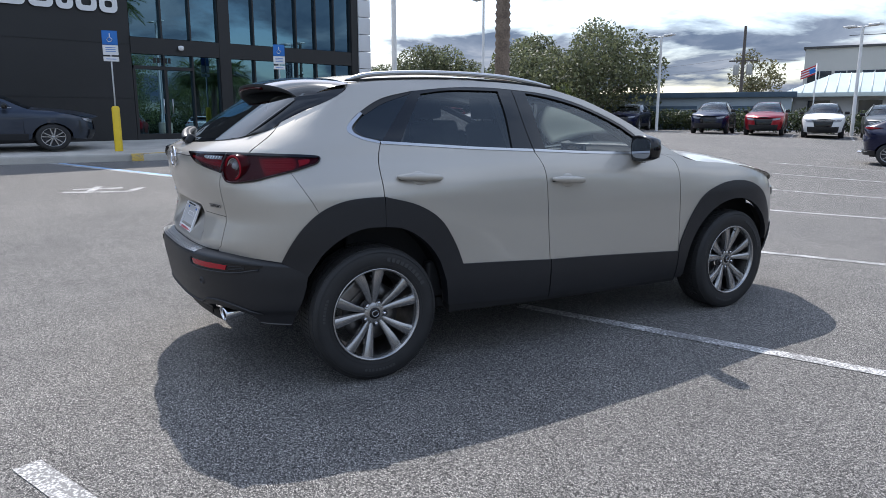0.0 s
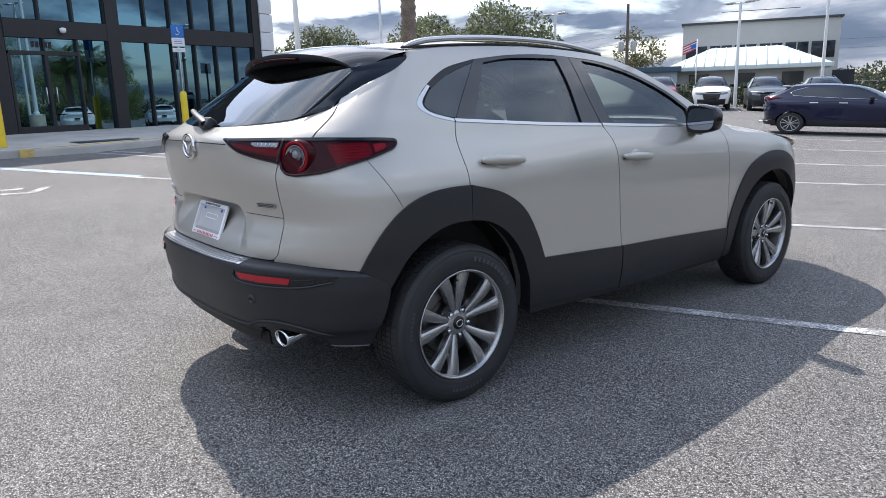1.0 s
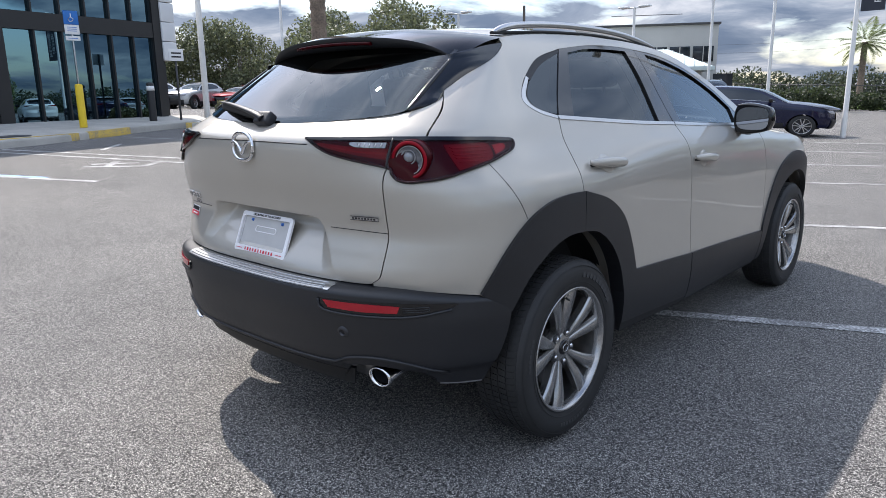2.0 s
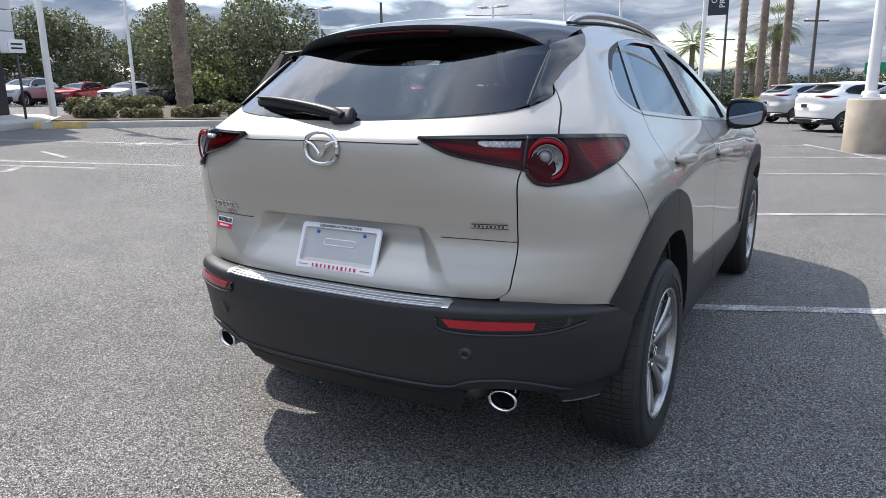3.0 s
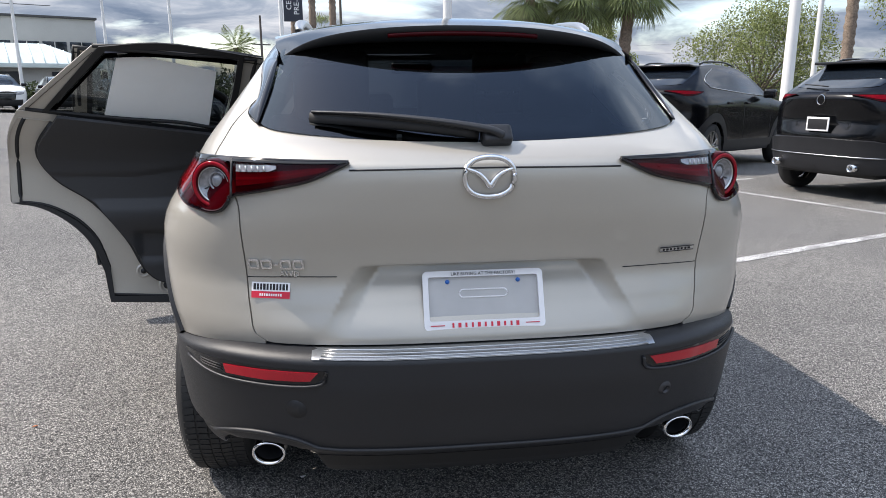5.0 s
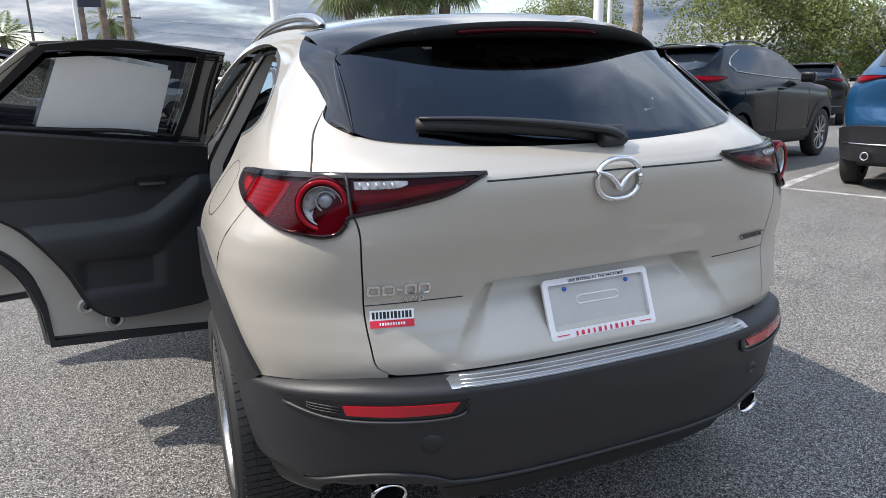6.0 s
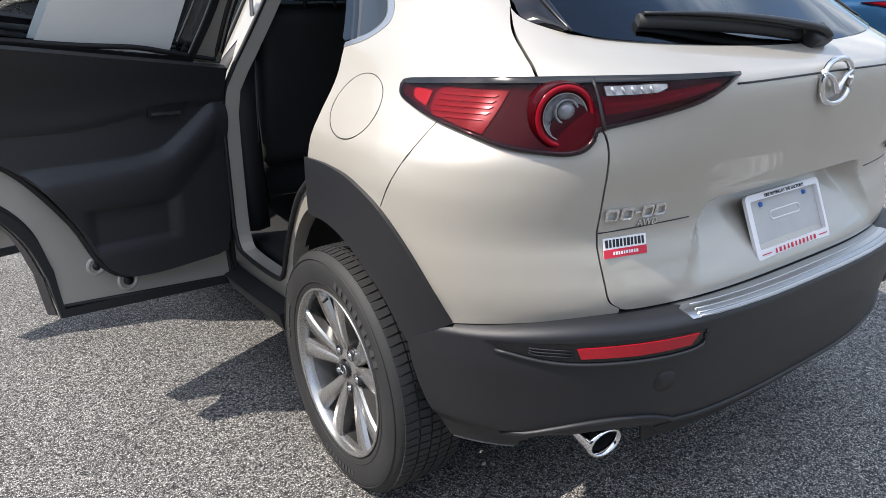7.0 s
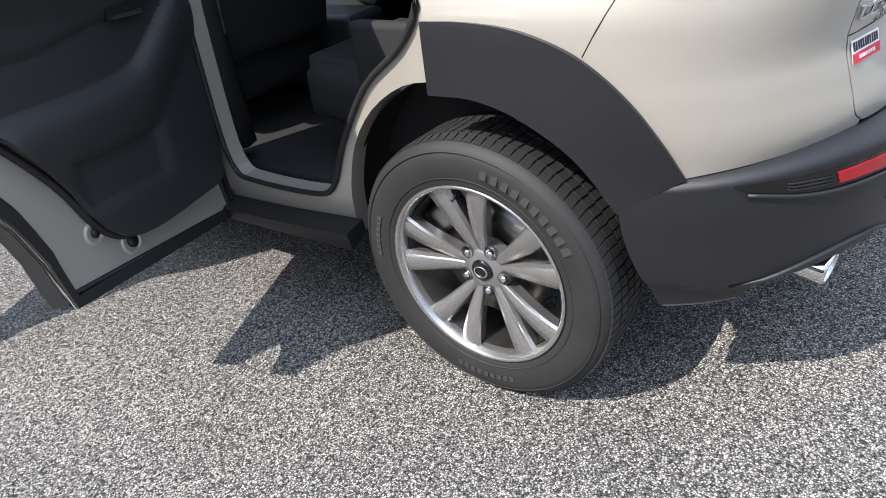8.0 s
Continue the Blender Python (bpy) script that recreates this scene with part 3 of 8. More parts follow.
def along(surf, loop, out, side=1):
    pts = [surf(s, v, out) for s, v in loop]
    return [(side * x, y, z) for x, y, z in pts]


# the roof edge, from the spoiler over the windscreen pillar to the nose
YE = (-0.10, 0.05, 0.30, 0.60, 0.90, 1.25, 1.50, 1.73, 1.90, 2.10, 2.28, 2.65, 3.00, 3.30, 3.42)
ZE = (1.438, 1.462, 1.484, 1.493, 1.488, 1.462, 1.405, 1.313, 1.225, 1.100, 1.020, 0.985, 0.925, 0.840, 0.790)


def roof_edge(y):
    return pchip(YE, ZE, y)


def roof_at(u, y, out=0.0):
    """The top surface, u from -1 to 1 across at y."""
    ze = roof_edge(y)
    xe = shell(s_of_y(y, ze), ze)[0]
    crown = 0.05 if y < 1.1 else 0.05 + 0.02 * step(y, 1.1, 1.9)
    return (u * xe, y + (0.10 * step(y, 1.15, 1.7) + 0.12 * step(y, 2.2, 3.3)) * (1 - u * u), ze + (crown + out) * (1 - abs(u) ** 2.2) + out * 0.3)


def top_mesh(name, y0, y1, u0=-1.0, u1=1.0, out=0.0, ny=16, nu=16, thick=0.0):
    co, no, faces = [], [], []
    for i in range(ny + 1):
        for k in range(nu + 1):
            y, u = y0 + (y1 - y0) * i / ny, u0 + (u1 - u0) * k / nu
            co.append(Vector(roof_at(u, y, out)))
            e = 0.01
            n = (Vector(roof_at(u + e, y, out)) - Vector(roof_at(u - e, y, out))).cross(Vector(roof_at(u, y + e, out)) - Vector(roof_at(u, y - e, out)))
            no.append(n.normalized())
    for i in range(ny):
        for k in range(nu):
            a = i * (nu + 1) + k
            faces.append((a, a + 1, a + nu + 2, a + nu + 1))
    return mesh_of(name, [tuple(c) for c in co], faces, [tuple(n) for n in no])


# rear bumper profile: height, reach behind the axle, half width
BV = (0.0, 0.06, 0.16, 0.24, 0.30, 0.50, 0.72, 0.86, 0.91, 0.945, 0.97, 1.0)
BZ = (0.270, 0.285, 0.330, 0.375, 0.398, 0.490, 0.590, 0.640, 0.655, 0.662, 0.666, 0.668)
BB = (0.640, 0.690, 0.715, 0.735, 0.765, 0.785, 0.800, 0.800, 0.792, 0.778, 0.758, 0.725)
BA = (0.800, 0.820, 0.838, 0.850, 0.862, 0.872, 0.878, 0.878, 0.872, 0.860, 0.850, 0.842)


def bumper(s, v, out=0.0):
    sg, s = (1 if s >= 0 else -1), abs(s)
    z, a, b, n = pchip(BV, BZ, v), pchip(BV, BA, v) + out, pchip(BV, BB, v) + out, 3.0
    f = s * math.pi / 2
    r = (math.sin(f) ** n + abs(math.cos(f)) ** n) ** (-1 / n)
    z -= 0.036 * step(s, 0.42, 0.72) * step(v, 0.3, 1.0)
    return (sg * a * r * math.sin(f), -b * r * math.cos(f), z)


def bump_dom(*pts, n=5):
    """A line in (s, v) of the bumper from (x or y, z) points: ('x', x, z) or ('y', y, z)."""
    out = []
    for k, u, z in pts:
        s, v = 0.5, 0.5
        for _ in range(5):
            lo, hi = 0.0, 1.0
            for _ in range(24):
                v = (lo + hi) / 2
                if bumper(s, v)[2] < z:
                    lo = v
                else:
                    hi = v
            s0, s1 = 0.0, 1.0
            for _ in range(24):
                s = (s0 + s1) / 2
                p = bumper(s, v)
                if (p[0] < abs(u)) if k == "x" else (p[1] < u):
                    s0 = s
                else:
                    s1 = s
        out.append((s if not (k == "x" and u < 0) else -s, v))
    return spline(out, n)

# ---- outlines of the body, in (y, z) on the side and (x, z) on the rear ----
HATCH_SIDE = [("x", 0.555, 0.676), ("x", 0.583, 0.700), ("x", 0.592, 0.76), ("x", 0.600, 0.92), ("x", 0.606, 1.03), ("x", 0.655, 1.10), ("x", 0.672, 1.125), ("x", 0.654, 1.17), ("x", 0.630, 1.215), ("y", -0.345, 1.272)]
WING_EDGE = [("y", -0.345, 1.272), ("y", -0.20, 1.337), ("y", -0.05, 1.402), ("y", -0.005, 1.432), ("y", -0.005, 1.450)]
DLO_TOP = [(0.36, 1.428), (0.60, 1.451), (0.825, 1.456), (1.012, 1.447), (1.257, 1.424), (1.494, 1.366), (1.729, 1.269), (1.84, 1.200), (1.95, 1.112), (2.02, 1.066)]
DLO_REAR = [(0.092, 1.165), (0.005, 1.185), (-0.048, 1.212), (-0.060, 1.235), (-0.038, 1.265), (0.035, 1.318), (0.175, 1.387), (0.36, 1.428)]
DOOR_REAR = [(0.092, 1.165), (0.062, 1.10), (0.046, 1.03), (0.043, 0.914), (0.046, 0.772)]
ARCH_IN = [(0.046, 0.772), (-0.06, 0.772), (-0.16, 0.742), (-0.26, 0.672), (-0.335, 0.56), (-0.372, 0.46), (-0.392, 0.37), (-0.398, 0.315)]
ARCH_IN_F = [(0.046, 0.772), (0.15, 0.752), (0.26, 0.685), (0.345, 0.585), (0.395, 0.46), (0.415, 0.36), (0.424, 0.288)]
ARCH_OUT = [(-0.446, 0.634), (-0.408, 0.715), (-0.350, 0.797), (-0.268, 0.866), (-0.165, 0.906), (-0.06, 0.918), (0.043, 0.917)]
ARCH_OUT_F = [(0.050, 0.917), (0.23, 0.866), (0.362, 0.783), (0.449, 0.657), (0.501, 0.538)]
SPLIT = [(1.012, 1.447), (1.008, 1.28), (1.018, 1.107), (1.050, 1.02), (1.060, 0.904), (1.074, 0.679), (1.086, 0.50), (1.090, 0.275)]
FD_FRONT = [(2.02, 1.064), (2.095, 1.035), (2.125, 0.985), (2.130, 0.813), (2.145, 0.443), (2.155, 0.262)]


def shifted(pts, dy=0.0, dz=0.0):
    return [(y + dy, z + dz) for y, z in pts]


def body_side(car, side):
    """The fixed side: quarter panel, pillars and roof rail, cut round the window and the doors."""
    loop = dom(*HATCH_SIDE) + dom(*WING_EDGE)[1:]
    loop += [(s_of_y(y, roof_edge(y)), roof_edge(y)) for y in np.linspace(0.0, 2.20, 45)]
    loop += yl(*DLO_TOP[::-1], n=4) + yl(*DLO_REAR[::-1], n=5)[1:] + yl(*DOOR_REAR, n=5)[1:] + yl(*ARCH_IN[:5], n=4)[1:]
    loop += dom(("y", -0.447, 0.632), ("x", 0.78, 0.640), ("x", 0.70, 0.655), ("x", 0.60, 0.664), ("x", 0.555, 0.667))
    return panel("quarter_panel", [loop], PAINT, car, side=side, res=0.032, thick=0.016)


def arch_trim(car, side):
    loop = yl(*ARCH_OUT, n=6) + yl(*ARCH_IN[:5], n=5) 
    return panel("wheel_arch_trim", [loop], CLAD, car, side=side, out=0.010, thick=0.03, res=0.03)


def window_and_trim(car, side):
    """Fixed quarter window with its bright surround."""
    rear = [(0.128, 1.176), (0.03, 1.196), (-0.010, 1.222), (-0.012, 1.245), (0.055, 1.302), (0.18, 1.362), (0.352, 1.414)]
    glass = yl(*rear, n=5) + yl((0.352, 1.414), (0.128, 1.176), smooth=False)
    panel("quarter_window", [glass], GLASS_DARK, car, side=side, out=-0.006, thick=0.0, res=0.05)
    outer = yl(*DLO_REAR[:6], n=6)
    inner = yl((0.046, 1.310), (-0.020, 1.257), (-0.032, 1.232), (-0.022, 1.214), (0.015, 1.196), (0.096, 1.176), n=6)
    panel("window_surround", [outer + inner], SATIN, car, side=side, out=0.002, thick=0.012, res=0.03)
    black = yl(*DLO_REAR[5:], n=5) + yl((0.352, 1.414), (0.18, 1.362), (0.055, 1.302), n=5)
    panel("window_seal", [black], TRIM_BLACK, car, side=side, out=-0.003, thick=0.01, res=0.03)


def rear_door(car, side, theta):
    g = 0.005
    back = shifted(DOOR_REAR, g)
    belt_r = [(0.097, 1.163), (0.372, 1.143), (0.678, 1.122), (1.013, 1.105)]
    split = shifted(SPLIT, -0.0025)
    lower = yl(*belt_r, n=5) + yl(*split[2:], n=5)[1:] + yl((1.088, 0.288), (0.418, 0.330), smooth=False) + yl(*shifted(ARCH_IN_F[:5][::-1], g), n=4) + yl(*back[::-1], n=4)[1:]
    door = panel("door", [lower], PAINT, car, "open rear door" if theta else "", side=side, res=0.035, thick=0.06)
    frame = yl(*belt_r, n=5) + yl(*split[:3][::-1], n=5)[1:] + yl((1.010, 1.446), (0.825, 1.455), (0.60, 1.450), (0.363, 1.427), n=4) + yl((0.363, 1.427), (0.097, 1.165), smooth=False)
    glass = yl((0.205, 1.166), (0.40, 1.152), (0.88, 1.124), n=4) + yl((0.88, 1.124), (0.905, 1.28), (0.912, 1.436), n=4) + yl((0.912, 1.438), (0.60, 1.436), (0.412, 1.414), n=4) + yl((0.412, 1.414), (0.205, 1.166), smooth=False)
    panel("window_frame", [frame, glass], BLACK_GLOSS, door, side=side, out=-0.001, thick=0.05, res=0.035)
    panel("window_pane", [glass], GLASS_DOOR if theta else GLASS_DARK, door, side=side, out=-0.012, thick=0.0, res=0.06)
    chrome = yl(*shifted(belt_r, 0, 0.001), n=5) + yl(*shifted(belt_r[::-1], 0, 0.014), n=5)
    panel("belt_moulding", [chrome], SATIN, door, side=side, out=0.004, thick=0.012, res=0.03)
    clad = yl(*shifted(ARCH_OUT_F, -0.003), n=5) + yl((0.501, 0.538), (0.80, 0.519), (1.083, 0.50), n=4)[1:] + yl((1.086, 0.284), (0.415, 0.324), smooth=False) + yl(*shifted(ARCH_IN_F[:5][::-1], g - 0.004), n=5)
    panel("door_cladding", [clad], CLAD, door, side=side, out=0.010, thick=0.062, res=0.035)
    door_handle(door, side, 0.13, 0.378, 1.004)
    if theta:
        inner_door(door, side, lower, frame, glass)
        h = Vector((side * 0.855, 1.062, 0.75))
        door.matrix_local = Matrix.Translation(h + Vector((0.042, 0.0, -0.025))) @ Matrix.Rotation(radians(theta * side), 4, "Z") @ Matrix.Rotation(radians(-4.8), 4, "X") @ Matrix.Translation(-h)
    return door


def front_door(car, side, theta):
    split = shifted(SPLIT, 0.0025)
    belt_f = [(1.022, 1.105), (1.479, 1.080), (2.02, 1.062)]
    lower = yl(*belt_f, n=5) + yl(*FD_FRONT, n=5)[1:] + yl((2.155, 0.262), (1.094, 0.275), smooth=False) + yl(*split[2:][::-1], n=5)
    door = panel("door", [lower], PAINT, car, "open front door" if theta else "", side=side, res=0.04, thick=0.05)
    frame = yl(*belt_f, n=5) + yl(*[(y, z - 0.003) for y, z in DLO_TOP[3:][::-1]], n=4)[1:] + yl(*split[:3], n=4)
    glass = yl((1.105, 1.118), (1.479, 1.096), (1.84, 1.082), n=4) + yl((1.84, 1.082), (1.86, 1.16), smooth=False) + yl((1.84, 1.175), (1.72, 1.252), (1.49, 1.348), (1.257, 1.406), (1.10, 1.428), n=4) + yl((1.10, 1.428), (1.105, 1.118), smooth=False)
    panel("window_frame", [frame, glass], BLACK_GLOSS, door, side=side, out=-0.001, thick=0.05, res=0.035)
    panel("window_pane", [glass], GLASS_CLEAR, door, side=side, out=-0.012, thick=0.0, res=0.06)
    chrome = yl(*shifted(belt_f, 0, 0.001), n=5) + yl(*shifted(belt_f[::-1], 0, 0.014), n=5)
    panel("belt_moulding", [chrome], SATIN, door, side=side, out=0.004, thick=0.012, res=0.03)
    clad = yl((1.091, 0.50), (1.5, 0.481), (2.142, 0.443), n=4) + yl((2.150, 0.258), (1.095, 0.272), smooth=False)
    panel("door_cladding", [clad], CLAD, door, side=side, out=0.010, thick=0.02, res=0.04)
    door_handle(door, side, 1.09, 1.325, 0.950)
    mirror(door, side)
    if theta:
        inner_door(door, side, lower, frame, glass)
        h = Vector((side * 0.845, 2.14, 0.75))
        door.matrix_local = Matrix.Translation(h) @ Matrix.Rotation(radians(theta * side), 4, "Z") @ Matrix.Rotation(radians(-3.0), 4, "X") @ Matrix.Translation(-h)
    return door


def inner_door(door, side, lower, frame, glass):
    """The inside of an open door: painted shell, trim panel, seal, armrest, speaker grille, sheet over the glass."""
    panel("inner_shell", [lower], PAINT, door, side=side, out=-0.060, thick=0.004, res=0.05, back=True)
    panel("inner_frame", [frame, glass], PAINT, door, side=side, out=-0.050, thick=0.004, res=0.05, back=True)
    l = np.array(lower)
    c = (l.min(0) + l.max(0)) / 2
    rear = c[0] < 2.0
    trim = yl((0.235, 1.150), (1.005, 1.10), smooth=False) + yl((1.005, 1.10), (1.03, 0.98), (1.045, 0.70), (1.040, 0.46), (0.99, 0.42), n=4) + yl((0.99, 0.42), (0.70, 0.41), (0.58, 0.46), (0.49, 0.62), (0.36, 0.78), (0.22, 0.88), (0.155, 1.0), (0.235, 1.150), n=5) if rear else \
        yl((1.10, 1.10), (2.0, 1.05), smooth=False) + yl((2.07, 0.95), (2.08, 0.6), (2.04, 0.42), (1.25, 0.42), (1.16, 0.55), (1.12, 0.85), n=4)
    if rear:
        def relief(y, z):
            """How far the trim stands off: a ledge with a grip that rises to the hinge side, a recessed pocket, a swage above."""
            edge = pchip((0.30, 0.42, 0.66, 0.78, 0.88, 0.99), (0.770, 0.775, 0.785, 0.805, 0.870, 0.965), y)
            d = edge - z
            arm = 0.024 * step(d, -0.028, 0.032) * (1 - step(d, 0.05, 0.17)) * step(y, 0.28, 0.42)
            arm += 0.006 * step(d, -0.02, 0.05)
            pocket = -0.015 * step(y, 0.50, 0.56) * (1 - step(y, 0.80, 0.86)) * step(z, 0.50, 0.54) * (1 - step(z, 0.660, 0.675))
            brim = pchip((0.2, 0.5, 0.75, 1.0), (0.905, 0.915, 0.960, 0.985), y)
            swage = 0.010 * step(z, brim - 0.014, brim + 0.014)
            return arm + pocket + swage
        def trim_side(s, z, out=0.0):
            return shell(s, z, out - relief(s - 1, z))
        panel("trim_panel", [trim], CABIN_SOFT, door, side=side, surf=trim_side, out=-0.084, thick=0.020, res=0.013, back=True)
        bead = along(shell, tidy(trim, 0.012)[6:], -0.070, side)
        part("trim_seal", tube(bead, 0.011, 8), TRIM_BLACK, door)
        hole = yl((0.742, 0.972), (0.885, 0.985), (0.870, 0.948), (0.742, 0.938), n=1)
        cup = panel("pull_recess", [hole], INK_BLACK, door, side=side, out=-0.098, thick=0.018, res=0.03, back=True)
        pull = yl((0.752, 0.950), (0.852, 0.952), smooth=False) + yl((0.852, 0.941), (0.752, 0.940), smooth=False)
        panel("door_pull", [pull], SATIN, cup, side=side, out=-0.118, thick=0.008, res=0.03, back=True)
        sheet = yl((0.405, 1.150), (0.825, 1.124), smooth=False) + yl((0.835, 1.375), (0.455, 1.415), smooth=False)
        panel("window_sheet", [sheet], SHEET, door, "white paper sheet on the window", side=side, out=-0.030, thick=0.003, res=0.07, back=True)
    else:
        panel("trim_panel", [trim], CABIN_SOFT, door, side=side, out=-0.082, thick=0.022, res=0.05, back=True)
    def shrunk(loop, by):
        mid = np.mean(np.array(loop), 0)
        return [tuple(p + (mid - p) / np.linalg.norm(mid - p) * by) for p in np.array(loop)]
    for loop, by, out, r in ((lower, 0.034, -0.064, 0.008), (lower, 0.004, -0.058, 0.005), (frame, 0.028, -0.054, 0.009), (frame, 0.004, -0.046, 0.009)):
        edge = along(shell, tidy(shrunk(tidy(loop, 0.012), by), 0.01), out, side)
        lo_end = 12 if loop is lower else 0
        part("weatherstrip", tube(edge[lo_end:], r, 6), TRIM_BLACK, door)
    foot = resampled(tidy(lower, 0.012), 0.03)
    foot = [p for p in foot if p[1] < (0.80 if rear else 0.45)]
    k = max(range(len(foot)), key=lambda i: math.dist(foot[i], foot[i - 1]))
    foot = foot[k:] + foot[:k]
    mid = np.array((1.75, 0.85) if rear else (2.6, 0.75))
    lip = [tuple(p + (mid - p) / np.linalg.norm(mid - p) * 0.030) for p in np.array(foot)]
    panel("edge_seal", [foot + lip[::-1]], TRIM_BLACK, door, side=side, out=-0.067, thick=0.010, res=0.03, back=True)
    ring = shrunk(tidy(glass, 0.01), -0.026)
    panel("glass_surround", [ring, glass], TRIM_BLACK, door, side=side, out=-0.058, thick=0.006, res=0.05, back=True)
    for y, z, r in (((0.655, 0.395, 0.017), (0.555, 0.465, 0.012)) if rear else ((1.30, 0.36, 0.014),)):
        m = on_shell(s_of_y(y, z), z, -0.064)
        m = Matrix.Diagonal((side, 1, 1, 1)) @ m
        part("drain_plug", turned([(0.0, 0.008), (r, 0.007), (r, -0.002)], 14, "y", m=m), INK_BLACK, door)
        part("pressed_ring", turned([(r + 0.004, -0.002), (r + 0.010, 0.0045), (r + 0.017, 0.0045), (r + 0.023, -0.002)], 24, "y", m=m), PAINT, door)


def door_handle(door, side, y0, y1, z):
    """A pull handle over a scooped recess."""
    pts = [(y0, z + 0.004, 0.010), (y0 + 0.02, z + 0.002, 0.024), (y0 + 0.09, z, 0.036), (y1 - 0.07, z - 0.006, 0.036), (y1 - 0.02, z - 0.010, 0.026), (y1, z - 0.013, 0.008)]
    path = [(side * (half_width(y, zz) + o), y, zz) for y, zz, o in [tuple(p) for p in spline(pts, 4)]]
    handle = part("handle", tube(path, [0.006 + 0.010 * math.sin(math.pi * min(max(i / (len(path) - 1), 0.04), 0.96)) for i in range(len(path))], 10, flat=1.25), PAINT, door)
    m = Matrix.Diagonal((side, 1, 1, 1)) @ on_shell(s_of_y((y0 + y1) / 2, z - 0.008), z - 0.008, 0.0)
    t = turned([(0.0, -0.004), (0.030, -0.0035), (0.046, -0.001), (0.048, 0.0016)], 24, "y")
    bmesh.ops.scale(t, vec=(1.0, 1.0, 0.82), verts=t.verts)
    bmesh.ops.transform(t, matrix=m, verts=t.verts)
    part("handle_cup", t, PAINT, door)
    # black tube added for the shade between the handle and the door
    part("handle_shadow_gap", tube([(p[0] - side * 0.014, p[1], p[2] - 0.012) for p in path[2:-2]], 0.005, 6), TRIM_BLACK, door)


def mirror(door, side):
    """Black-capped exterior mirror on a short foot."""
    t = bmesh.new()
    bmesh.ops.create_cube(t, size=1)
    bmesh.ops.subdivide_edges(t, edges=t.edges[:], cuts=5, use_grid_fill=True)
    for v in t.verts:
        p = v.co * 2
        q = Vector((p.x * math.sqrt(max(1 - p.y * p.y / 2 - p.z * p.z / 2 + p.y * p.y * p.z * p.z / 3, 0)), p.y * math.sqrt(max(1 - p.z * p.z / 2 - p.x * p.x / 2 + p.z * p.z * p.x * p.x / 3, 0)), p.z * math.sqrt(max(1 - p.x * p.x / 2 - p.y * p.y / 2 + p.x * p.x * p.y * p.y / 3, 0))))
        q = q.lerp(p, 0.38)
        q.y = max(q.y, -0.55)
        v.co = Vector((q.x * 0.104, q.y * 0.060, q.z * 0.080 * (1 - 0.16 * q.x)))
    for f in t.faces:
        f.smooth = True
    bmesh.ops.transform(t, matrix=pose(side * 0.892, 1.765, 1.108, 0, 0, -8 * side) @ Matrix.Diagonal((side, 1, 1, 1)), verts=t.verts)
    bmesh.ops.recalc_face_normals(t, faces=t.faces)
    house = part("mirror", t, BLACK_GLOSS, door, "gloss black mirror housing")
    glass = [(x * 0.086, z * 0.058) for x, z in [(math.copysign(abs(math.cos(a)) ** 0.6, math.cos(a)), math.copysign(abs(math.sin(a)) ** 0.6, math.sin(a))) for a in np.linspace(0, 2 * math.pi, 28)[:-1]]]
    part("mirror_glass", slab(glass, 0.004, pose(side * 0.892, 1.728, 1.108, 0, 0, -8 * side)), MIRROR_GLASS, house)
    part("mirror_foot", tube([(side * 0.775, 1.86, 1.055), (side * 0.81, 1.83, 1.045), (side * 0.86, 1.79, 1.05)], [0.028, 0.024, 0.03], 10), CLAD, house)


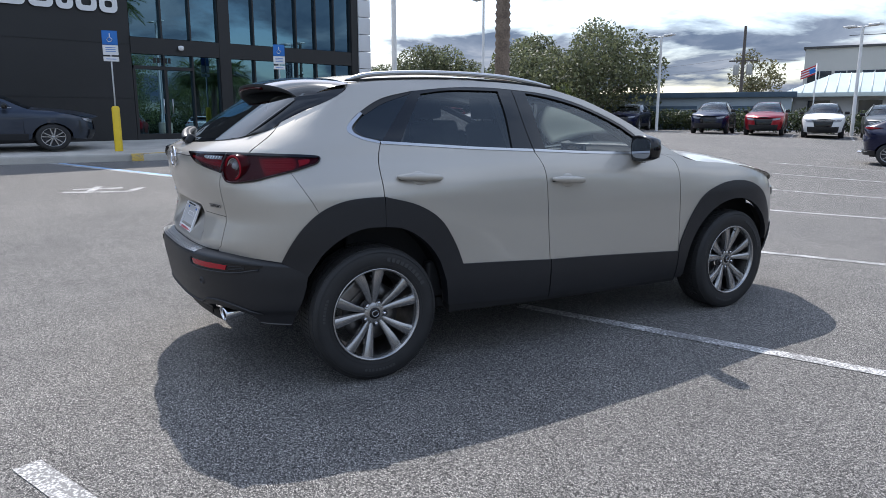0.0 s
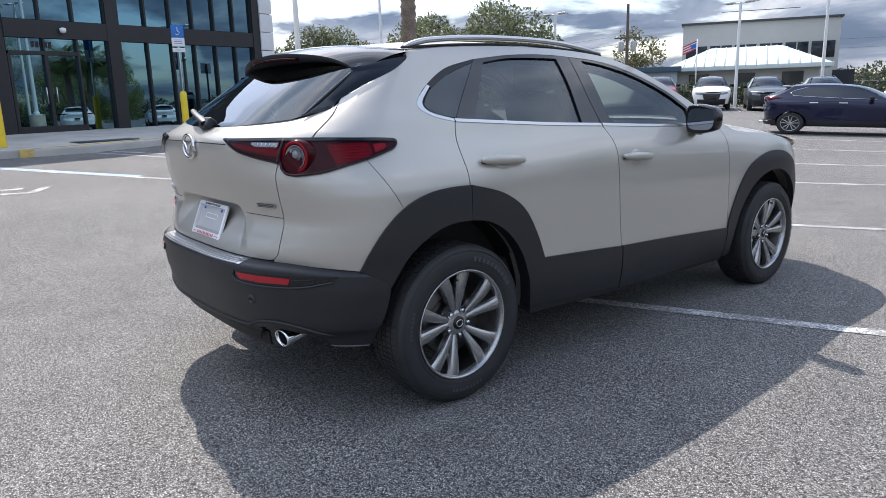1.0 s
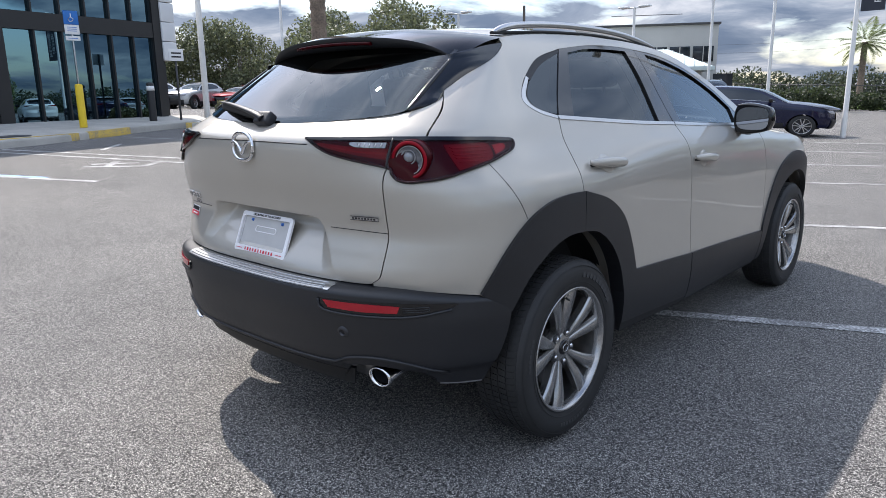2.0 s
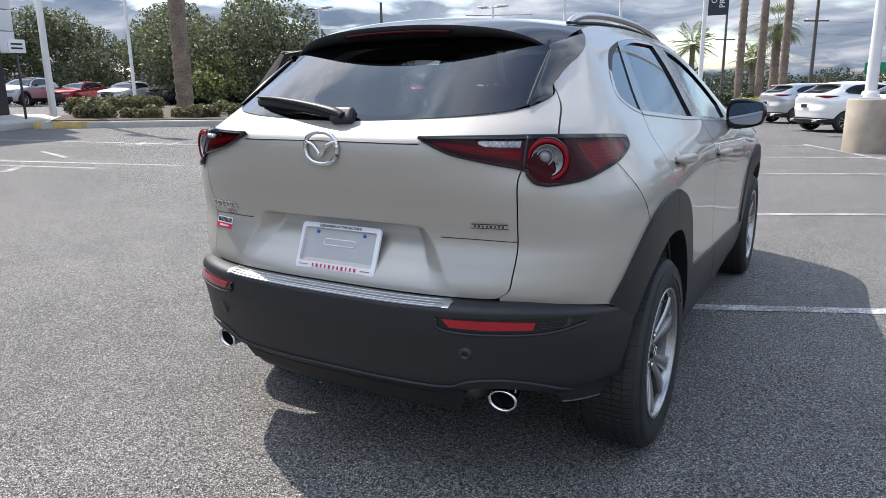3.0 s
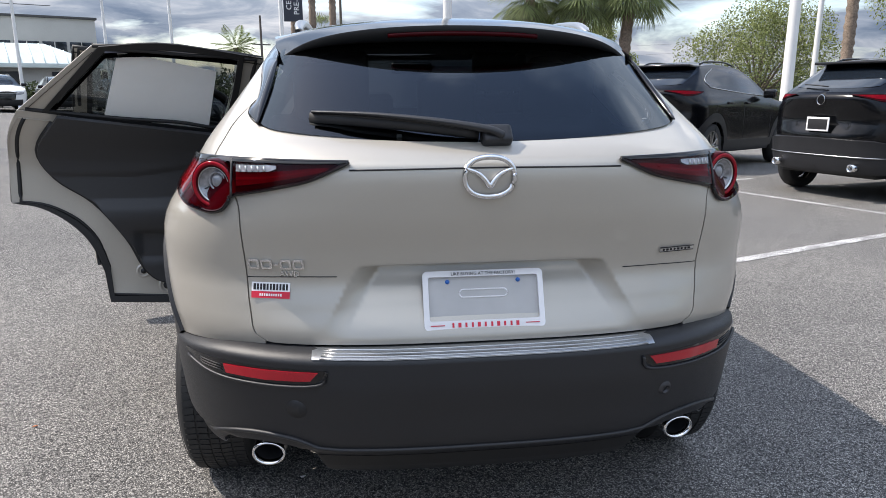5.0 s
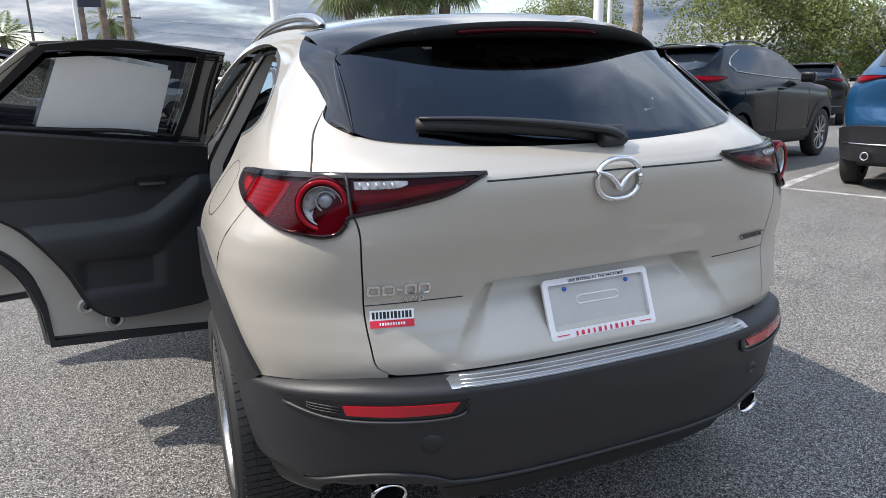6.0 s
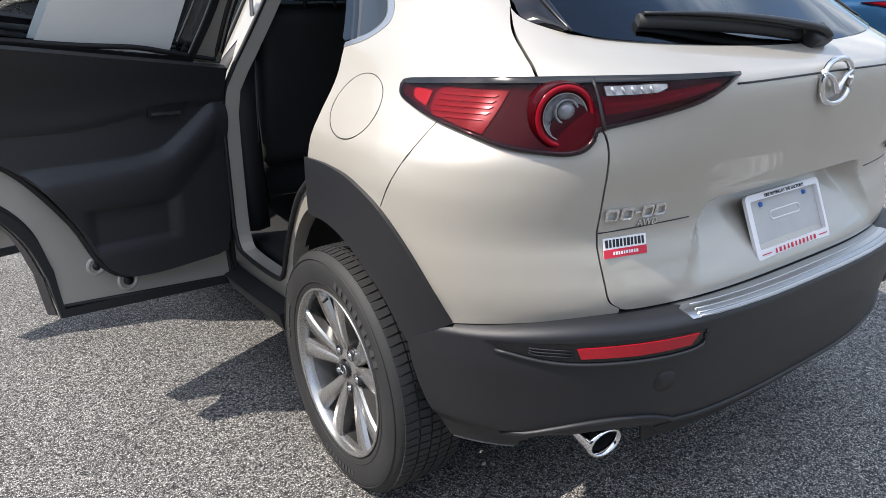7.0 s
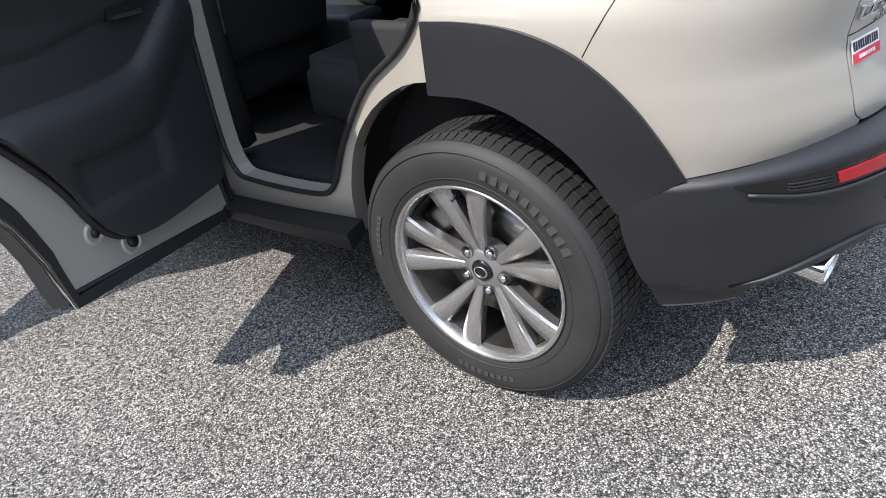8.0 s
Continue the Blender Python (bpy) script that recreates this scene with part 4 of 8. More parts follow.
def top_and_front(car):
    part("roof", top_mesh("roof", -0.02, 1.18, ny=20, nu=20), PAINT, car)
    part("windscreen", top_mesh("windscreen", 1.18, 2.24, -0.93, 0.93, ny=16), GLASS_CLEAR, car)
    for sd in (-1, 1):
        part("windscreen_pillar", top_mesh("windscreen_pillar", 1.18, 2.24, 0.93 * sd if sd > 0 else -1.0, 1.0 * sd if sd > 0 else -0.93, out=0.002, ny=14, nu=2), PAINT, car)
    part("cowl", top_mesh("cowl", 2.24, 2.32, out=-0.01, ny=2), TRIM_BLACK, car)
    part("bonnet", top_mesh("bonnet", 2.32, 3.42, ny=16), PAINT, car)
    for side in (-1, 1):
        fend = yl(*FD_FRONT[::-1], n=5)
        fend = [(s + 0.005, z) for s, z in fend] + [(s_of_y(y, roof_edge(y)), roof_edge(y)) for y in np.linspace(2.20, 3.36, 22)]
        fend += [(1 + WB + 0.72, 0.74), (1 + WB + 0.60, 0.60), (1 + WB + 0.48, 0.52)]
        arch = [(WB + 0.445 * math.cos(a), 0.33 + 0.445 * math.sin(a)) for a in np.linspace(0.35, math.pi - 0.0, 14)]
        fend += yl(*[(y, z) for y, z in arch], n=2)
        fend += yl((2.21, 0.262), (2.162, 0.262), smooth=False)
        panel("front_wing", [fend], PAINT, car, side=side, res=0.05, thick=0.012)
        clad = yl((2.150, 0.443), (2.158, 0.50), (2.228, 0.650), (2.345, 0.795), (2.50, 0.862), (2.66, 0.880), (2.84, 0.855), (2.98, 0.775), (3.07, 0.64), (3.11, 0.52), n=4)
        clad += yl(*[(WB + 0.43 * math.cos(a), 0.33 + 0.43 * math.sin(a)) for a in np.linspace(0.25, math.pi + 0.12, 16)], n=2) + yl((2.22, 0.258), (2.157, 0.258), smooth=False)
        panel("wheel_arch_trim", [clad], CLAD, car, side=side, out=0.010, thick=0.03, res=0.035)
        lamp = [(1 + WB + 0.40, 0.80), (1 + WB + 0.62, 0.80), (1 + WB + 0.78, 0.76), (1 + WB + 0.74, 0.70), (1 + WB + 0.5, 0.72)]
        panel("headlight", [spline(lamp + lamp[:1], 4)], CLEAR_LENS, car, side=side, out=0.008, thick=0.02, res=0.04)
    nose = [(1 + WB + 0.46, 0.53), (1 + WB + 0.72, 0.62), (2 + WB, 0.66), (2 + WB, 0.24), (1 + WB + 0.42, 0.26)]
    for side in (-1, 1):
        panel("front_bumper", [nose], CLAD, car, side=side, out=0.012, res=0.07, thick=0.01)
    grille = [(1 + WB + 0.74, 0.56), (2 + WB, 0.56), (2 + WB, 0.79), (1 + WB + 0.78, 0.78)]
    for side in (-1, 1):
        panel("grille", [grille], BLACK_GLOSS, car, side=side, out=0.016, res=0.08, thick=0.01)


def rear_glass(s, z, out=0.0):
    """The tailgate glass, steeper than the body line beside it."""
    sg, s = (1 if s >= 0 else -1), abs(s)
    a, b, n = pchip(ZK, A_REAR, z) + out, pchip((1.10, 1.165, 1.21, 1.30, 1.40, 1.46), (0.735, 0.668, 0.600, 0.465, 0.310, 0.215), z) + out, 3.5
    f = s * math.pi / 2
    r = (math.sin(f) ** n + abs(math.cos(f)) ** n) ** (-1 / n)
    return (sg * a * r * math.sin(f), -b * r * math.cos(f), z)


def gl_dom(*pts, n=6):
    """A line on the rear glass through (x, z) points."""
    out = []
    for x, z in spline(pts, n):
        lo, hi = 0.0, 1.0
        for _ in range(30):
            m = (lo + hi) / 2
            if rear_glass(m, z)[0] < x:
                lo = m
            else:
                hi = m
        out.append((lo, z))
    return out


def resampled_line(pts, n):
    """n points at even steps along a line."""
    pts = [Vector(p) for p in pts]
    d = [0.0]
    for a, b in zip(pts, pts[1:]):
        d.append(d[-1] + (b - a).length)
    out = []
    for i in range(n):
        q, k = d[-1] * i / (n - 1), 0
        while k < len(pts) - 2 and d[k + 1] < q:
            k += 1
        out.append(tuple(pts[k].lerp(pts[k + 1], (q - d[k]) / max(d[k + 1] - d[k], 1e-9))))
    return out


def tailgate(car):
    right = dom(*[(k, u - 0.0038 if k == "x" else u, z) for k, u, z in HATCH_SIDE])
    wing = dom(("y", -0.345, 1.268), ("x", 0.600, 1.235), ("x", 0.572, 1.208), ("x", 0.52, 1.194), ("x", 0.38, 1.180), ("x", 0.20, 1.169), ("s", 0.0, 1.165))
    bottom = xl((0.0, 0.671), (0.30, 0.671), (0.48, 0.671), (0.535, 0.672), (0.553, 0.676), n=5)
    half = bottom + right[1:] + wing[1:]
    loop = half + [(-s, z) for s, z in half[::-1]]
    gate = part("tailgate", panel_mesh("tailgate", [tidy(loop)], res=0.032, thick=0.016, fine=(-0.36, 0.36, 0.68, 0.89, 0.0065)), PAINT, car)
    glass = gl_dom((0.0, 1.1655), (0.20, 1.1695), (0.38, 1.1805), (0.52, 1.1945), (0.564, 1.210)) + gl_dom((0.564, 1.214), (0.552, 1.28), (0.538, 1.34), (0.525, 1.405), n=4) + gl_dom((0.45, 1.425), (0.25, 1.430), (0.0, 1.430), n=3)
    panel("rear_window", [tidy(glass + [(-s, z) for s, z in glass[::-1]])], GLASS_DARK, gate, surf=rear_glass, out=-0.004, thick=0.0, res=0.05)
    for side in (-1, 1):
        outer = along(shell, dom(("x", 0.566, 1.207), ("x", 0.598, 1.235), ("y", -0.345, 1.272), ("y", -0.20, 1.337), ("y", -0.05, 1.404), ("y", -0.004, 1.438), n=5), 0.002, side)
        inner = along(rear_glass, gl_dom((0.560, 1.209), (0.554, 1.245), (0.545, 1.29), (0.536, 1.335), (0.528, 1.375), n=5), 0.004, side)
        inner += [(side * x, y, z) for x, y, z in ((0.526, -0.266, 1.388), (0.528, -0.246, 1.392), (0.530, -0.225, 1.397))]
        outer = resampled_line(outer, len(inner))
        rows = []
        for p, q in zip(outer, inner):
            p, q = Vector(p), Vector(q)
            rows.append([p] + [p.lerp(q, k) + Vector((side * 0.003, -0.002, 0.002)) * math.sin(math.pi * k) for k in (0.25, 0.5, 0.75)] + [q])
        co, w = [tuple(p) for r in rows for p in r], len(rows[0])
        faces = [(i * w + k, i * w + k + 1, (i + 1) * w + k + 1, (i + 1) * w + k) for i in range(len(rows) - 1) for k in range(w - 1)]
        part("window_fin", mesh_of("window_fin", co, faces if side < 0 else [f[::-1] for f in faces]), BLACK_GLOSS, gate)
        part("window_blade", tube(inner[:-2], [0.003 + 0.007 * math.sin(math.pi * i / (len(inner) - 3)) for i in range(len(inner) - 2)], 8, flat=0.6), BLACK_GLOSS, gate)
    spoiler(gate)
    wiper(gate)
    # fine shut line over the badge
    line = xl((0.33, 1.108), (0.15, 1.110), (0.0, 1.111), n=5)
    part("trim_gap", tube(along(shell, line + [(-s, z) for s, z in line[::-1][1:]], 0.0), 0.0022, 6), INK_BLACK, gate)
    for side in (-1, 1):
        # thin black line paints the shade in the crease beside the plate hollow
        crease = xl((0.37, 0.838), (0.48, 0.838), (0.592, 0.835), n=4)
        part("crease_gap", tube(along(shell, crease, 0.0006, side), 0.0013, 6), INK_BLACK, gate)
    badge(gate)
    return gate


def spoiler(gate):
    """Roof spoiler: a curved gloss black blade with a matt underside and a slim brake light."""
    def edge(u, k):
        x = 0.560 * u * (1 - 0.045 * k)
        yt = -0.345 + 0.115 * abs(u) ** 2.6
        zt = 1.467 - 0.050 * abs(u) ** 2.2 - 0.048 * abs(u) ** 8
        yr, zr = 0.012, roof_at(u * 0.98, 0.012)[2] - 0.002
        bow = 0.016 * math.sin(math.pi * k)
        return (x, yr + (yt - yr) * k, zr + (zt - zr) * k + bow)
    nu, nk = 40, 12
    top, low = [], []
    for i in range(nu + 1):
        u = -1 + 2 * i / nu
        top.append([edge(u, k / nk) for k in range(nk + 1)])
        tip = edge(u, 1.0)
        face = 0.032 * (1 - 0.70 * abs(u) ** 3)
        under = [(tip[0], tip[1] - 0.002, tip[2] - 0.010), (tip[0], tip[1] + 0.016, tip[2] - face), (tip[0] * 0.985, tip[1] + 0.10, tip[2] - 0.042 * (1 - 0.5 * u * u)), (tip[0] * 0.97, -0.10, min(1.418, tip[2] - 0.02) - 0.02 * u * u)]
        low.append([tip] + under)
    def strip(rows, name):
        co, faces = [p for r in rows for p in r], []
        w = len(rows[0])
        for i in range(len(rows) - 1):
            for k in range(w - 1):
                a = i * w + k
                faces.append((a, a + 1, a + w + 1, a + w))
        return mesh_of(name, co, faces)
    blade = part("spoiler", strip(top, "spoiler"), BLACK_GLOSS, gate, "gloss black roof spoiler")
    part("spoiler_underside", strip(low, "spoiler_underside"), UNDER_BLACK, blade)
    pts = []
    for i in range(25):
        u = -0.40 + 0.80 * i / 24
        t = edge(u, 1.0)
        pts.append((t[0], t[1] + 0.004, t[2] - 0.022))
    part("brake_light", tube(pts, 0.0085, 8, flat=0.8), DARK_RED, blade, "slim high brake light, unlit")


def wiper(gate):
    """Rear wiper: a boxy pivot cover, a nearly straight tapered arm, a blade with a spine under it."""
    line = spline([(0.040, -0.688, 1.182), (0.000, -0.690, 1.199), (-0.13, -0.664, 1.219), (-0.28, -0.620, 1.233), (-0.420, -0.566, 1.238)], 5)
    n = len(line) - 1
    arm = part("wiper_arm", tube(line, [0.024 - 0.017 * (i / n) ** 0.8 for i in range(n + 1)], 10, flat=0.55), CLAD, gate, "black rear wiper arm")
    part("pivot_cover", box_bm((0.075, 0.040, 0.050), (0.030, -0.676, 1.180), 0.014, (-38, 0, 4), seg=3), CLAD, arm)
    part("wiper_blade", tube(spline([(-0.01, -0.662, 1.186), (-0.15, -0.640, 1.204), (-0.30, -0.600, 1.216), (-0.425, -0.556, 1.222)], 4), 0.0105, 8, flat=1.5), TRIM_BLACK, arm)
    part("wiper_spine", tube(spline([(-0.05, -0.668, 1.202), (-0.16, -0.644, 1.216), (-0.30, -0.604, 1.227), (-0.415, -0.562, 1.230)], 4), 0.006, 8), TRIM_BLACK, arm)


def badge(gate):
    """Chrome emblem ring with a winged stroke, model and engine badges as plain shapes."""
    m = on_shell(0.0, 1.09, 0.006)
    ring = []
    for k in range(48):
        a = 2 * math.pi * k / 48
        c, s_ = math.cos(a), math.sin(a)
        ring.append((0.060 * math.copysign(abs(c) ** 0.86, c), 0.0, 0.047 * math.copysign(abs(s_) ** 0.86, s_)))
    b = tube([tuple(m @ Vector(p)) for p in ring + ring[:2]], 0.0068, 10)
    emblem = part("emblem", b, CHROME, gate, "oval chrome emblem")
    wing = spline([(-0.056, 0.020), (-0.030, 0.010), (-0.012, -0.006), (0.0, -0.022), (0.012, -0.006), (0.030, 0.010), (0.056, 0.020)], 5)
    b = tube([tuple(m @ Vector((x, -0.004, z))) for x, z in wing], [0.003 + 0.004 * math.sin(math.pi * i / (len(wing) - 1)) ** 0.5 for i in range(len(wing))], 8)
    part("emblem_wing", b, CHROME, emblem)
    x = -0.588
    for w in (0.032, 0.032, 0.016, 0.031, 0.031):
        m = on_shell(s_of_x(x + w / 2, 0.872), 0.872, 0.003)
        if w < 0.02:
            shape = transformed(box_bm((0.012, 0.004, 0.005)), m)
        else:
            shape = plate_frame(rounded(w / 2 - 0.0015, 0.013, 0.005), rounded(w / 2 - 0.0065, 0.008, 0.003), 0.004, m @ Matrix.Diagonal((1, 0.6, 1, 1)))
        part("badge_shape", shape, CHROME, gate)
        x += w
    part("drive_badge", lettering("AWD", 0.021, on_shell(s_of_x(-0.485, 0.846), 0.846, 0.002), 0.003), CHROME, gate)
    m = on_shell(s_of_x(0.520, 0.880), 0.880, 0.002)
    b = slab([(-0.052, -0.0055), (0.052, -0.0055), (0.052, 0.0055), (-0.052, 0.0055)], 0.002, m @ pose(0, -0.002, 0))
    plate = part("engine_badge", b, SATIN, gate, "small silver badge with dark bars")
    for z in (-0.0058, 0.0058):
        part("badge_border", transformed(box_bm((0.106, 0.003, 0.0014), (0, -0.002, z)), m), INK_BLACK, plate)
    for i in range(8):
        part("badge_bar", transformed(box_bm((0.0042 + 0.0022 * (i % 3 == 1), 0.002, 0.0052), (-0.042 + i * 0.0115, -0.003, 0)), m), INK_BLACK, plate)
    # plate bracket with its frame
    top, low = Vector((0, -0.668, 0.835)), Vector((0, -0.722, 0.702))
    up = (top - low).normalized()
    n = Vector((-1, 0, 0)).cross(up).normalized()
    n = n if n.y < 0 else -n
    m = Matrix((Vector((1, 0, 0)), -n, up)).transposed().to_4x4()
    m.translation = (top + low) / 2
    outer = rounded(0.156, 0.0755, 0.012)
    hole = rounded(0.142, 0.056, 0.006)
    frame = plate_frame(outer, [(x, z + 0.004) for x, z in hole], 0.012, m)
    fr = part("plate_frame", frame, WHITE_PLASTIC, gate, "white dealer plate frame")
    part("plate", transformed(box_bm((0.290, 0.004, 0.132), (0, 0.006, 0), 0.001), m), PLATE_GREY, fr, "blank grey plate panel")
    part("plate_slot", transformed(tube([(x, 0.0035, z) for x, z in [*rounded(0.062, 0.010, 0.0095, (0.0, 0.017)), rounded(0.062, 0.010, 0.0095, (0.0, 0.017))[0]]], 0.0022, 6), m), WHITE_PLASTIC, fr)
    for x in (-0.092, 0.092):
        part("plate_cap", transformed(turned([(0, -0.004), (0.005, -0.0035), (0.006, 0.003)], 14, "y"), m @ pose(x, 0.002, 0.048)), INK_BLUE, fr)
    part("plate_slogan", lettering("LIKE BUYING AT THE FACTORY!", 0.0115, m @ pose(0, -0.0070, 0.0665), 0.001), INK_BLACK, fr)
    x = -0.083
    for i in range(11):
        part("plate_bar", transformed(box_bm((0.0050 + 0.0026 * (i % 3 == 1), 0.001, 0.0115), (x + i * 0.0166, -0.0066, -0.0635)), m), INK_RED, fr)
    for sd in (-1, 1):
        part("plate_rule", transformed(box_bm((0.036, 0.001, 0.0022), (sd * 0.122, -0.0066, -0.0635)), m), INK_RED, fr)
    # dealer sticker
    m = on_shell(s_of_x(-0.535, 0.803), 0.803, 0.0012)
    st = part("dealer_sticker", transformed(box_bm((0.100, 0.001, 0.040), (0, 0, 0)), m), WHITE_PLASTIC, gate, "white, black and red dealer sticker")
    part("sticker_band", transformed(box_bm((0.100, 0.001, 0.017), (0, -0.0008, -0.0115)), m), INK_RED, st)
    for i in range(11):
        part("sticker_bar", transformed(box_bm((0.0050 + 0.0014 * (i % 3 == 0), 0.001, 0.0155), (-0.042 + i * 0.0084, -0.0008, 0.0085)), m), INK_BLACK, st)
    for i in range(10):
        part("sticker_bar", transformed(box_bm((0.0030 + 0.0012 * (i % 2), 0.001, 0.0062), (-0.027 + i * 0.006, -0.0015, -0.0115)), m), WHITE_PLASTIC, st)


def transformed(bm, m):
    bmesh.ops.transform(bm, matrix=m, verts=bm.verts)
    return bm


def rounded(w, h, r, at=(0.0, 0.0), n=5):
    """A rounded rectangle outline with half sizes w and h."""
    out = []
    for cx, cz, a0 in ((w - r, h - r, 0), (-w + r, h - r, 90), (-w + r, -h + r, 180), (w - r, -h + r, 270)):
        for k in range(n):
            a = radians(a0 + 90 * k / (n - 1))
            out.append((at[0] + cx + r * math.cos(a), at[1] + cz + r * math.sin(a)))
    return out


def plate_frame(outer, hole, depth, m):
    """A flat frame between two outlines with the same count of points."""
    t = bmesh.new()
    rows = [[t.verts.new((x, y, z)) for x, z in l] for l, y in ((outer, 0.004), (outer, -0.004), (hole, -0.006), (hole, 0.004))]
    for a, b in zip(rows, rows[1:] + rows[:1]):
        for k in range(len(a)):
            j = (k + 1) % len(a)
            t.faces.new((a[k], a[j], b[j], b[k]))
    bmesh.ops.recalc_face_normals(t, faces=t.faces)
    return transformed(t, m)


def rear_bumper(car):
    end = bump_dom(("y", -0.445, 0.630), ("y", -0.345, 0.572)) + bump_dom(("y", -0.342, 0.555), ("y", -0.350, 0.50), ("y", -0.375, 0.42), ("y", -0.402, 0.325))
    half = [(0.0, 0.20), (0.28, 0.20)] + bump_dom(("x", 0.430, 0.350), ("x", 0.465, 0.385), ("x", 0.50, 0.402), ("x", 0.585, 0.405), ("x", 0.650, 0.392), ("x", 0.70, 0.352), ("y", -0.53, 0.335), ("y", -0.400, 0.325), n=4)
    half += end[::-1][1:]
    half += [(s, 1.0) for s in (0.66, 0.62, 0.55, 0.45, 0.30, 0.15)]
    loop = half + [(-s, v) for s, v in half[::-1]]
    cover = part("rear_bumper", panel_mesh("rear_bumper", [tidy(loop)], surf=bumper, res=0.03, thick=0.02), CLAD, car, "textured black bumper")
    low = [(-0.33, 0.21), (-0.31, 0.05), (0.31, 0.05), (0.33, 0.21)]
    panel("valance", [low], TRIM_BLACK, cover, surf=bumper, out=-0.018, thick=0.01, res=0.04)
    fold = [(s, 0.300) for s in np.linspace(0.0, 0.27, 14)] + bump_dom(("x", 0.43, 0.402), ("x", 0.48, 0.424), ("x", 0.54, 0.434), ("x", 0.61, 0.432), ("x", 0.68, 0.412), ("x", 0.735, 0.376), n=4)
    fold = [(-s, v) for s, v in fold[::-1]] + fold[1:]
    part("lower_fold", tube(along(bumper, fold, 0.0005), 0.0075, 8, flat=0.8), CLAD, cover)
    slot = [(s, 0.215) for s in np.linspace(-0.315, 0.315, 15)] + [(s, 0.150) for s in np.linspace(0.300, -0.300, 15)]
    panel("lower_slot", [slot], UNDER_BLACK, cover, surf=bumper, out=0.002, thick=0.006, res=0.04)
    strip = [(s, 0.905) for s in np.linspace(-0.305, 0.305, 15)] + [(s, 0.992) for s in np.linspace(0.315, -0.315, 15)]
    tread = panel("scuff_plate", [strip], SATIN, cover, "ribbed stainless scuff plate", surf=bumper, out=0.004, thick=0.004, res=0.03)
    for v in (0.915, 0.935, 0.955, 0.975):
        part("scuff_rib", tube(along(bumper, [(s, v) for s in np.linspace(-0.292, 0.292, 25)], 0.0050), 0.0022, 6), SATIN, tread)
    for side in (-1, 1):
        pocket = bump_dom(("x", 0.398, 0.626), ("x", 0.428, 0.594), ("x", 0.52, 0.589), ("x", 0.62, 0.587), ("x", 0.70, 0.589), ("y", -0.575, 0.598), ("y", -0.525, 0.618), ("y", -0.56, 0.622), ("x", 0.70, 0.626), ("x", 0.60, 0.628), ("x", 0.50, 0.628), n=2)
        pk = panel("reflector_pocket", [pocket], BLACK_GLOSS, cover, surf=bumper, side=side, out=0.0012, thick=0.003, res=0.03)
        lens = bump_dom(("x", 0.420, 0.622), ("x", 0.440, 0.599), ("x", 0.55, 0.595), ("x", 0.655, 0.595), ("x", 0.662, 0.617), ("x", 0.54, 0.621), n=1)
        panel("reflector", [lens], REFLEX, pk, surf=bumper, side=side, out=0.004, thick=0.004, res=0.02)
        for k in range(3):
            rib = bump_dom(("x", 0.668, 0.598 + 0.007 * k), ("x", 0.72, 0.600 + 0.007 * k), ("y", -0.60, 0.605 + 0.005 * k), n=3)
            part("pocket_rib", tube(along(bumper, rib, 0.002, side), 0.0016, 6), CLAD, pk)
        rim = bump_dom(("x", 0.400, 0.624), ("x", 0.425, 0.588), ("x", 0.60, 0.581), ("x", 0.70, 0.585), ("y", -0.545, 0.602))
        part("pocket_rim", tube(along(bumper, rim, 0.003, side), 0.0045, 8), CLAD, pk)
        # tailpipe, oval
        t = turned([(0.033, 0.16), (0.0365, 0.012), (0.0385, 0.0), (0.0430, -0.001), (0.0445, 0.008), (0.0435, 0.16)], 32, "y")
        bmesh.ops.scale(t, vec=(1.0, 1.0, 0.80), verts=t.verts)
        bmesh.ops.transform(t, matrix=pose(side * 0.566, -0.672, 0.360, 8, 0, side * 6), verts=t.verts)
        pipe = part("tailpipe", t, CHROME, cover, "oval chrome tailpipe")
        t = turned([(0.0, 0.12), (0.033, 0.12), (0.035, 0.014)], 24, "y")
        bmesh.ops.scale(t, vec=(1.0, 1.0, 0.80), verts=t.verts)
        bmesh.ops.transform(t, matrix=pose(side * 0.566, -0.672, 0.360, 8, 0, side * 6), verts=t.verts)
        part("pipe_bore", t, INK_BLACK, pipe)
    for side in (-1, 1):
        # thin grey tube paints the sunlit lower edge at each bumper corner
        edge = bump_dom(("y", -0.405, 0.322), ("y", -0.47, 0.326), ("y", -0.53, 0.332))
        part("edge_strip", tube(along(bumper, edge, -0.005, side), 0.0042, 6), EDGE_GREY, cover)
    m = on_shell(bump_dom(("x", 0.481, 0.517))[0][0], bump_dom(("x", 0.481, 0.517))[0][1], 0.0, bumper)
    t = turned([(0.0, 0.004), (0.008, 0.003), (0.010, -0.006), (0.013, -0.007), (0.022, 0.002)], 24, "y")
    part("tow_socket", transformed(t, m), DARK_ALLOY, cover, "round grey socket in the bumper")
    m = on_shell(-bump_dom(("x", 0.481, 0.517))[0][0], bump_dom(("x", 0.481, 0.517))[0][1], 0.0, bumper)
    part("tow_cover", transformed(turned([(0.0, -0.0015), (0.026, -0.0012), (0.0275, 0.002)], 24, "y"), m), CLAD, cover)
    return cover


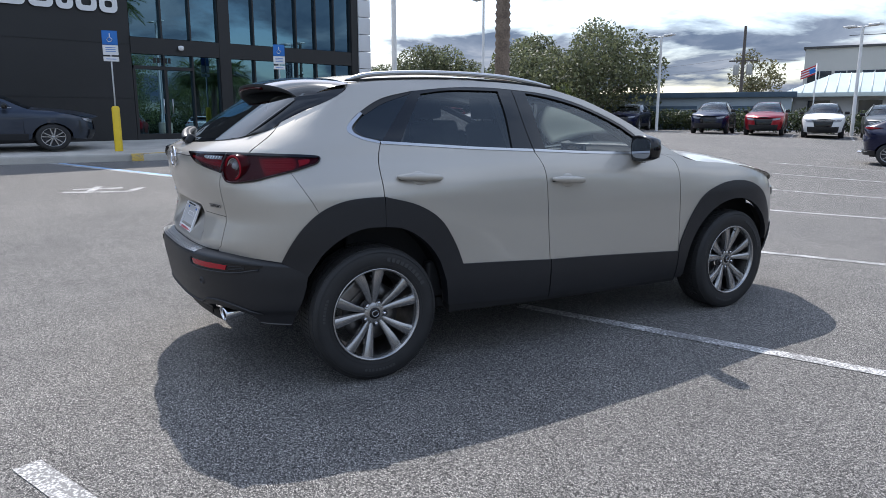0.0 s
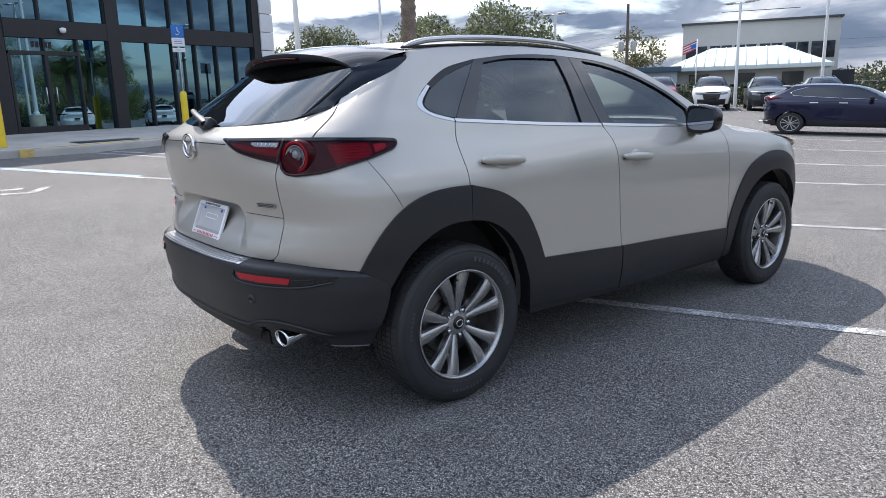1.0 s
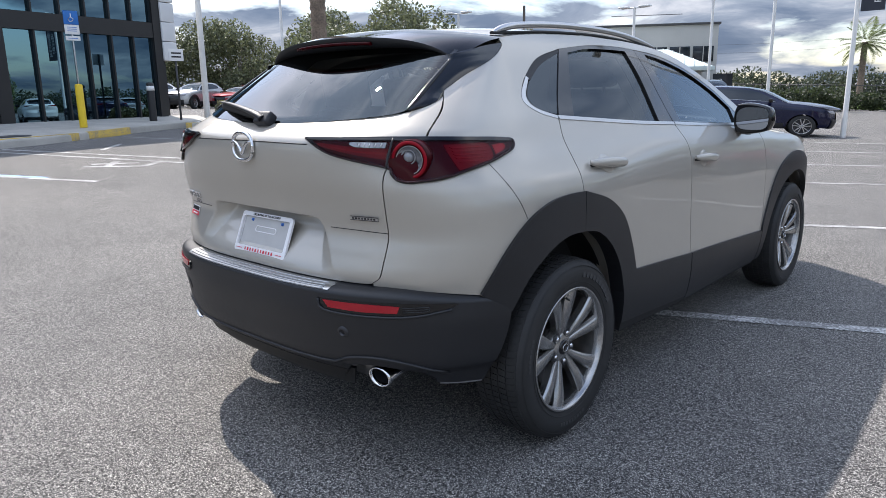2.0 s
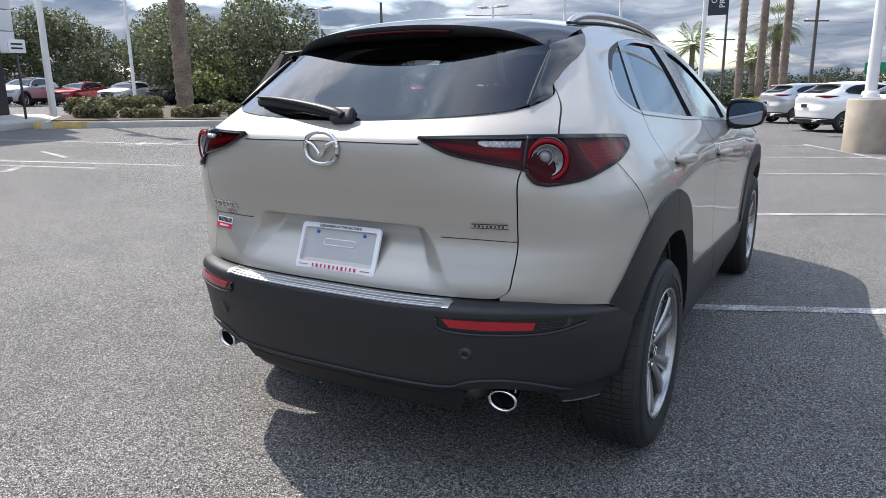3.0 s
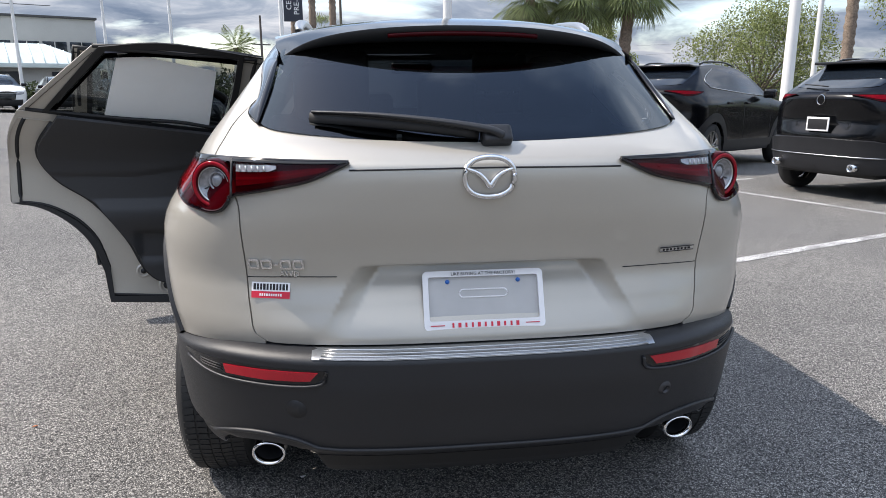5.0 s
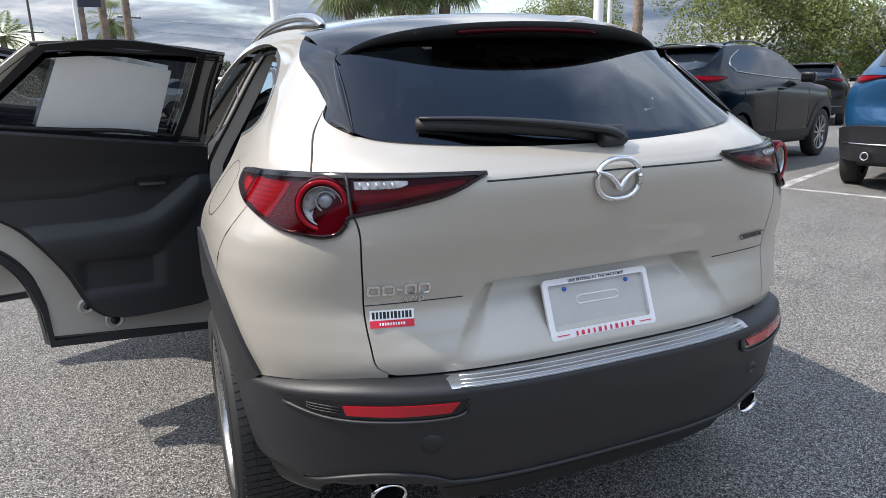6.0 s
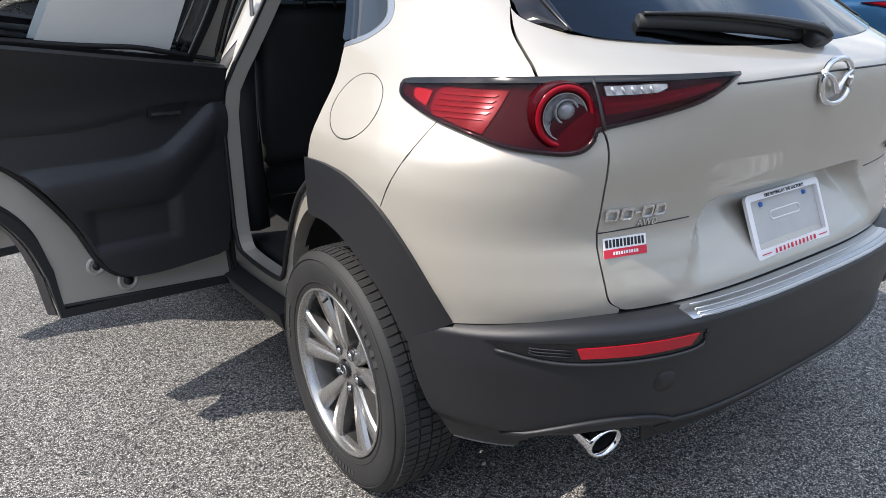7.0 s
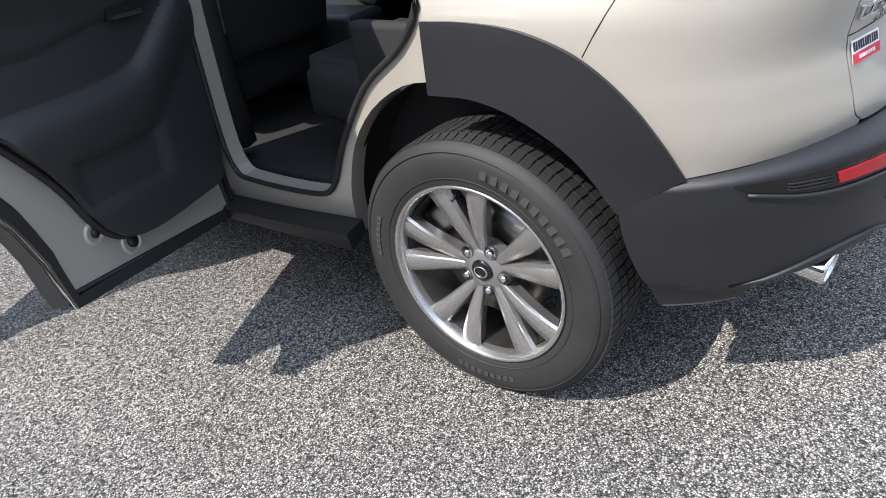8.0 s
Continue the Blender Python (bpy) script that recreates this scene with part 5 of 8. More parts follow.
def tail_light(car, side):
    outline = dom(("x", 0.328, 1.127), ("x", 0.47, 1.129), ("x", 0.60, 1.130), ("x", 0.690, 1.127), ("y", -0.40, 1.122), ("y", -0.30, 1.117), ("y", -0.238, 1.109), ("y", -0.250, 1.086), ("y", -0.30, 1.070), ("y", -0.37, 1.052), ("y", -0.46, 1.032), ("y", -0.535, 1.012), ("x", 0.700, 1.003), ("x", 0.668, 1.000), ("x", 0.640, 1.007), ("x", 0.622, 1.026), ("x", 0.610, 1.043), ("x", 0.52, 1.062), ("x", 0.43, 1.082), ("x", 0.375, 1.104), n=5)
    lamp = panel("tail_light", [outline], DARK_RED, car, "slim red tail light with a round lamp", side=side, out=0.0025, thick=0.02, res=0.022)
    part("lamp_rim", tube(along(shell, outline + outline[:1], 0.006, side), 0.0055, 6), BLACK_GLOSS, lamp)
    brow = dom(("x", 0.33, 1.1275), ("x", 0.47, 1.130), ("x", 0.60, 1.132), ("x", 0.690, 1.130), ("y", -0.40, 1.125), ("y", -0.30, 1.120), ("y", -0.24, 1.111), n=4) + dom(("y", -0.26, 1.108), ("y", -0.40, 1.116), ("x", 0.690, 1.121), ("x", 0.60, 1.124), ("x", 0.47, 1.124), ("x", 0.345, 1.125), n=4)
    panel("lamp_brow", [brow], BLACK_GLOSS, lamp, side=side, out=0.0145, thick=0.014, res=0.03)
    mirror_m = Matrix.Diagonal((side, 1, 1, 1))
    s0, z0 = s_of_x(0.660, 1.065), 1.065
    centre, across = Vector(shell(s0, z0)), Vector((0.84, 0.54, 0.0))
    def on_lamp(r, a):
        """The place on the body of a point of a circle that faces out and back."""
        z, lo, hi = z0 + r * math.sin(a), s0 - 0.2, s0 + 0.25
        for _ in range(30):
            mid_s = (lo + hi) / 2
            if (Vector(shell(mid_s, z)) - centre).dot(across) < r * math.cos(a):
                lo = mid_s
            else:
                hi = mid_s
        return (lo, z)
    def circle(r, n=44):
        return [on_lamp(r, 2 * math.pi * k / n) for k in range(n)]
    panel("lamp_cover", [outline, circle(0.0600)], TAIL_COVER, lamp, "clear red-tinted cover", side=side, out=0.0125, thick=0.0, res=0.022)
    turn = radians(23)
    m = mirror_m @ pose(*(centre + Vector((math.sin(turn), -math.cos(turn), 0.0)) * 0.0125), 0, 0, 23)
    part("lamp_drum", transformed(turned([(0.0600, -0.0015), (0.0622, 0.003), (0.0625, 0.050)], 48, "y"), m), DARK_RED, lamp)
    part("lamp_ring", transformed(turned([(0.0425, 0.004), (0.0440, -0.002), (0.0535, -0.0035), (0.0605, -0.001)], 48, "y"), m), DARK_RED, lamp)
    part("ring_light", transformed(turned([(0.0475, -0.0020), (0.0500, -0.0048), (0.0560, -0.0048), (0.0580, -0.0018)], 48, "y"), m), LAMP_BAR, lamp)
    part("lamp_bezel", transformed(turned([(0.0410, 0.004), (0.0420, -0.001), (0.0432, -0.001), (0.0442, 0.003)], 48, "y"), m), SATIN, lamp)
    part("lamp_bowl", transformed(turned([(0.0, 0.016), (0.020, 0.015), (0.034, 0.010), (0.0435, 0.001)], 40, "y"), m), CLEAR_LENS, lamp)
    m = m @ pose(-0.006, 0.0, 0.008)
    part("lamp_bulb", transformed(turned([(0.0, 0.000), (0.010, 0.002), (0.016, 0.007), (0.019, 0.022)], 24, "y"), m), BULB_GLASS, lamp)
    part("bulb_ring", transformed(turned([(0.0190, 0.010), (0.0205, 0.006), (0.0235, 0.006), (0.0245, 0.012)], 28, "y"), m), CLEAR_LENS, lamp)
    for a in (200, 245, 285, 330):
        q = radians(a)
        part("bowl_rib", transformed(tube([(r * math.cos(q), d, r * math.sin(q)) for r, d in ((0.024, 0.018), (0.033, 0.012), (0.040, 0.004))], 0.0016, 5), m), DARK_ALLOY, lamp)
    out = dom(("y", -0.500, 1.106), ("y", -0.42, 1.106), ("y", -0.352, 1.103), ("y", -0.356, 1.064), ("y", -0.42, 1.046), ("y", -0.49, 1.030), n=4)
    lens = panel("outer_lens", [out], RED_LENS, lamp, side=side, out=0.0055, thick=0.004, res=0.02)
    for z in (1.056, 1.066, 1.076, 1.086, 1.096):
        rib = dom(("y", -0.486 + (0.0 if z > 1.06 else 0.03), z + 0.0026), ("y", -0.42, z + 0.0026), ("y", -0.360, z + 0.0026), ("y", -0.360, z - 0.0018), ("y", -0.42, z - 0.0018), ("y", -0.480, z - 0.0018), n=3)
        panel("lens_rib", [rib], LAMP_BAR, lens, side=side, out=0.0080, thick=0.003, res=0.02)
    tip = dom(("y", -0.335, 1.098), ("y", -0.285, 1.100), ("y", -0.292, 1.084), ("y", -0.338, 1.070), n=4)
    panel("side_reflector", [tip], REFLEX, lamp, side=side, out=0.0060, thick=0.004, res=0.02)
    strip = dom(("x", 0.600, 1.098), ("x", 0.52, 1.102), ("x", 0.385, 1.114), ("x", 0.395, 1.103), ("x", 0.52, 1.078), ("x", 0.600, 1.066), n=4)
    panel("inner_strip", [strip], RED_LENS, lamp, side=side, out=0.0055, thick=0.003, res=0.02)
    core = dom(("x", 0.598, 1.087), ("x", 0.52, 1.092), ("x", 0.43, 1.105), ("x", 0.435, 1.102), ("x", 0.52, 1.087), ("x", 0.598, 1.081), n=4)
    panel("strip_core", [core], LAMP_BAR, lamp, side=side, out=0.0078, thick=0.003, res=0.02)
    rev = dom(("x", 0.592, 1.117), ("x", 0.54, 1.118), ("x", 0.492, 1.118), ("x", 0.510, 1.104), ("x", 0.592, 1.101), n=2)
    back_lens = panel("reversing_lens", [rev], CLEAR_LENS, lamp, side=side, out=0.0135, thick=0.004, res=0.02)
    for x in (0.520, 0.535, 0.550, 0.565, 0.580):
        part("lens_flute", tube(along(shell, xl((x, 1.104), (x + 0.002, 1.115), smooth=False), 0.0138, side), 0.0022, 6), SATIN, back_lens)
    part("lamp_gap", tube(along(shell, xl((0.606, 1.040), (0.605, 1.085), (0.603, 1.130), n=3), 0.0130, side), 0.0032, 6), INK_BLACK, lamp)


def roof_rail(car, side):
    pts = [(0.485, 0.03, 1.478), (0.487, 0.09, 1.497), (0.488, 0.20, 1.514), (0.490, 0.45, 1.528), (0.492, 0.75, 1.529), (0.494, 1.0, 1.518), (0.498, 1.2, 1.494), (0.502, 1.34, 1.472)]
    pts = spline([(side * x, y, z) for x, y, z in pts], 5)
    part("roof_rail", tube(pts, [0.010 + 0.008 * min(1, min(i, len(pts) - 1 - i) / 6) for i in range(len(pts))], 10, flat=0.75), SATIN, car, "silver roof rail")
    base = spline([(side * x, y, z) for x, y, z in [(0.49, 0.02, 1.476), (0.497, 0.35, 1.496), (0.499, 0.75, 1.502), (0.502, 1.1, 1.486), (0.507, 1.34, 1.462)]], 4)
    part("rail_base", tube(base, 0.010, 6, flat=0.6), TRIM_BLACK, car)


def side_structure(car, side):
    """Body behind the doors: pillar, sill and wheelhouse flange with rubber seals round both openings."""
    outer = yl((-0.02, 1.30), (0.10, 1.395), (0.36, 1.445), (0.83, 1.474), (1.2, 1.448), (1.5, 1.385), (1.75, 1.28), (1.95, 1.16), (2.12, 1.03), (2.17, 0.9), (2.18, 0.30), n=3) + yl((2.18, 0.27), (0.46, 0.285), smooth=False) + yl(*[(y + 0.035, z) for y, z in ARCH_IN_F[::-1]], n=3) + yl((0.0, 0.80), (-0.02, 1.30), smooth=False)
    rear_hole = yl((0.155, 1.155), (0.12, 1.05), (0.11, 0.93), (0.17, 0.84), (0.30, 0.74), (0.42, 0.58), (0.50, 0.44), (0.60, 0.405), (0.85, 0.40), (0.93, 0.43), (0.955, 0.60), (0.94, 1.0), (0.925, 1.25), (0.92, 1.40), (0.88, 1.425), (0.60, 1.425), (0.42, 1.40), (0.30, 1.30), (0.155, 1.155), n=4)
    front_hole = yl((1.13, 1.40), (1.125, 1.1), (1.15, 0.6), (1.17, 0.43), (1.25, 0.395), (1.9, 0.385), (2.02, 0.42), (2.06, 0.60), (2.06, 0.95), (2.0, 1.05), (1.78, 1.22), (1.5, 1.345), (1.28, 1.40), (1.13, 1.40), n=4)
    inner = panel("body_frame", [outer, rear_hole, front_hole], PAINT, car, side=side, out=-0.070, thick=0.05, res=0.05)
    for hole in (rear_hole, front_hole):
        ring = along(shell, tidy(hole, 0.012), -0.064, side)
        part("door_seal", tube(ring + ring[:2], 0.008, 8), TRIM_BLACK, inner)
    sill = yl((0.425, 0.340), (0.75, 0.315), (1.3, 0.295), (2.17, 0.280), n=2) + yl((2.17, 0.235), (1.3, 0.250), (0.43, 0.280), n=2)
    panel("sill_cladding", [sill], TRIM_BLACK, car, side=side, out=0.004, thick=0.07, res=0.06)
    # wheelhouse liners
    for yc in (0.0, WB):
        t = bmesh.new()
        prof = [(0.455, 0.765), (0.46, 0.62), (0.30, 0.58)]
        rows = []
        for k in range(25):
            a = 0.10 + (math.pi - 0.20) * k / 24
            rows.append([t.verts.new((side * x, yc + r * math.cos(a), 0.33 + r * math.sin(a))) for r, x in prof])
        for a, b in zip(rows, rows[1:]):
            for k in range(2):
                t.faces.new((a[k], a[k + 1], b[k + 1], b[k])).smooth = True
        part("wheelhouse_liner", t, UNDER_BLACK, car)


def underbody(car):
    part("floor_pan", box_bm((1.44, 1.75, 0.06), (0, 1.30, 0.30), 0.02), TRIM_BLACK, car)
    part("rear_floor", box_bm((1.05, 0.95, 0.10), (0, -0.12, 0.42), 0.03), TRIM_BLACK, car)
    part("front_tray", box_bm((1.10, 1.15, 0.08), (0, 2.72, 0.30), 0.03), TRIM_BLACK, car)
    part("silencer", box_bm((0.92, 0.26, 0.14), (0, -0.48, 0.37), 0.05), STEEL, car)
    part("rear_beam", tube([(-0.72, 0, 0.30), (-0.3, 0.12, 0.29), (0.3, 0.12, 0.29), (0.72, 0, 0.30)], 0.035, 10), TRIM_BLACK, car)
    part("front_beam", tube([(-0.72, WB, 0.30), (0.72, WB, 0.30)], 0.035, 10), TRIM_BLACK, car)
    part("engine_bay", box_bm((1.0, 0.75, 0.5), (0, 2.75, 0.58), 0.05), TRIM_BLACK, car)


def cabin(car):
    """Seats, dashboard, wheel and dark linings seen through the glass and the open doors."""
    part("headliner", top_mesh("headliner", 0.03, 1.20, -0.96, 0.96, out=-0.045, ny=8, nu=8), CABIN, car)
    part("carpet", box_bm((1.38, 2.0, 0.05), (0, 1.25, 0.365), 0.02), CABIN, car)
    part("sill_lining", box_bm((0.05, 1.75, 0.20), (0.685, 1.25, 0.43), 0.02), CABIN_SOFT, car)
    part("load_floor", box_bm((1.0, 0.75, 0.04), (0, -0.20, 0.70), 0.015), CABIN, car)
    for side in (-1, 1):
        part("load_lining", box_bm((0.05, 0.62, 0.50), (side * 0.56, -0.22, 0.92), 0.02, (0, side * 12, 0)), CABIN, car)
        part("tunnel_lining", box_bm((0.04, 0.55, 0.36), (side * 0.62, 0.22, 0.66), 0.02), CABIN, car)
    def seat_back(w, at, tilt, name):
        t = bmesh.new()
        box_bm((w, 0.13, 0.60), (0, 0, 0.30), 0.05, bm=t, seg=3)
        back = part(name, transformed(t, pose(*at, tilt, 0, 0)), CABIN, car)
        for sx in (-1, 1):
            part("side_bolster", transformed(box_bm((0.07, 0.16, 0.50), (sx * (w / 2 - 0.045), 0.03, 0.27), 0.03, seg=3), pose(*at, tilt, 0, 0)), CABIN, back)
        return back
    def rest(at, tilt, name="head_restraint", w=0.25):
        t = box_bm((w, 0.10, 0.18), (0, 0, 0), 0.04, seg=3)
        tube([(-0.06, 0, -0.18), (-0.06, 0, 0)], 0.007, 6, bm=t)
        tube([(0.06, 0, -0.18), (0.06, 0, 0)], 0.007, 6, bm=t)
        return part(name, transformed(t, pose(*at, tilt, 0, 0)), CABIN, car)
    t = box_bm((1.22, 0.52, 0.16), (0, 0.50, 0.60), 0.06, (4, 0, 0), seg=3)
    for sx in (-0.36, 0.36):
        box_bm((0.44, 0.48, 0.05), (sx, 0.51, 0.68), 0.025, (4, 0, 0), bm=t, seg=3)
    part("rear_bench", t, CABIN, car)
    for x, w in ((-0.39, 0.44), (0.0, 0.30), (0.39, 0.44)):
        seat_back(w, (x, 0.26, 0.62), 16, "rear_backrest")
        rest((x, 0.06, 1.285 if x else 1.24), 10, w=0.25 if x else 0.2)
    for x in (-0.37, 0.37):
        t = box_bm((0.50, 0.52, 0.18), (x, 1.42, 0.62), 0.07, (5, 0, 0), seg=3)
        part("front_seat_base", t, CABIN, car)
        seat_back(0.48, (x, 1.16, 0.68), 14, "front_backrest")
        rest((x, 0.97, 1.37), 8)
    part("centre_console", box_bm((0.20, 0.95, 0.30), (0, 1.5, 0.55), 0.04, seg=3), CABIN_SOFT, car)
    part("dashboard", box_bm((1.30, 0.42, 0.28), (0, 2.12, 0.88), 0.08, (10, 0, 0), seg=3), CABIN_SOFT, car)
    part("screen", box_bm((0.26, 0.02, 0.09), (0, 1.98, 1.06), 0.01), BLACK_GLOSS, car)
    part("steering_wheel", transformed(turned([(0.182 + 0.016 * math.cos(a), 0.016 * math.sin(a)) for a in np.linspace(0, 2 * math.pi, 9)[:-1]], 32, closed=True), pose(-0.37, 1.80, 0.92, 68, 0, 0)), CABIN_SOFT, car)
    part("steering_hub", transformed(box_bm((0.30, 0.05, 0.05), (0, 0, 0), 0.02), pose(-0.37, 1.82, 0.92, -20, 0, 0)), CABIN_SOFT, car)
    part("rear_view_mirror", box_bm((0.22, 0.03, 0.06), (0, 1.52, 1.40), 0.02), BLACK_GLOSS, car)
    for side in (-1, 1):
        part("pillar_lining", tube([(side * 0.70, 1.05, 0.45), (side * 0.70, 1.04, 1.05), (side * 0.47, 1.0, 1.40)], [0.075, 0.07, 0.03], 8), CABIN_SOFT, car)
        part("seat_belt", tube([(side * 0.63, 0.99, 1.30), (side * 0.66, 1.0, 0.8), (side * 0.62, 1.10, 0.5)], 0.02, 4, flat=0.1), CABIN_SOFT, car)


def make_wheel(car, x, y, side, detailed=True):
    """An alloy wheel: treaded tyre with raised side marks, twin-spoke machined rim, nuts, cap, brake disc. Its face looks along +x before it is turned to its side."""
    R = 0.335
    m = pose(x, y, R) @ (pose(0, 0, 0) if side > 0 else pose(0, 0, 0, 0, 0, 180))
    spin = pose(0, 0, 0, 9 if y < 1 else -4, 0, 0)
    prof = [(0.232, -0.095), (0.262, -0.104), (0.298, -0.108), (0.320, -0.098), (0.3335, -0.082), (0.335, -0.05), (0.335, 0.05), (0.3335, 0.082), (0.320, 0.098), (0.298, 0.108), (0.262, 0.104), (0.246, 0.100), (0.236, 0.098), (0.230, 0.090)]
    seg = 60
    t = turned(prof, seg, "x")
    tyre = part("tyre", transformed(t, m), RUBBER, car, "black tyre with a blocky tread")
    # tread blocks: ribs across, with grooves round
    t = bmesh.new()
    n = 90 if detailed else 0
    for k in range(n):
        a = 2 * math.pi * k / n
        for lo, hi, sk in ((-0.085, -0.052, 0.5), (-0.046, -0.017, -0.4), (-0.012, 0.012, 0.3), (0.017, 0.046, 0.4), (0.052, 0.085, -0.5)):
            da = 2 * math.pi / n * 0.40
            vs = []
            for r in (0.333, 0.3385):
                for xx, sg in ((lo, -1), (hi, -1), (hi, 1), (lo, 1)):
                    sh = sk * (xx - (lo + hi) / 2) * 0.8
                    rr = r - 0.004 * max(0, (abs(xx) - 0.07) / 0.015)
                    vs.append(t.verts.new((xx, rr * math.cos(a + sg * da + sh), rr * math.sin(a + sg * da + sh))))
            for q in ((4, 5, 6, 7), (0, 1, 5, 4), (1, 2, 6, 5), (2, 3, 7, 6), (3, 0, 4, 7)):
                t.faces.new([vs[i] for i in q])
    if n:
        bmesh.ops.recalc_face_normals(t, faces=t.faces)
        part("tread", transformed(t, m), RUBBER, tyre, kind="stuff")
        # raised marks on the side wall
        for a0, count, w in ((0.35, 10, 0.075), (2.6, 7, 0.05), (4.3, 9, 0.055)):
            for k in range(count):
                a = a0 + k * w * 1.25
                h = 0.011 if count == 10 else 0.006
                q = transformed(box_bm((0.003, w * 0.285 * 0.78, h * 2), (0, 0, 0)), pose(0.1065, 0.281 * math.cos(a), 0.281 * math.sin(a), math.degrees(a) - 90, -6, 0))
                part("sidewall_mark", transformed(q, m @ spin), RUBBER_DUSTY, tyre)
        part("sidewall_ring", transformed(turned([(0.312, 0.1035), (0.3135, 0.1055), (0.315, 0.1025)], 60, "x"), m), RUBBER, tyre)
        part("sidewall_ring", transformed(turned([(0.250, 0.1015), (0.2515, 0.104), (0.253, 0.1025)], 60, "x"), m), RUBBER, tyre)
    barrel = turned([(0.232, 0.094), (0.2345, 0.101), (0.2295, 0.1025), (0.224, 0.098), (0.219, 0.080), (0.212, 0.03), (0.205, -0.09)], 60, "x")
    rim = part("rim", transformed(barrel, m), MACHINED, car, "silver ten-spoke alloy rim")
    part("rim_barrel", transformed(turned([(0.214, 0.070), (0.206, 0.02), (0.202, -0.09)], 48, "x"), m), STEEL, rim)
    face = 0.074
    for j in range(5):
        for sg in (-1, 1):
            t = bmesh.new()
            rows = []
            for i in range(11):
                k = i / 10
                r = 0.046 + (0.2235 - 0.046) * k
                a = radians(72 * j + 90 + sg * (10.0 + 4.2 * k))
                w = 0.0120 + 0.0185 * k
                x0 = face - 0.014 + 0.027 * math.sin(k * math.pi / 2) ** 1.3
                c, s_ = math.cos(a), math.sin(a)
                row = []
                for off, dx in ((-sg * w, -0.013), (-sg * w * 0.80, -0.002), (sg * w * 0.86, 0.0), (sg * w, -0.007), (sg * w * 0.80, -0.036), (-sg * w * 0.80, -0.036)):
                    row.append(t.verts.new((x0 + dx, r * c - off * s_, r * s_ + off * c)))
                rows.append(row)
            for a, b in zip(rows, rows[1:]):
                for q in range(6):
                    t.faces.new((a[q], a[(q + 1) % 6], b[(q + 1) % 6], b[q])).smooth = q == 1
            bmesh.ops.recalc_face_normals(t, faces=t.faces)
            part("spoke", transformed(t, m @ spin), MACHINED, rim)
    hub = turned([(0.0, face - 0.010), (0.034, face - 0.010), (0.060, face - 0.016), (0.068, face - 0.030), (0.070, 0.02)], 40, "x")
    part("hub", transformed(hub, m), MACHINED, rim)
    part("centre_cap", transformed(turned([(0.0, face - 0.002), (0.024, face - 0.003), (0.028, face - 0.006), (0.029, face - 0.012)], 28, "x"), m), BLACK_GLOSS, rim)
    part("cap_emblem", transformed(tube([(face - 0.001, 0.017 * math.cos(a), 0.014 * math.sin(a)) for a in np.linspace(0, 2 * math.pi, 21)], 0.0018, 6), m), CHROME, rim)
    for j in range(5):
        a = radians(72 * j + 90 + 36)
        p = (0, 0.056 * math.cos(a), 0.056 * math.sin(a))
        part("nut_well", transformed(turned([(0.0, face - 0.020), (0.013, face - 0.020), (0.0155, face - 0.010), (0.0165, face - 0.022)], 16, "x"), m @ spin @ pose(*p)), DARK_ALLOY, rim)
        part("wheel_nut", transformed(turned([(0.0, face - 0.006), (0.006, face - 0.006), (0.009, face - 0.010), (0.0095, face - 0.022)], 6, "x"), m @ spin @ pose(*p)), CHROME, rim)
    part("brake_disc", transformed(turned([(0.07, 0.012), (0.150, 0.012), (0.150, -0.012), (0.07, -0.012)], 40, "x", closed=True), m), STEEL, car)
    part("brake_caliper", transformed(box_bm((0.07, 0.16, 0.07), (0.0, -0.10, 0.12), 0.015, (40, 0, 0)), m), STEEL, car)
    part("valve", transformed(tube([(0.088, 0.0, 0.205), (0.104, 0, 0.198)], 0.004, 6), m @ spin), TRIM_BLACK, rim)


def make_hero_car():
    car = thing("crossover_car", "champagne compact crossover with black cladding and two open doors", "car")
    for side in (-1, 1):
        body_side(car, side)
        arch_trim(car, side)
        window_and_trim(car, side)
        tail_light(car, side)
        roof_rail(car, side)
        side_structure(car, side)
        rear_door(car, side, REAR_OPEN if side < 0 else 0)
        front_door(car, side, FRONT_OPEN if side < 0 else 0)
        for y in (0.0, WB):
            make_wheel(car, side * 0.780, y, side)
        seam = dom(("y", -0.385, 1.045), ("y", -0.335, 0.95), ("y", -0.285, 0.862), n=4)
        part("bumper_seam", tube(along(shell, seam, -0.0002, side), 0.0011, 6), INK_BLACK, car)
    fuel = [(s_of_y(-0.095 + 0.100 * math.cos(a) + 0.01 * math.sin(a), 1.047 + 0.068 * math.sin(a)), 1.047 + 0.068 * math.sin(a)) for a in np.linspace(0, 2 * math.pi, 41)]
    part("fuel_flap", tube(along(shell, fuel, -0.0002, -1), 0.0013, 6), INK_BLACK, car)
    top_and_front(car)
    tailgate(car)
    rear_bumper(car)
    underbody(car)
    cabin(car)
    part("door_check", tube([(-0.78, 0.985, 0.74), (-0.88, 0.96, 0.735)], 0.010, 8), INK_BLACK, car)
    return car


REAR_OPEN, FRONT_OPEN = 71.0, 64.0
make_hero_car()

# ---- ground ----
def lift(x, y):
    """The lot's height: level by the car, rising towards the building, falling gently away beyond the bays."""
    r = min(max(0.0, -x - 1.5), 18.0)
    r = r * r / (r + 4)
    q = min(max(0.0, x - 2.0), 40.0)
    q = q * q / (q + 2)
    return (0.044 - 0.006 * step(y, 6, 22)) * r + 0.004 * min(max(0.0, -x - 19.5), 20.0) - 0.021 * q - 0.0045 * min(max(0.0, y - 4.0), 40.0)


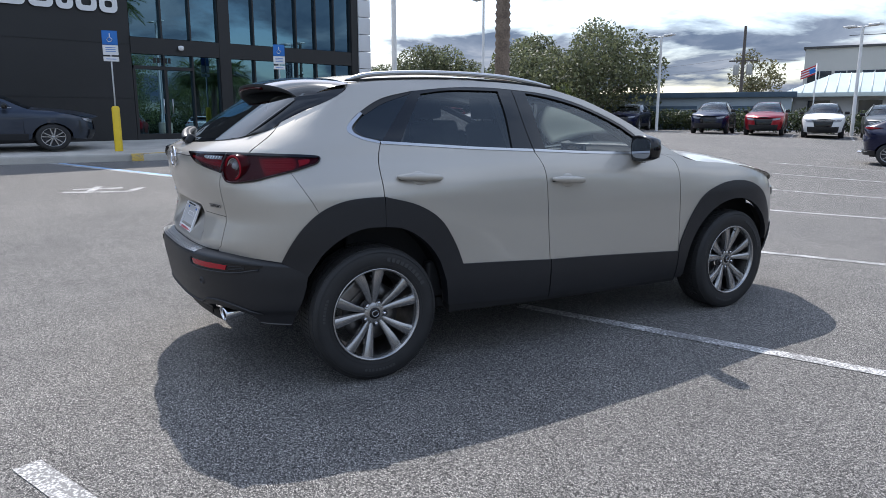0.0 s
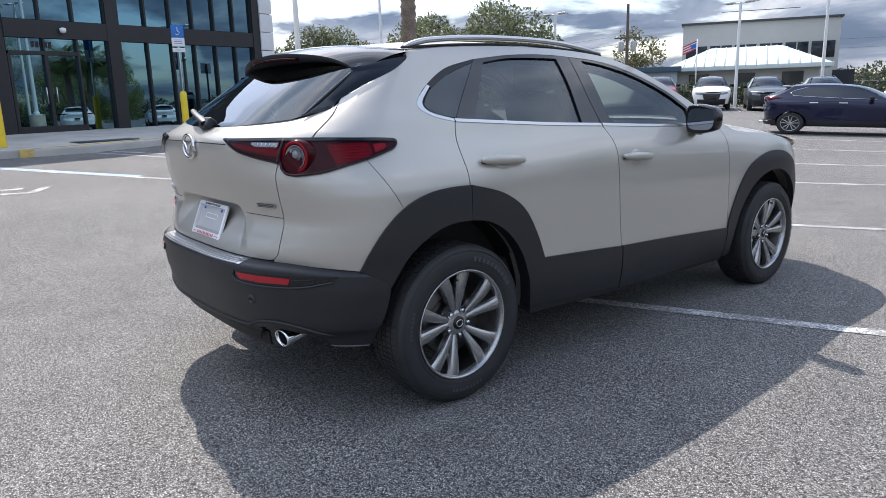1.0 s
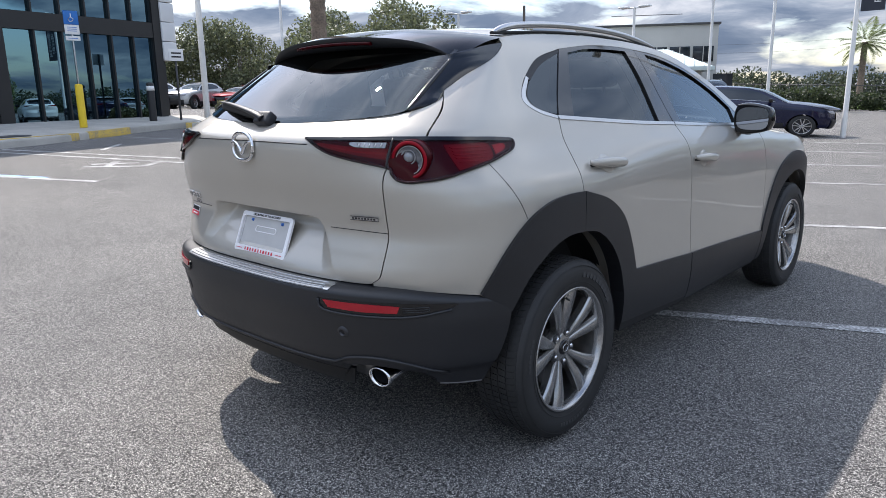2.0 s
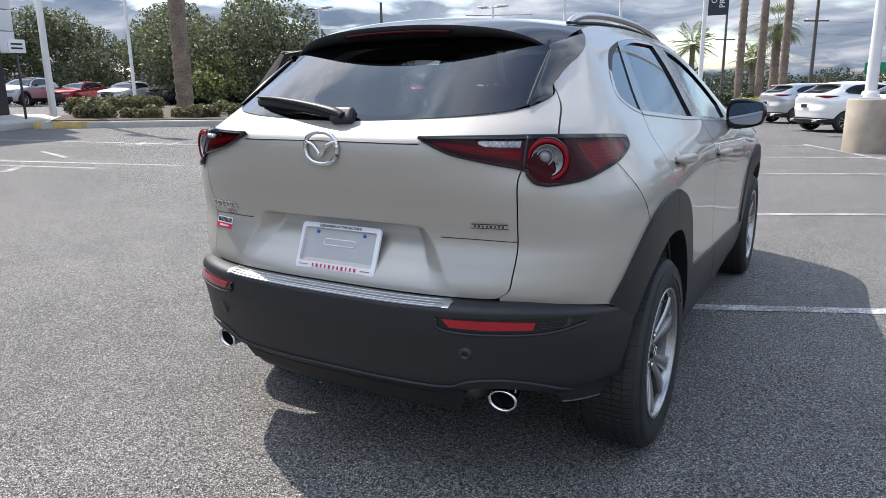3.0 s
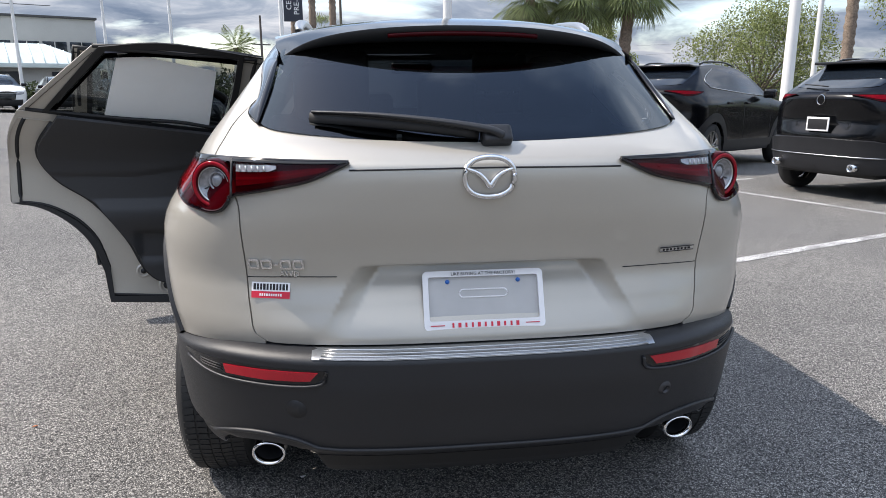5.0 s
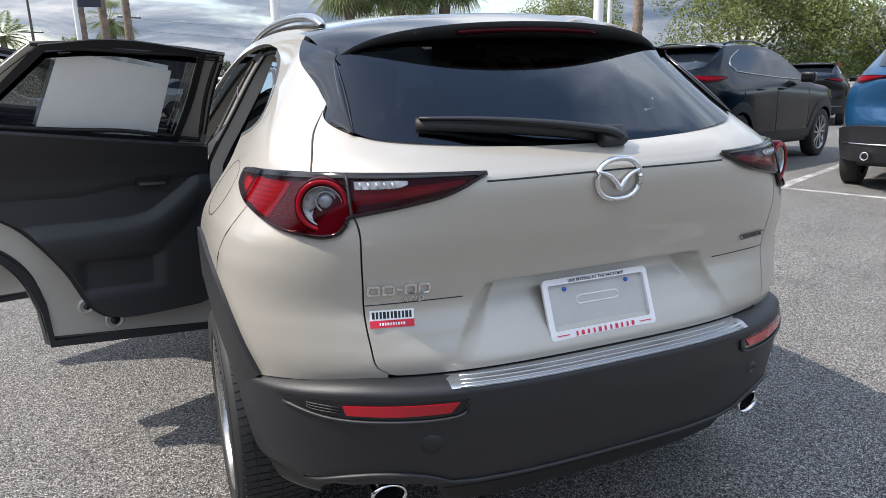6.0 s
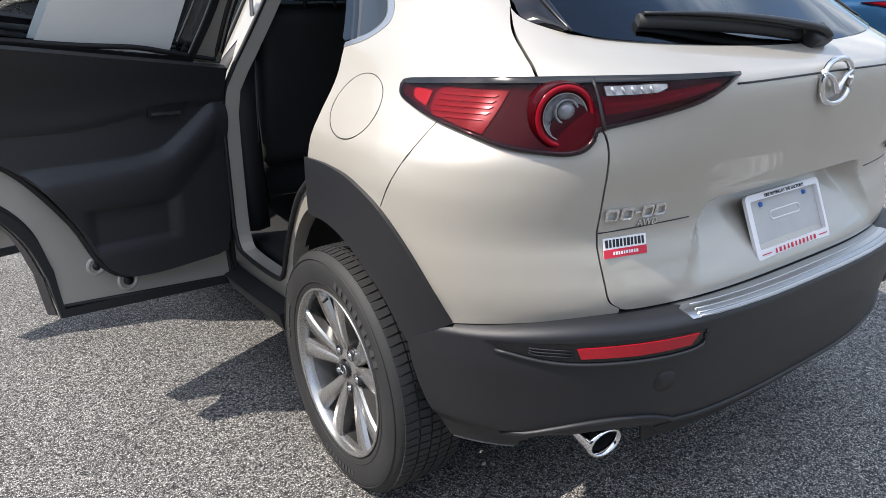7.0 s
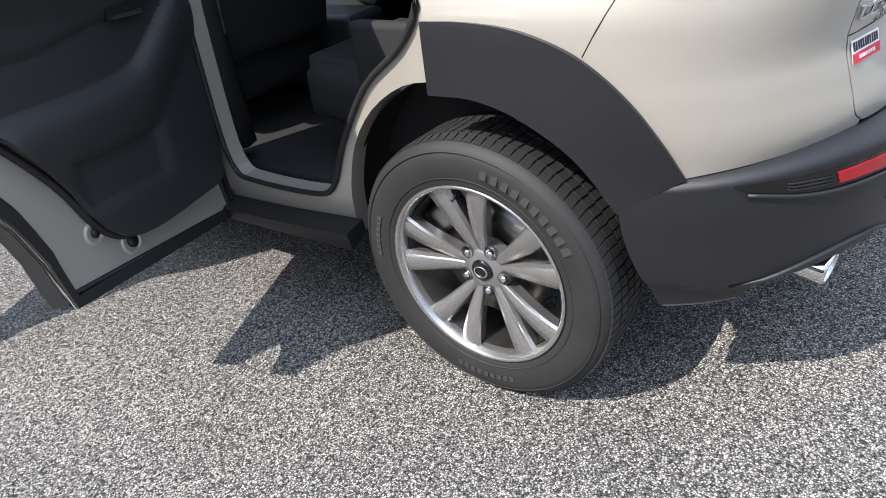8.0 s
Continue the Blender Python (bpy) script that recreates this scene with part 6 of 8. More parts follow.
def make_ground():
    xs = [-3000, -1200, -500, -200, -110] + list(np.linspace(-70, 60, 209)) + [110, 200, 500, 1200, 3000]
    ys = [-3000, -1200, -400, -120] + list(np.linspace(-40, 110, 201)) + [200, 500, 1200, 3000]
    co = [(x, y, lift(x, y)) for y in ys for x in xs]
    w = len(xs)
    faces = [(j * w + i, j * w + i + 1, (j + 1) * w + i + 1, (j + 1) * w + i) for j in range(len(ys) - 1) for i in range(w - 1)]
    ob = part("ground", mesh_of("ground", co, faces), ASPHALT)
    return tagged(ob, "worn grey asphalt lot with pale aggregate", "ground", kind="structure")


make_ground()


def stripe(a, b, width=0.10, mat=None, label="worn white parking line"):
    """A painted line on the ground from a to b."""
    mat = mat or LINE_PAINT
    a, b = Vector((*a, 0)), Vector((*b, 0))
    d = (b - a)
    n = max(2, int(d.length / 0.8))
    s = Vector((-d.y, d.x, 0)).normalized() * width / 2
    co, faces = [], []
    for i in range(n + 1):
        p = a + d * i / n
        for q in (p - s, p + s):
            co.append((q.x, q.y, lift(q.x, q.y) + 0.004))
    for i in range(n):
        faces.append((2 * i, 2 * i + 1, 2 * i + 3, 2 * i + 2))
    ob = part("parking_line", mesh_of("parking_line", co, [f[::-1] for f in faces]), mat)
    return tagged(ob, label, "parking line", "parking lines", "structure")


# bays that run under the car and on to the right
for a, b in (((0.13, 1.43), (6.87, 4.27)), ((-0.74, 4.41), (5.62, 7.42)), ((-2.70, 7.33), (4.05, 10.44)), ((-4.22, 9.82), (2.42, 12.45)), ((-6.00, 12.71), (0.79, 14.86)), ((-7.69, 15.46), (-0.65, 17.4)), ((1.0, -1.52), (2.59, -0.88))):
    stripe(a, b)
stripe((6.27, 2.13), (0.66, 15.14))
stripe((5.44, 3.60), (8.93, 5.22))
# bays by the building
for a, b in (((-12.6, -1.2), (-7.6, 1.75)), ((-13.0, 1.5), (-8.1, 3.9)), ((-12.6, 2.1), (-7.4, 4.9)), ((-13.8, 4.9), (-9.5, 7.4)), ((-10.7, 4.65), (-9.6, 4.40)), ((-12.2, 4.1), (-11.4, 3.4))):
    stripe(a, b)
stripe((-12.4, -0.95), (-8.4, 1.40), 0.12, BLUE_PAINT, "worn pale blue line beside a parking line")
for x, y, turn in ((-8.1, -0.5, 80), (-9.2, 2.8, 62), (-10.6, 6.75, 50)):
    c, s_ = math.cos(radians(turn)), math.sin(radians(turn))
    for u0, v0, u1, v1 in ((-0.55, -0.25, 0.35, -0.35), (0.35, -0.35, 0.55, 0.15), (-0.45, 0.05, 0.25, 0.1), (-0.2, -0.3, -0.1, 0.35)):
        stripe((x + u0 * c - v0 * s_, y + u0 * s_ + v0 * c), (x + u1 * c - v1 * s_, y + u1 * s_ + v1 * c), 0.12, label="worn white painted access symbol")
# stalls of the far row
ROW_HEAD, ROW_STEP, ROW_FRONT = Vector((0.515, -0.857)), Vector((2.3, 1.15)), Vector((-19.9, 28.0))
for i in range(6):
    p = ROW_FRONT + ROW_STEP * (i - 0.5)
    stripe(p + ROW_HEAD * 0.7, p - ROW_HEAD * 4.4)

# ---- parked cars ----
def joined(meshes):
    t = bmesh.new()
    for me in meshes:
        t.from_mesh(me)
        bpy.data.meshes.remove(me)
    for f in t.faces:
        f.smooth = True
    return t


def plain_wheel(car, x, y, side):
    """A parked car's wheel: tyre, rim with five double spokes."""
    m = pose(x, y, 0.335) @ (pose(0, 0, 0) if side > 0 else pose(0, 0, 0, 0, 0, 180))
    tyre = part("tyre", transformed(turned([(0.225, -0.09), (0.30, -0.10), (0.330, -0.085), (0.336, 0), (0.330, 0.085), (0.30, 0.10), (0.235, 0.095)], 28, "x"), m), RUBBER, car)
    t = turned([(0.236, 0.092), (0.226, 0.096), (0.215, 0.04), (0.212, -0.05)], 28, "x")
    for j in range(5):
        for sg in (-1, 1):
            a = radians(72 * j + 90 + sg * 14)
            merge(t, transformed(box_bm((0.022, 0.19, 0.030), (0.074, 0.125, 0), 0.004, seg=1), pose(0, 0, 0, math.degrees(a), 0, 0)))
    turned([(0.0, 0.082), (0.05, 0.080), (0.06, 0.05)], 14, "x", bm=t)
    part("rim", transformed(t, m), MACHINED, car)
    part("wheel_back", transformed(turned([(0.0, 0.01), (0.212, 0.01)], 20, "x"), m), DARK_ALLOY, car)


def parked_car(label, colour, suv, at, heading, scale, group, name="parked_car"):
    """A parked car by its rear axle's place and heading: painted shell with wheel cut-outs, glass, lights, bumpers, mirrors, wheels."""
    car = thing(name, label, "car", group)
    low = [(0.0, 0.30), (0.45, 0.28)]
    arch = lambda yc: yl(*[(yc - 0.40 * math.cos(a), 0.30 + 0.40 * math.sin(a)) for a in np.linspace(0.02, math.pi - 0.02, 11)], n=1)
    loop = low + arch(0.0) + yl((0.48, 0.26), (2.15, 0.25), smooth=False) + arch(WB) + [(1 + WB + 0.55, 0.26), (2 + WB, 0.28), (2 + WB, 0.80)]
    loop += [(s_of_y(y, roof_edge(y)), roof_edge(y)) for y in np.linspace(3.40, 0.0, 36)] + [(0.9, 1.452), (0.5, 1.445), (0.0, 1.44)]
    body = joined([panel_mesh("b", [loop], side=sd, res=0.085, thick=0.0) for sd in (-1, 1)] + [top_mesh("b", -0.06, 1.18, ny=8, nu=8), top_mesh("b", 2.24, 3.42, ny=8, nu=8)])
    shell_ob = part("body", body, PAINT, car)
    shell_ob.material_slots[0].link = "OBJECT"
    shell_ob.material_slots[0].material = colour
    part("windscreen", top_mesh("w", 1.18, 2.24, -0.95, 0.95, ny=8, nu=8), GLASS_CLEAR, car)
    part("dark_cabin", box_bm((1.1, 1.9, 0.62), (0, 1.0, 0.98), 0.15), CABIN, car)
    hatch = dom(("s", 0.0, 1.18), ("x", 0.38, 1.19), ("x", 0.545, 1.21)) + dom(("y", -0.30, 1.30), ("y", -0.10, 1.39), n=2) + [(0.0, 1.43)]
    part("rear_window", joined([panel_mesh("r", [hatch], side=sd, out=0.006, res=0.08, thick=0.0) for sd in (-1, 1)]), WINDOW_FAR, car)
    part("rear_wiper", tube([(0.0, -0.655, 1.200), (-0.16, -0.640, 1.215), (-0.36, -0.595, 1.225)], 0.012, 6, flat=0.6), TRIM_BLACK, car)
    part("roof_spoiler", box_bm((1.04, 0.24, 0.03), (0, -0.16, 1.458), 0.012, (-4, 0, 0)), BLACK_GLOSS if suv else colour, car)
    part("rear_bumper", joined([panel_mesh("r", [[(0.0, 0.27), (0.70, 0.30), (0.70, 0.60 if suv else 0.42), (0.45, 0.64 if suv else 0.44), (0.0, 0.65 if suv else 0.45)]], side=sd, out=0.05, res=0.1, thick=0.04) for sd in (-1, 1)]), CLAD, car)
    for sd in (-1, 1):
        part("tailpipe", turned([(0.030, 0.10), (0.034, 0.0), (0.040, 0.0), (0.040, 0.10)], 14, "y", m=pose(sd * 0.52, -0.80, 0.36)), CHROME, car)
    part("bumper_accent", tube(along(shell, [(s, 0.47 if suv else 0.40) for s in np.linspace(-0.55, 0.55, 15)], 0.056), 0.006, 6), SATIN, car)
    part("front_bumper", joined([panel_mesh("r", [[(1 + WB + 0.55, 0.27), (2 + WB, 0.27), (2 + WB, 0.50), (1 + WB + 0.55, 0.52)]], side=sd, out=0.03, res=0.12, thick=0.03) for sd in (-1, 1)]), CLAD, car)
    part("grille", joined([panel_mesh("r", [[(1 + WB + 0.76, 0.52), (2 + WB, 0.48), (2 + WB, 0.77), (1 + WB + 0.72, 0.76)]], side=sd, out=0.02, res=0.12, thick=0.02) for sd in (-1, 1)]), BLACK_GLOSS, car)
    plate = part("plate", box_bm((0.30, 0.012, 0.15), (0, -0.755, 0.80), 0.004), WHITE_PLASTIC, car)
    part("plate_insert", box_bm((0.26, 0.012, 0.11), (0, -0.759, 0.80), 0.003), INK_BLACK, plate)
    t = turned([(0.052, -0.004), (0.058, 0.003), (0.052, 0.006)], 20, "y", m=pose(0, -0.755, 1.06))
    part("emblem", t, CHROME, car)
    for sd in (-1, 1):
        win = yl((0.02, 1.20), (0.10, 1.172), (1.02, 1.115), (1.95, 1.072), n=3) + yl((1.84, 1.19), (1.50, 1.36), (1.26, 1.42), (0.82, 1.45), (0.36, 1.42), (0.05, 1.31), (-0.04, 1.24), n=3)
        part("side_window", panel_mesh("w", [win], side=sd, out=0.004, res=0.09, thick=0.0), WINDOW_FAR, car)
        surround = yl((0.36, 1.432), (0.04, 1.325), (-0.055, 1.24), (0.02, 1.19), (0.10, 1.165), (1.02, 1.106), (1.95, 1.064), n=4)
        part("window_surround", tube(along(shell, surround, 0.004, sd), 0.008, 6), SATIN, car)
        lamp = dom(("x", 0.36, 1.118), ("x", 0.60, 1.125), ("y", -0.40, 1.118), ("y", -0.24, 1.108), ("y", -0.40, 1.072), ("x", 0.68, 1.050), ("x", 0.56, 1.078), n=3)
        light = part("tail_light", panel_mesh("l", [lamp], side=sd, out=0.008, res=0.06, thick=0.02), DARK_RED, car)
        glow = dom(("x", 0.44, 1.112), ("x", 0.60, 1.116), ("y", -0.42, 1.110), ("y", -0.32, 1.102), ("y", -0.42, 1.084), ("x", 0.66, 1.072), ("x", 0.56, 1.090), n=3)
        part("lamp_lens", panel_mesh("l", [glow], side=sd, out=0.012, res=0.05, thick=0.004), RED_LENS, light)
        part("round_lamp", transformed(turned([(0.0, 0.004), (0.022, 0.0), (0.036, 0.004), (0.040, 0.02)], 18, "y"), pose(sd * 0.655, -0.575, 1.086, 0, 0, sd * 30)), CLEAR_LENS, light)
        hl = [(1 + WB + 0.45, 0.82), (1 + WB + 0.62, 0.81), (1 + WB + 0.76, 0.77), (1 + WB + 0.72, 0.71), (1 + WB + 0.5, 0.74)]
        part("headlight", panel_mesh("l", [spline(hl + hl[:1], 3)], side=sd, out=0.01, res=0.06, thick=0.02), CLEAR_LENS, car)
        if suv:
            for yc in (0.0, WB):
                ring = yl(*[(yc - 0.50 * math.cos(a), 0.30 + 0.52 * math.sin(a)) for a in np.linspace(0.02, math.pi - 0.02, 15)], n=1) + yl(*[(yc + 0.40 * math.cos(a), 0.30 + 0.40 * math.sin(a)) for a in np.linspace(0.02, math.pi - 0.02, 13)], n=1)
                part("wheel_arch_trim", panel_mesh("c", [ring], side=sd, out=0.008, res=0.08, thick=0.02), CLAD, car)
            rail = spline([(sd * x, y, z) for x, y, z in ((0.49, 0.1, 1.49), (0.49, 0.3, 1.53), (0.495, 0.9, 1.54), (0.505, 1.25, 1.49))], 3)
            part("roof_rail", tube(rail, 0.014, 6), BLACK_GLOSS, car)
        sill = yl((0.40, 0.44), (2.2, 0.42), smooth=False) + yl((2.2, 0.25), (0.42, 0.26), smooth=False)
        part("sill_trim", panel_mesh("c", [sill], side=sd, out=0.008, res=0.12, thick=0.02), CLAD, car)
        part("mirror", box_bm((0.20, 0.10, 0.13), (sd * 0.94, 1.82, 1.10), 0.04, seg=3), BLACK_GLOSS, car)
        for y in (0.52, 1.20):
            part("door_handle", box_bm((0.03, 0.20, 0.025), (sd * 0.868, y, 0.96), 0.01), shell_ob.material_slots[0].material, car)
        for y in (0.045, 1.06, 2.13):
            line = yl((y, 0.44), (y, 0.75), (y - 0.01, 1.09), n=2)
            part("door_gap", tube(along(shell, line, 0.0, sd), 0.004, 4), INK_BLACK, car)
        for y in (0.0, WB):
            plain_wheel(car, sd * 0.77, y, sd)
    part("under_tray", box_bm((1.3, 3.6, 0.12), (0, 1.3, 0.30), 0.03), TRIM_BLACK, car)
    car.scale = scale
    place_car(car, at, heading)
    return car


def place_car(car, at, heading, scale=None):
    a = math.degrees(math.atan2(-heading[0], heading[1]))
    s = Matrix.Diagonal((*(scale or car.scale), 1))
    x, y = at
    fx, fy = x + 2.6 * heading[0], y + 2.6 * heading[1]
    tilt = math.degrees(math.atan2(lift(fx, fy) - lift(x, y), 2.6))
    m = pose(x, y, lift(x, y) + (at_kerb(x, y)), 0, 0, a) @ pose(0, 0, 0, tilt, 0, 0)
    car.matrix_basis = m @ s
    return m


def at_kerb(x, y):
    return KERB if (x < -13.0 and y < 3.0) else 0.0


KERB = 0.15
PAINTS = {
    "navy": paint_material("navy_paint", (0.005, 0.007, 0.032), 0.1, 0.2, 0.25, 0.35),
    "slate": paint_material("slate_blue_paint", (0.035, 0.045, 0.065), 0.1, 0.4, 0.3),
    "red": paint_material("red_paint", (0.28, 0.008, 0.018), 0.1, 0.45, 0.28),
    "white": paint_material("white_paint", (0.74, 0.74, 0.73), 0.02, 0.0, 0.35),
    "black": paint_material("black_paint", (0.002, 0.0023, 0.0032), 0.1, 0.0, 0.20, 0.12),
    "grey": paint_material("grey_paint", (0.06, 0.065, 0.07), 0.1, 0.4, 0.3),
    "silver": paint_material("silver_paint", (0.50, 0.51, 0.52), 0.1, 0.6, 0.3),
    "blue": paint_material("blue_paint", (0.006, 0.055, 0.135), 0.1, 0.3, 0.40),
}
PRESSING[0] = 0.25
SUV, HATCH = (1.03, 1.03, 1.06), (1.0, 1.0, 0.915)
row = (0.81, 0.59)
first_suv = parked_car("black crossover parked in a marked bay, rear outward", PAINTS["black"], True, (4.89, 9.03), row, (1.03, 1.03, 1.15), "cars beside the bays")
first_hatch = parked_car("white hatchback parked beyond a lamp post base", PAINTS["white"], False, (2.56, 16.28), row, HATCH, "cars beside the bays")


def another(src, label, paint, at, heading, group, scale=None):
    car = copy_thing(src, Matrix.Identity(4))
    if scale:
        car.scale = scale
    place_car(car, at, heading, scale or tuple(src.scale))
    tagged(car, label, "car", group)
    for ob in car.children:
        if ob.name.startswith("body"):
            ob.material_slots[0].link = "OBJECT"
            ob.material_slots[0].material = paint
    return car


bays, far, front = "cars beside the bays", "cars in the far row", "cars behind the planter"
another(first_suv, "red crossover parked in a marked bay, rear outward", PAINTS["red"], (3.76, 12.25), row, bays, (1.0, 1.0, 1.06))
another(first_hatch, "white hatchback parked with its rear outward", PAINTS["white"], (0.95, 20.80), row, bays)
another(first_hatch, "silver-white hatchback at the end of the row", PAINTS["silver"], (-0.55, 25.99), row, bays)
another(first_suv, "gloss black crossover with chrome window line", PAINTS["black"], (6.03, 5.84), (0.95, 0.31), bays, (1.0, 1.02, 1.12))
another(first_suv, "bright blue crossover with a dealer plate", PAINTS["blue"], (7.02, 2.90), (0.91, 0.41), bays, (1.0, 1.02, 1.12))
another(first_suv, "black crossover parked further along the lot", PAINTS["black"], (15.44, 11.6), row, bays, SUV)
another(first_hatch, "dark blue saloon parked side-on in the lot", PAINTS["navy"], (-6.1, 18.5), (0.94, 0.35), bays, (1.0, 1.02, 0.88))
another(first_hatch, "slate blue saloon parked before the showroom", PAINTS["slate"], (-14.15, -3.75), (-0.05, 1.0), bays, (1.0, 1.02, 0.85))
for i, (colour, label) in enumerate((("navy", "dark blue crossover facing the lot"), ("red", "red crossover facing the lot"), ("white", "white crossover facing the lot"), ("grey", "dark grey crossover facing the lot"), ("slate", "slate crossover facing the lot"))):
    another(first_suv, label, PAINTS[colour], ROW_FRONT - ROW_HEAD * 3.65 + ROW_STEP * i, ROW_HEAD, far, SUV)
another(first_suv, "dark blue crossover parked under the trees", PAINTS["navy"], (-28.7, 32.0), ROW_HEAD, far, SUV)
for i, (src, colour, label, x, y) in enumerate(((first_suv, "white", "white crossover behind the planter", -41.4, 19.9), (first_suv, "silver", "silver crossover behind the planter", -39.9, 22.2), (first_hatch, "red", "red hatchback behind the planter", -38.5, 24.4), (first_hatch, "white", "white hatchback behind the planter", -37.1, 26.6), (first_suv, "grey", "dark grey crossover behind the planter", -35.7, 28.9))):
    another(src, label, PAINTS[colour], (x, y), (0.42, -0.91), front, SUV if src is first_suv else HATCH)


# ---- showroom ----
FACE, FDIR, SINK = Vector((-16.74, 1.37)), Vector((-0.20, 0.98)).normalized(), 0.32
FROT = math.degrees(math.atan2(FDIR.y, FDIR.x))


def on_face(u, z, d=0.0):
    """A place on the showroom front: u along it, d metres out of it."""
    n = Vector((FDIR.y, -FDIR.x))
    p = FACE + FDIR * u + n * d
    return (p.x, p.y, z - SINK)


def face_box(u0, u1, z0, z1, d0, d1, bevel=0.0):
    x, y, z = on_face((u0 + u1) / 2, (z0 + z1) / 2, (d0 + d1) / 2)
    return box_bm((u1 - u0, abs(d1 - d0), z1 - z0), (x, y, z), bevel, (0, 0, FROT))


def showroom():
    b = thing("car_showroom", "black-clad glass-fronted car showroom, two storeys high", "building")
    part("solid_wall", face_box(-14, -0.32, 0.5, 8.0, -8, 0), FACADE_BLACK, b)
    for z in (2.1, 3.5, 4.9, 6.3):
        part("panel_joint", face_box(-14, -0.33, z, z + 0.02, 0.0, 0.012), TRIM_BLACK, b)
    part("upper_wall", face_box(-0.32, 6.8, 6.6, 8.0, -8, 0), FACADE_BLACK, b)
    part("floor_band", face_box(-0.32, 6.8, 3.28, 3.70, -0.5, 0.03), FACADE_BLACK, b)
    part("plinth", face_box(-0.32, 6.8, 0.5, 0.98, -0.5, 0.02), FACADE_BLACK, b)
    part("end_column", face_box(6.72, 6.98, 0.5, 8.0, -0.6, 0.05), FACADE_BLACK, b)
    part("column", face_box(2.14, 2.48, 0.5, 8.0, -0.5, 0.04), FACADE_BLACK, b)
    part("back_wall", face_box(-0.32, 6.9, 0.5, 8.0, -8.2, -8), FACADE_BLACK, b)
    part("far_wall", face_box(6.7, 6.9, 0.5, 8.0, -8.0, -0.6), FACADE_BLACK, b)
    part("floor_slab", face_box(-0.3, 6.8, 0.75, 0.92, -8, -0.05), CONCRETE, b)
    part("upper_slab", face_box(-0.3, 6.8, 3.35, 3.62, -8, -0.5), FACADE_WHITE, b)
    lower = ((-0.28, 0.52), (0.56, 1.32), (1.38, 2.12), (2.50, 3.22), (3.26, 3.96), (4.0, 4.66), (4.70, 5.36), (5.40, 6.04), (6.08, 6.70))
    for u0, u1 in lower:
        top = 3.27 if u0 > 1.33 else 2.88
        w = part("window", face_box(u0, u1, 1.0, top, -0.10, -0.085), FACADE_GLASS, b)
        part("mullion", face_box(u1 + 0.0, u1 + 0.045, 0.98, 3.28, -0.14, 0.012), FACADE_BLACK, w)
        if u0 < 1.33:
            part("transom_pane", face_box(u0, u1, 2.97, 3.27, -0.10, -0.085), FACADE_GLASS, w)
            part("door_header", face_box(u0, u1 + 0.05, 2.88, 2.97, -0.14, 0.015), FACADE_BLACK, w)
            part("door_stile", face_box(u0 - 0.03, u0 + 0.04, 0.98, 2.9, -0.13, 0.01), FACADE_BLACK, w)
            part("door_rail", face_box(u0, u1, 0.98, 1.16, -0.13, 0.01), FACADE_BLACK, w)
            part("pull_bar", transformed(tube([(0, 0, 1.7), (0, 0, 2.1)], 0.015, 6), Matrix.Translation(Vector(on_face(u1 - 0.08 if u0 < 0 else u0 + 0.12, 0, 0.06)))), SATIN, w)
    for u0, u1 in ((-0.28, 0.50), (0.55, 1.30), (1.35, 2.12), (2.50, 3.22), (3.26, 3.96), (4.0, 4.66), (4.70, 5.36), (5.40, 6.04), (6.08, 6.70)):
        w = part("window", face_box(u0, u1, 3.72, 6.6, -0.10, -0.085), FACADE_GLASS, b)
        part("mullion", face_box(u1, u1 + 0.045, 3.70, 6.6, -0.14, 0.012), FACADE_BLACK, w)
    for i in range(5):
        part("house_number_bar", face_box(0.28 + i * 0.10, 0.35 + i * 0.10, 3.06, 3.20, -0.08, -0.07), INK_BLACK, b)
    x = -3.4
    for w, h, z in ((0.75, 0.42, 4.46), (0.60, 0.42, 4.46), (0.45, 0.42, 4.46), (0.55, 0.60, 4.55), (0.50, 0.42, 4.46)):
        t = transformed(plate_frame(rounded(w / 2 - 0.03, h / 2, 0.14), rounded(w / 2 - 0.16, h / 2 - 0.13, 0.05), 0.06, pose(0, 0, 0)), pose(*on_face(x + w / 2, z, 0.06), 0, 0, FROT))
        part("sign_letter_shape", t, SIGN_WHITE, b)
        x += w
    # white panelled box over a recessed entrance beside the glass
    for i in range(7):
        part("white_panel", face_box(6.98, 7.45, 2.66 + i * 0.55, 3.19 + i * 0.55, -3.0, 0.10, 0.01), FACADE_WHITE, b)
    part("recess_wall", face_box(6.98, 7.35, 0.5, 2.66, -3.0, -0.35), FACADE_BLACK, b)
    part("camera_dome", transformed(turned([(0.0, -0.08), (0.07, -0.05), (0.08, 0.04), (0.03, 0.06)], 12), pose(*on_face(1.0, 3.48, 0.10))), SIGN_WHITE, b)
    # showroom contents that show through the glass
    part("reception_desk", face_box(1.2, 3.2, 0.92, 1.9, -4.2, -3.6), FACADE_WHITE, b)
    part("inner_partition", face_box(-0.2, 6.7, 0.92, 3.3, -6.2, -6.0), GREY_STUCCO, b)


showroom()


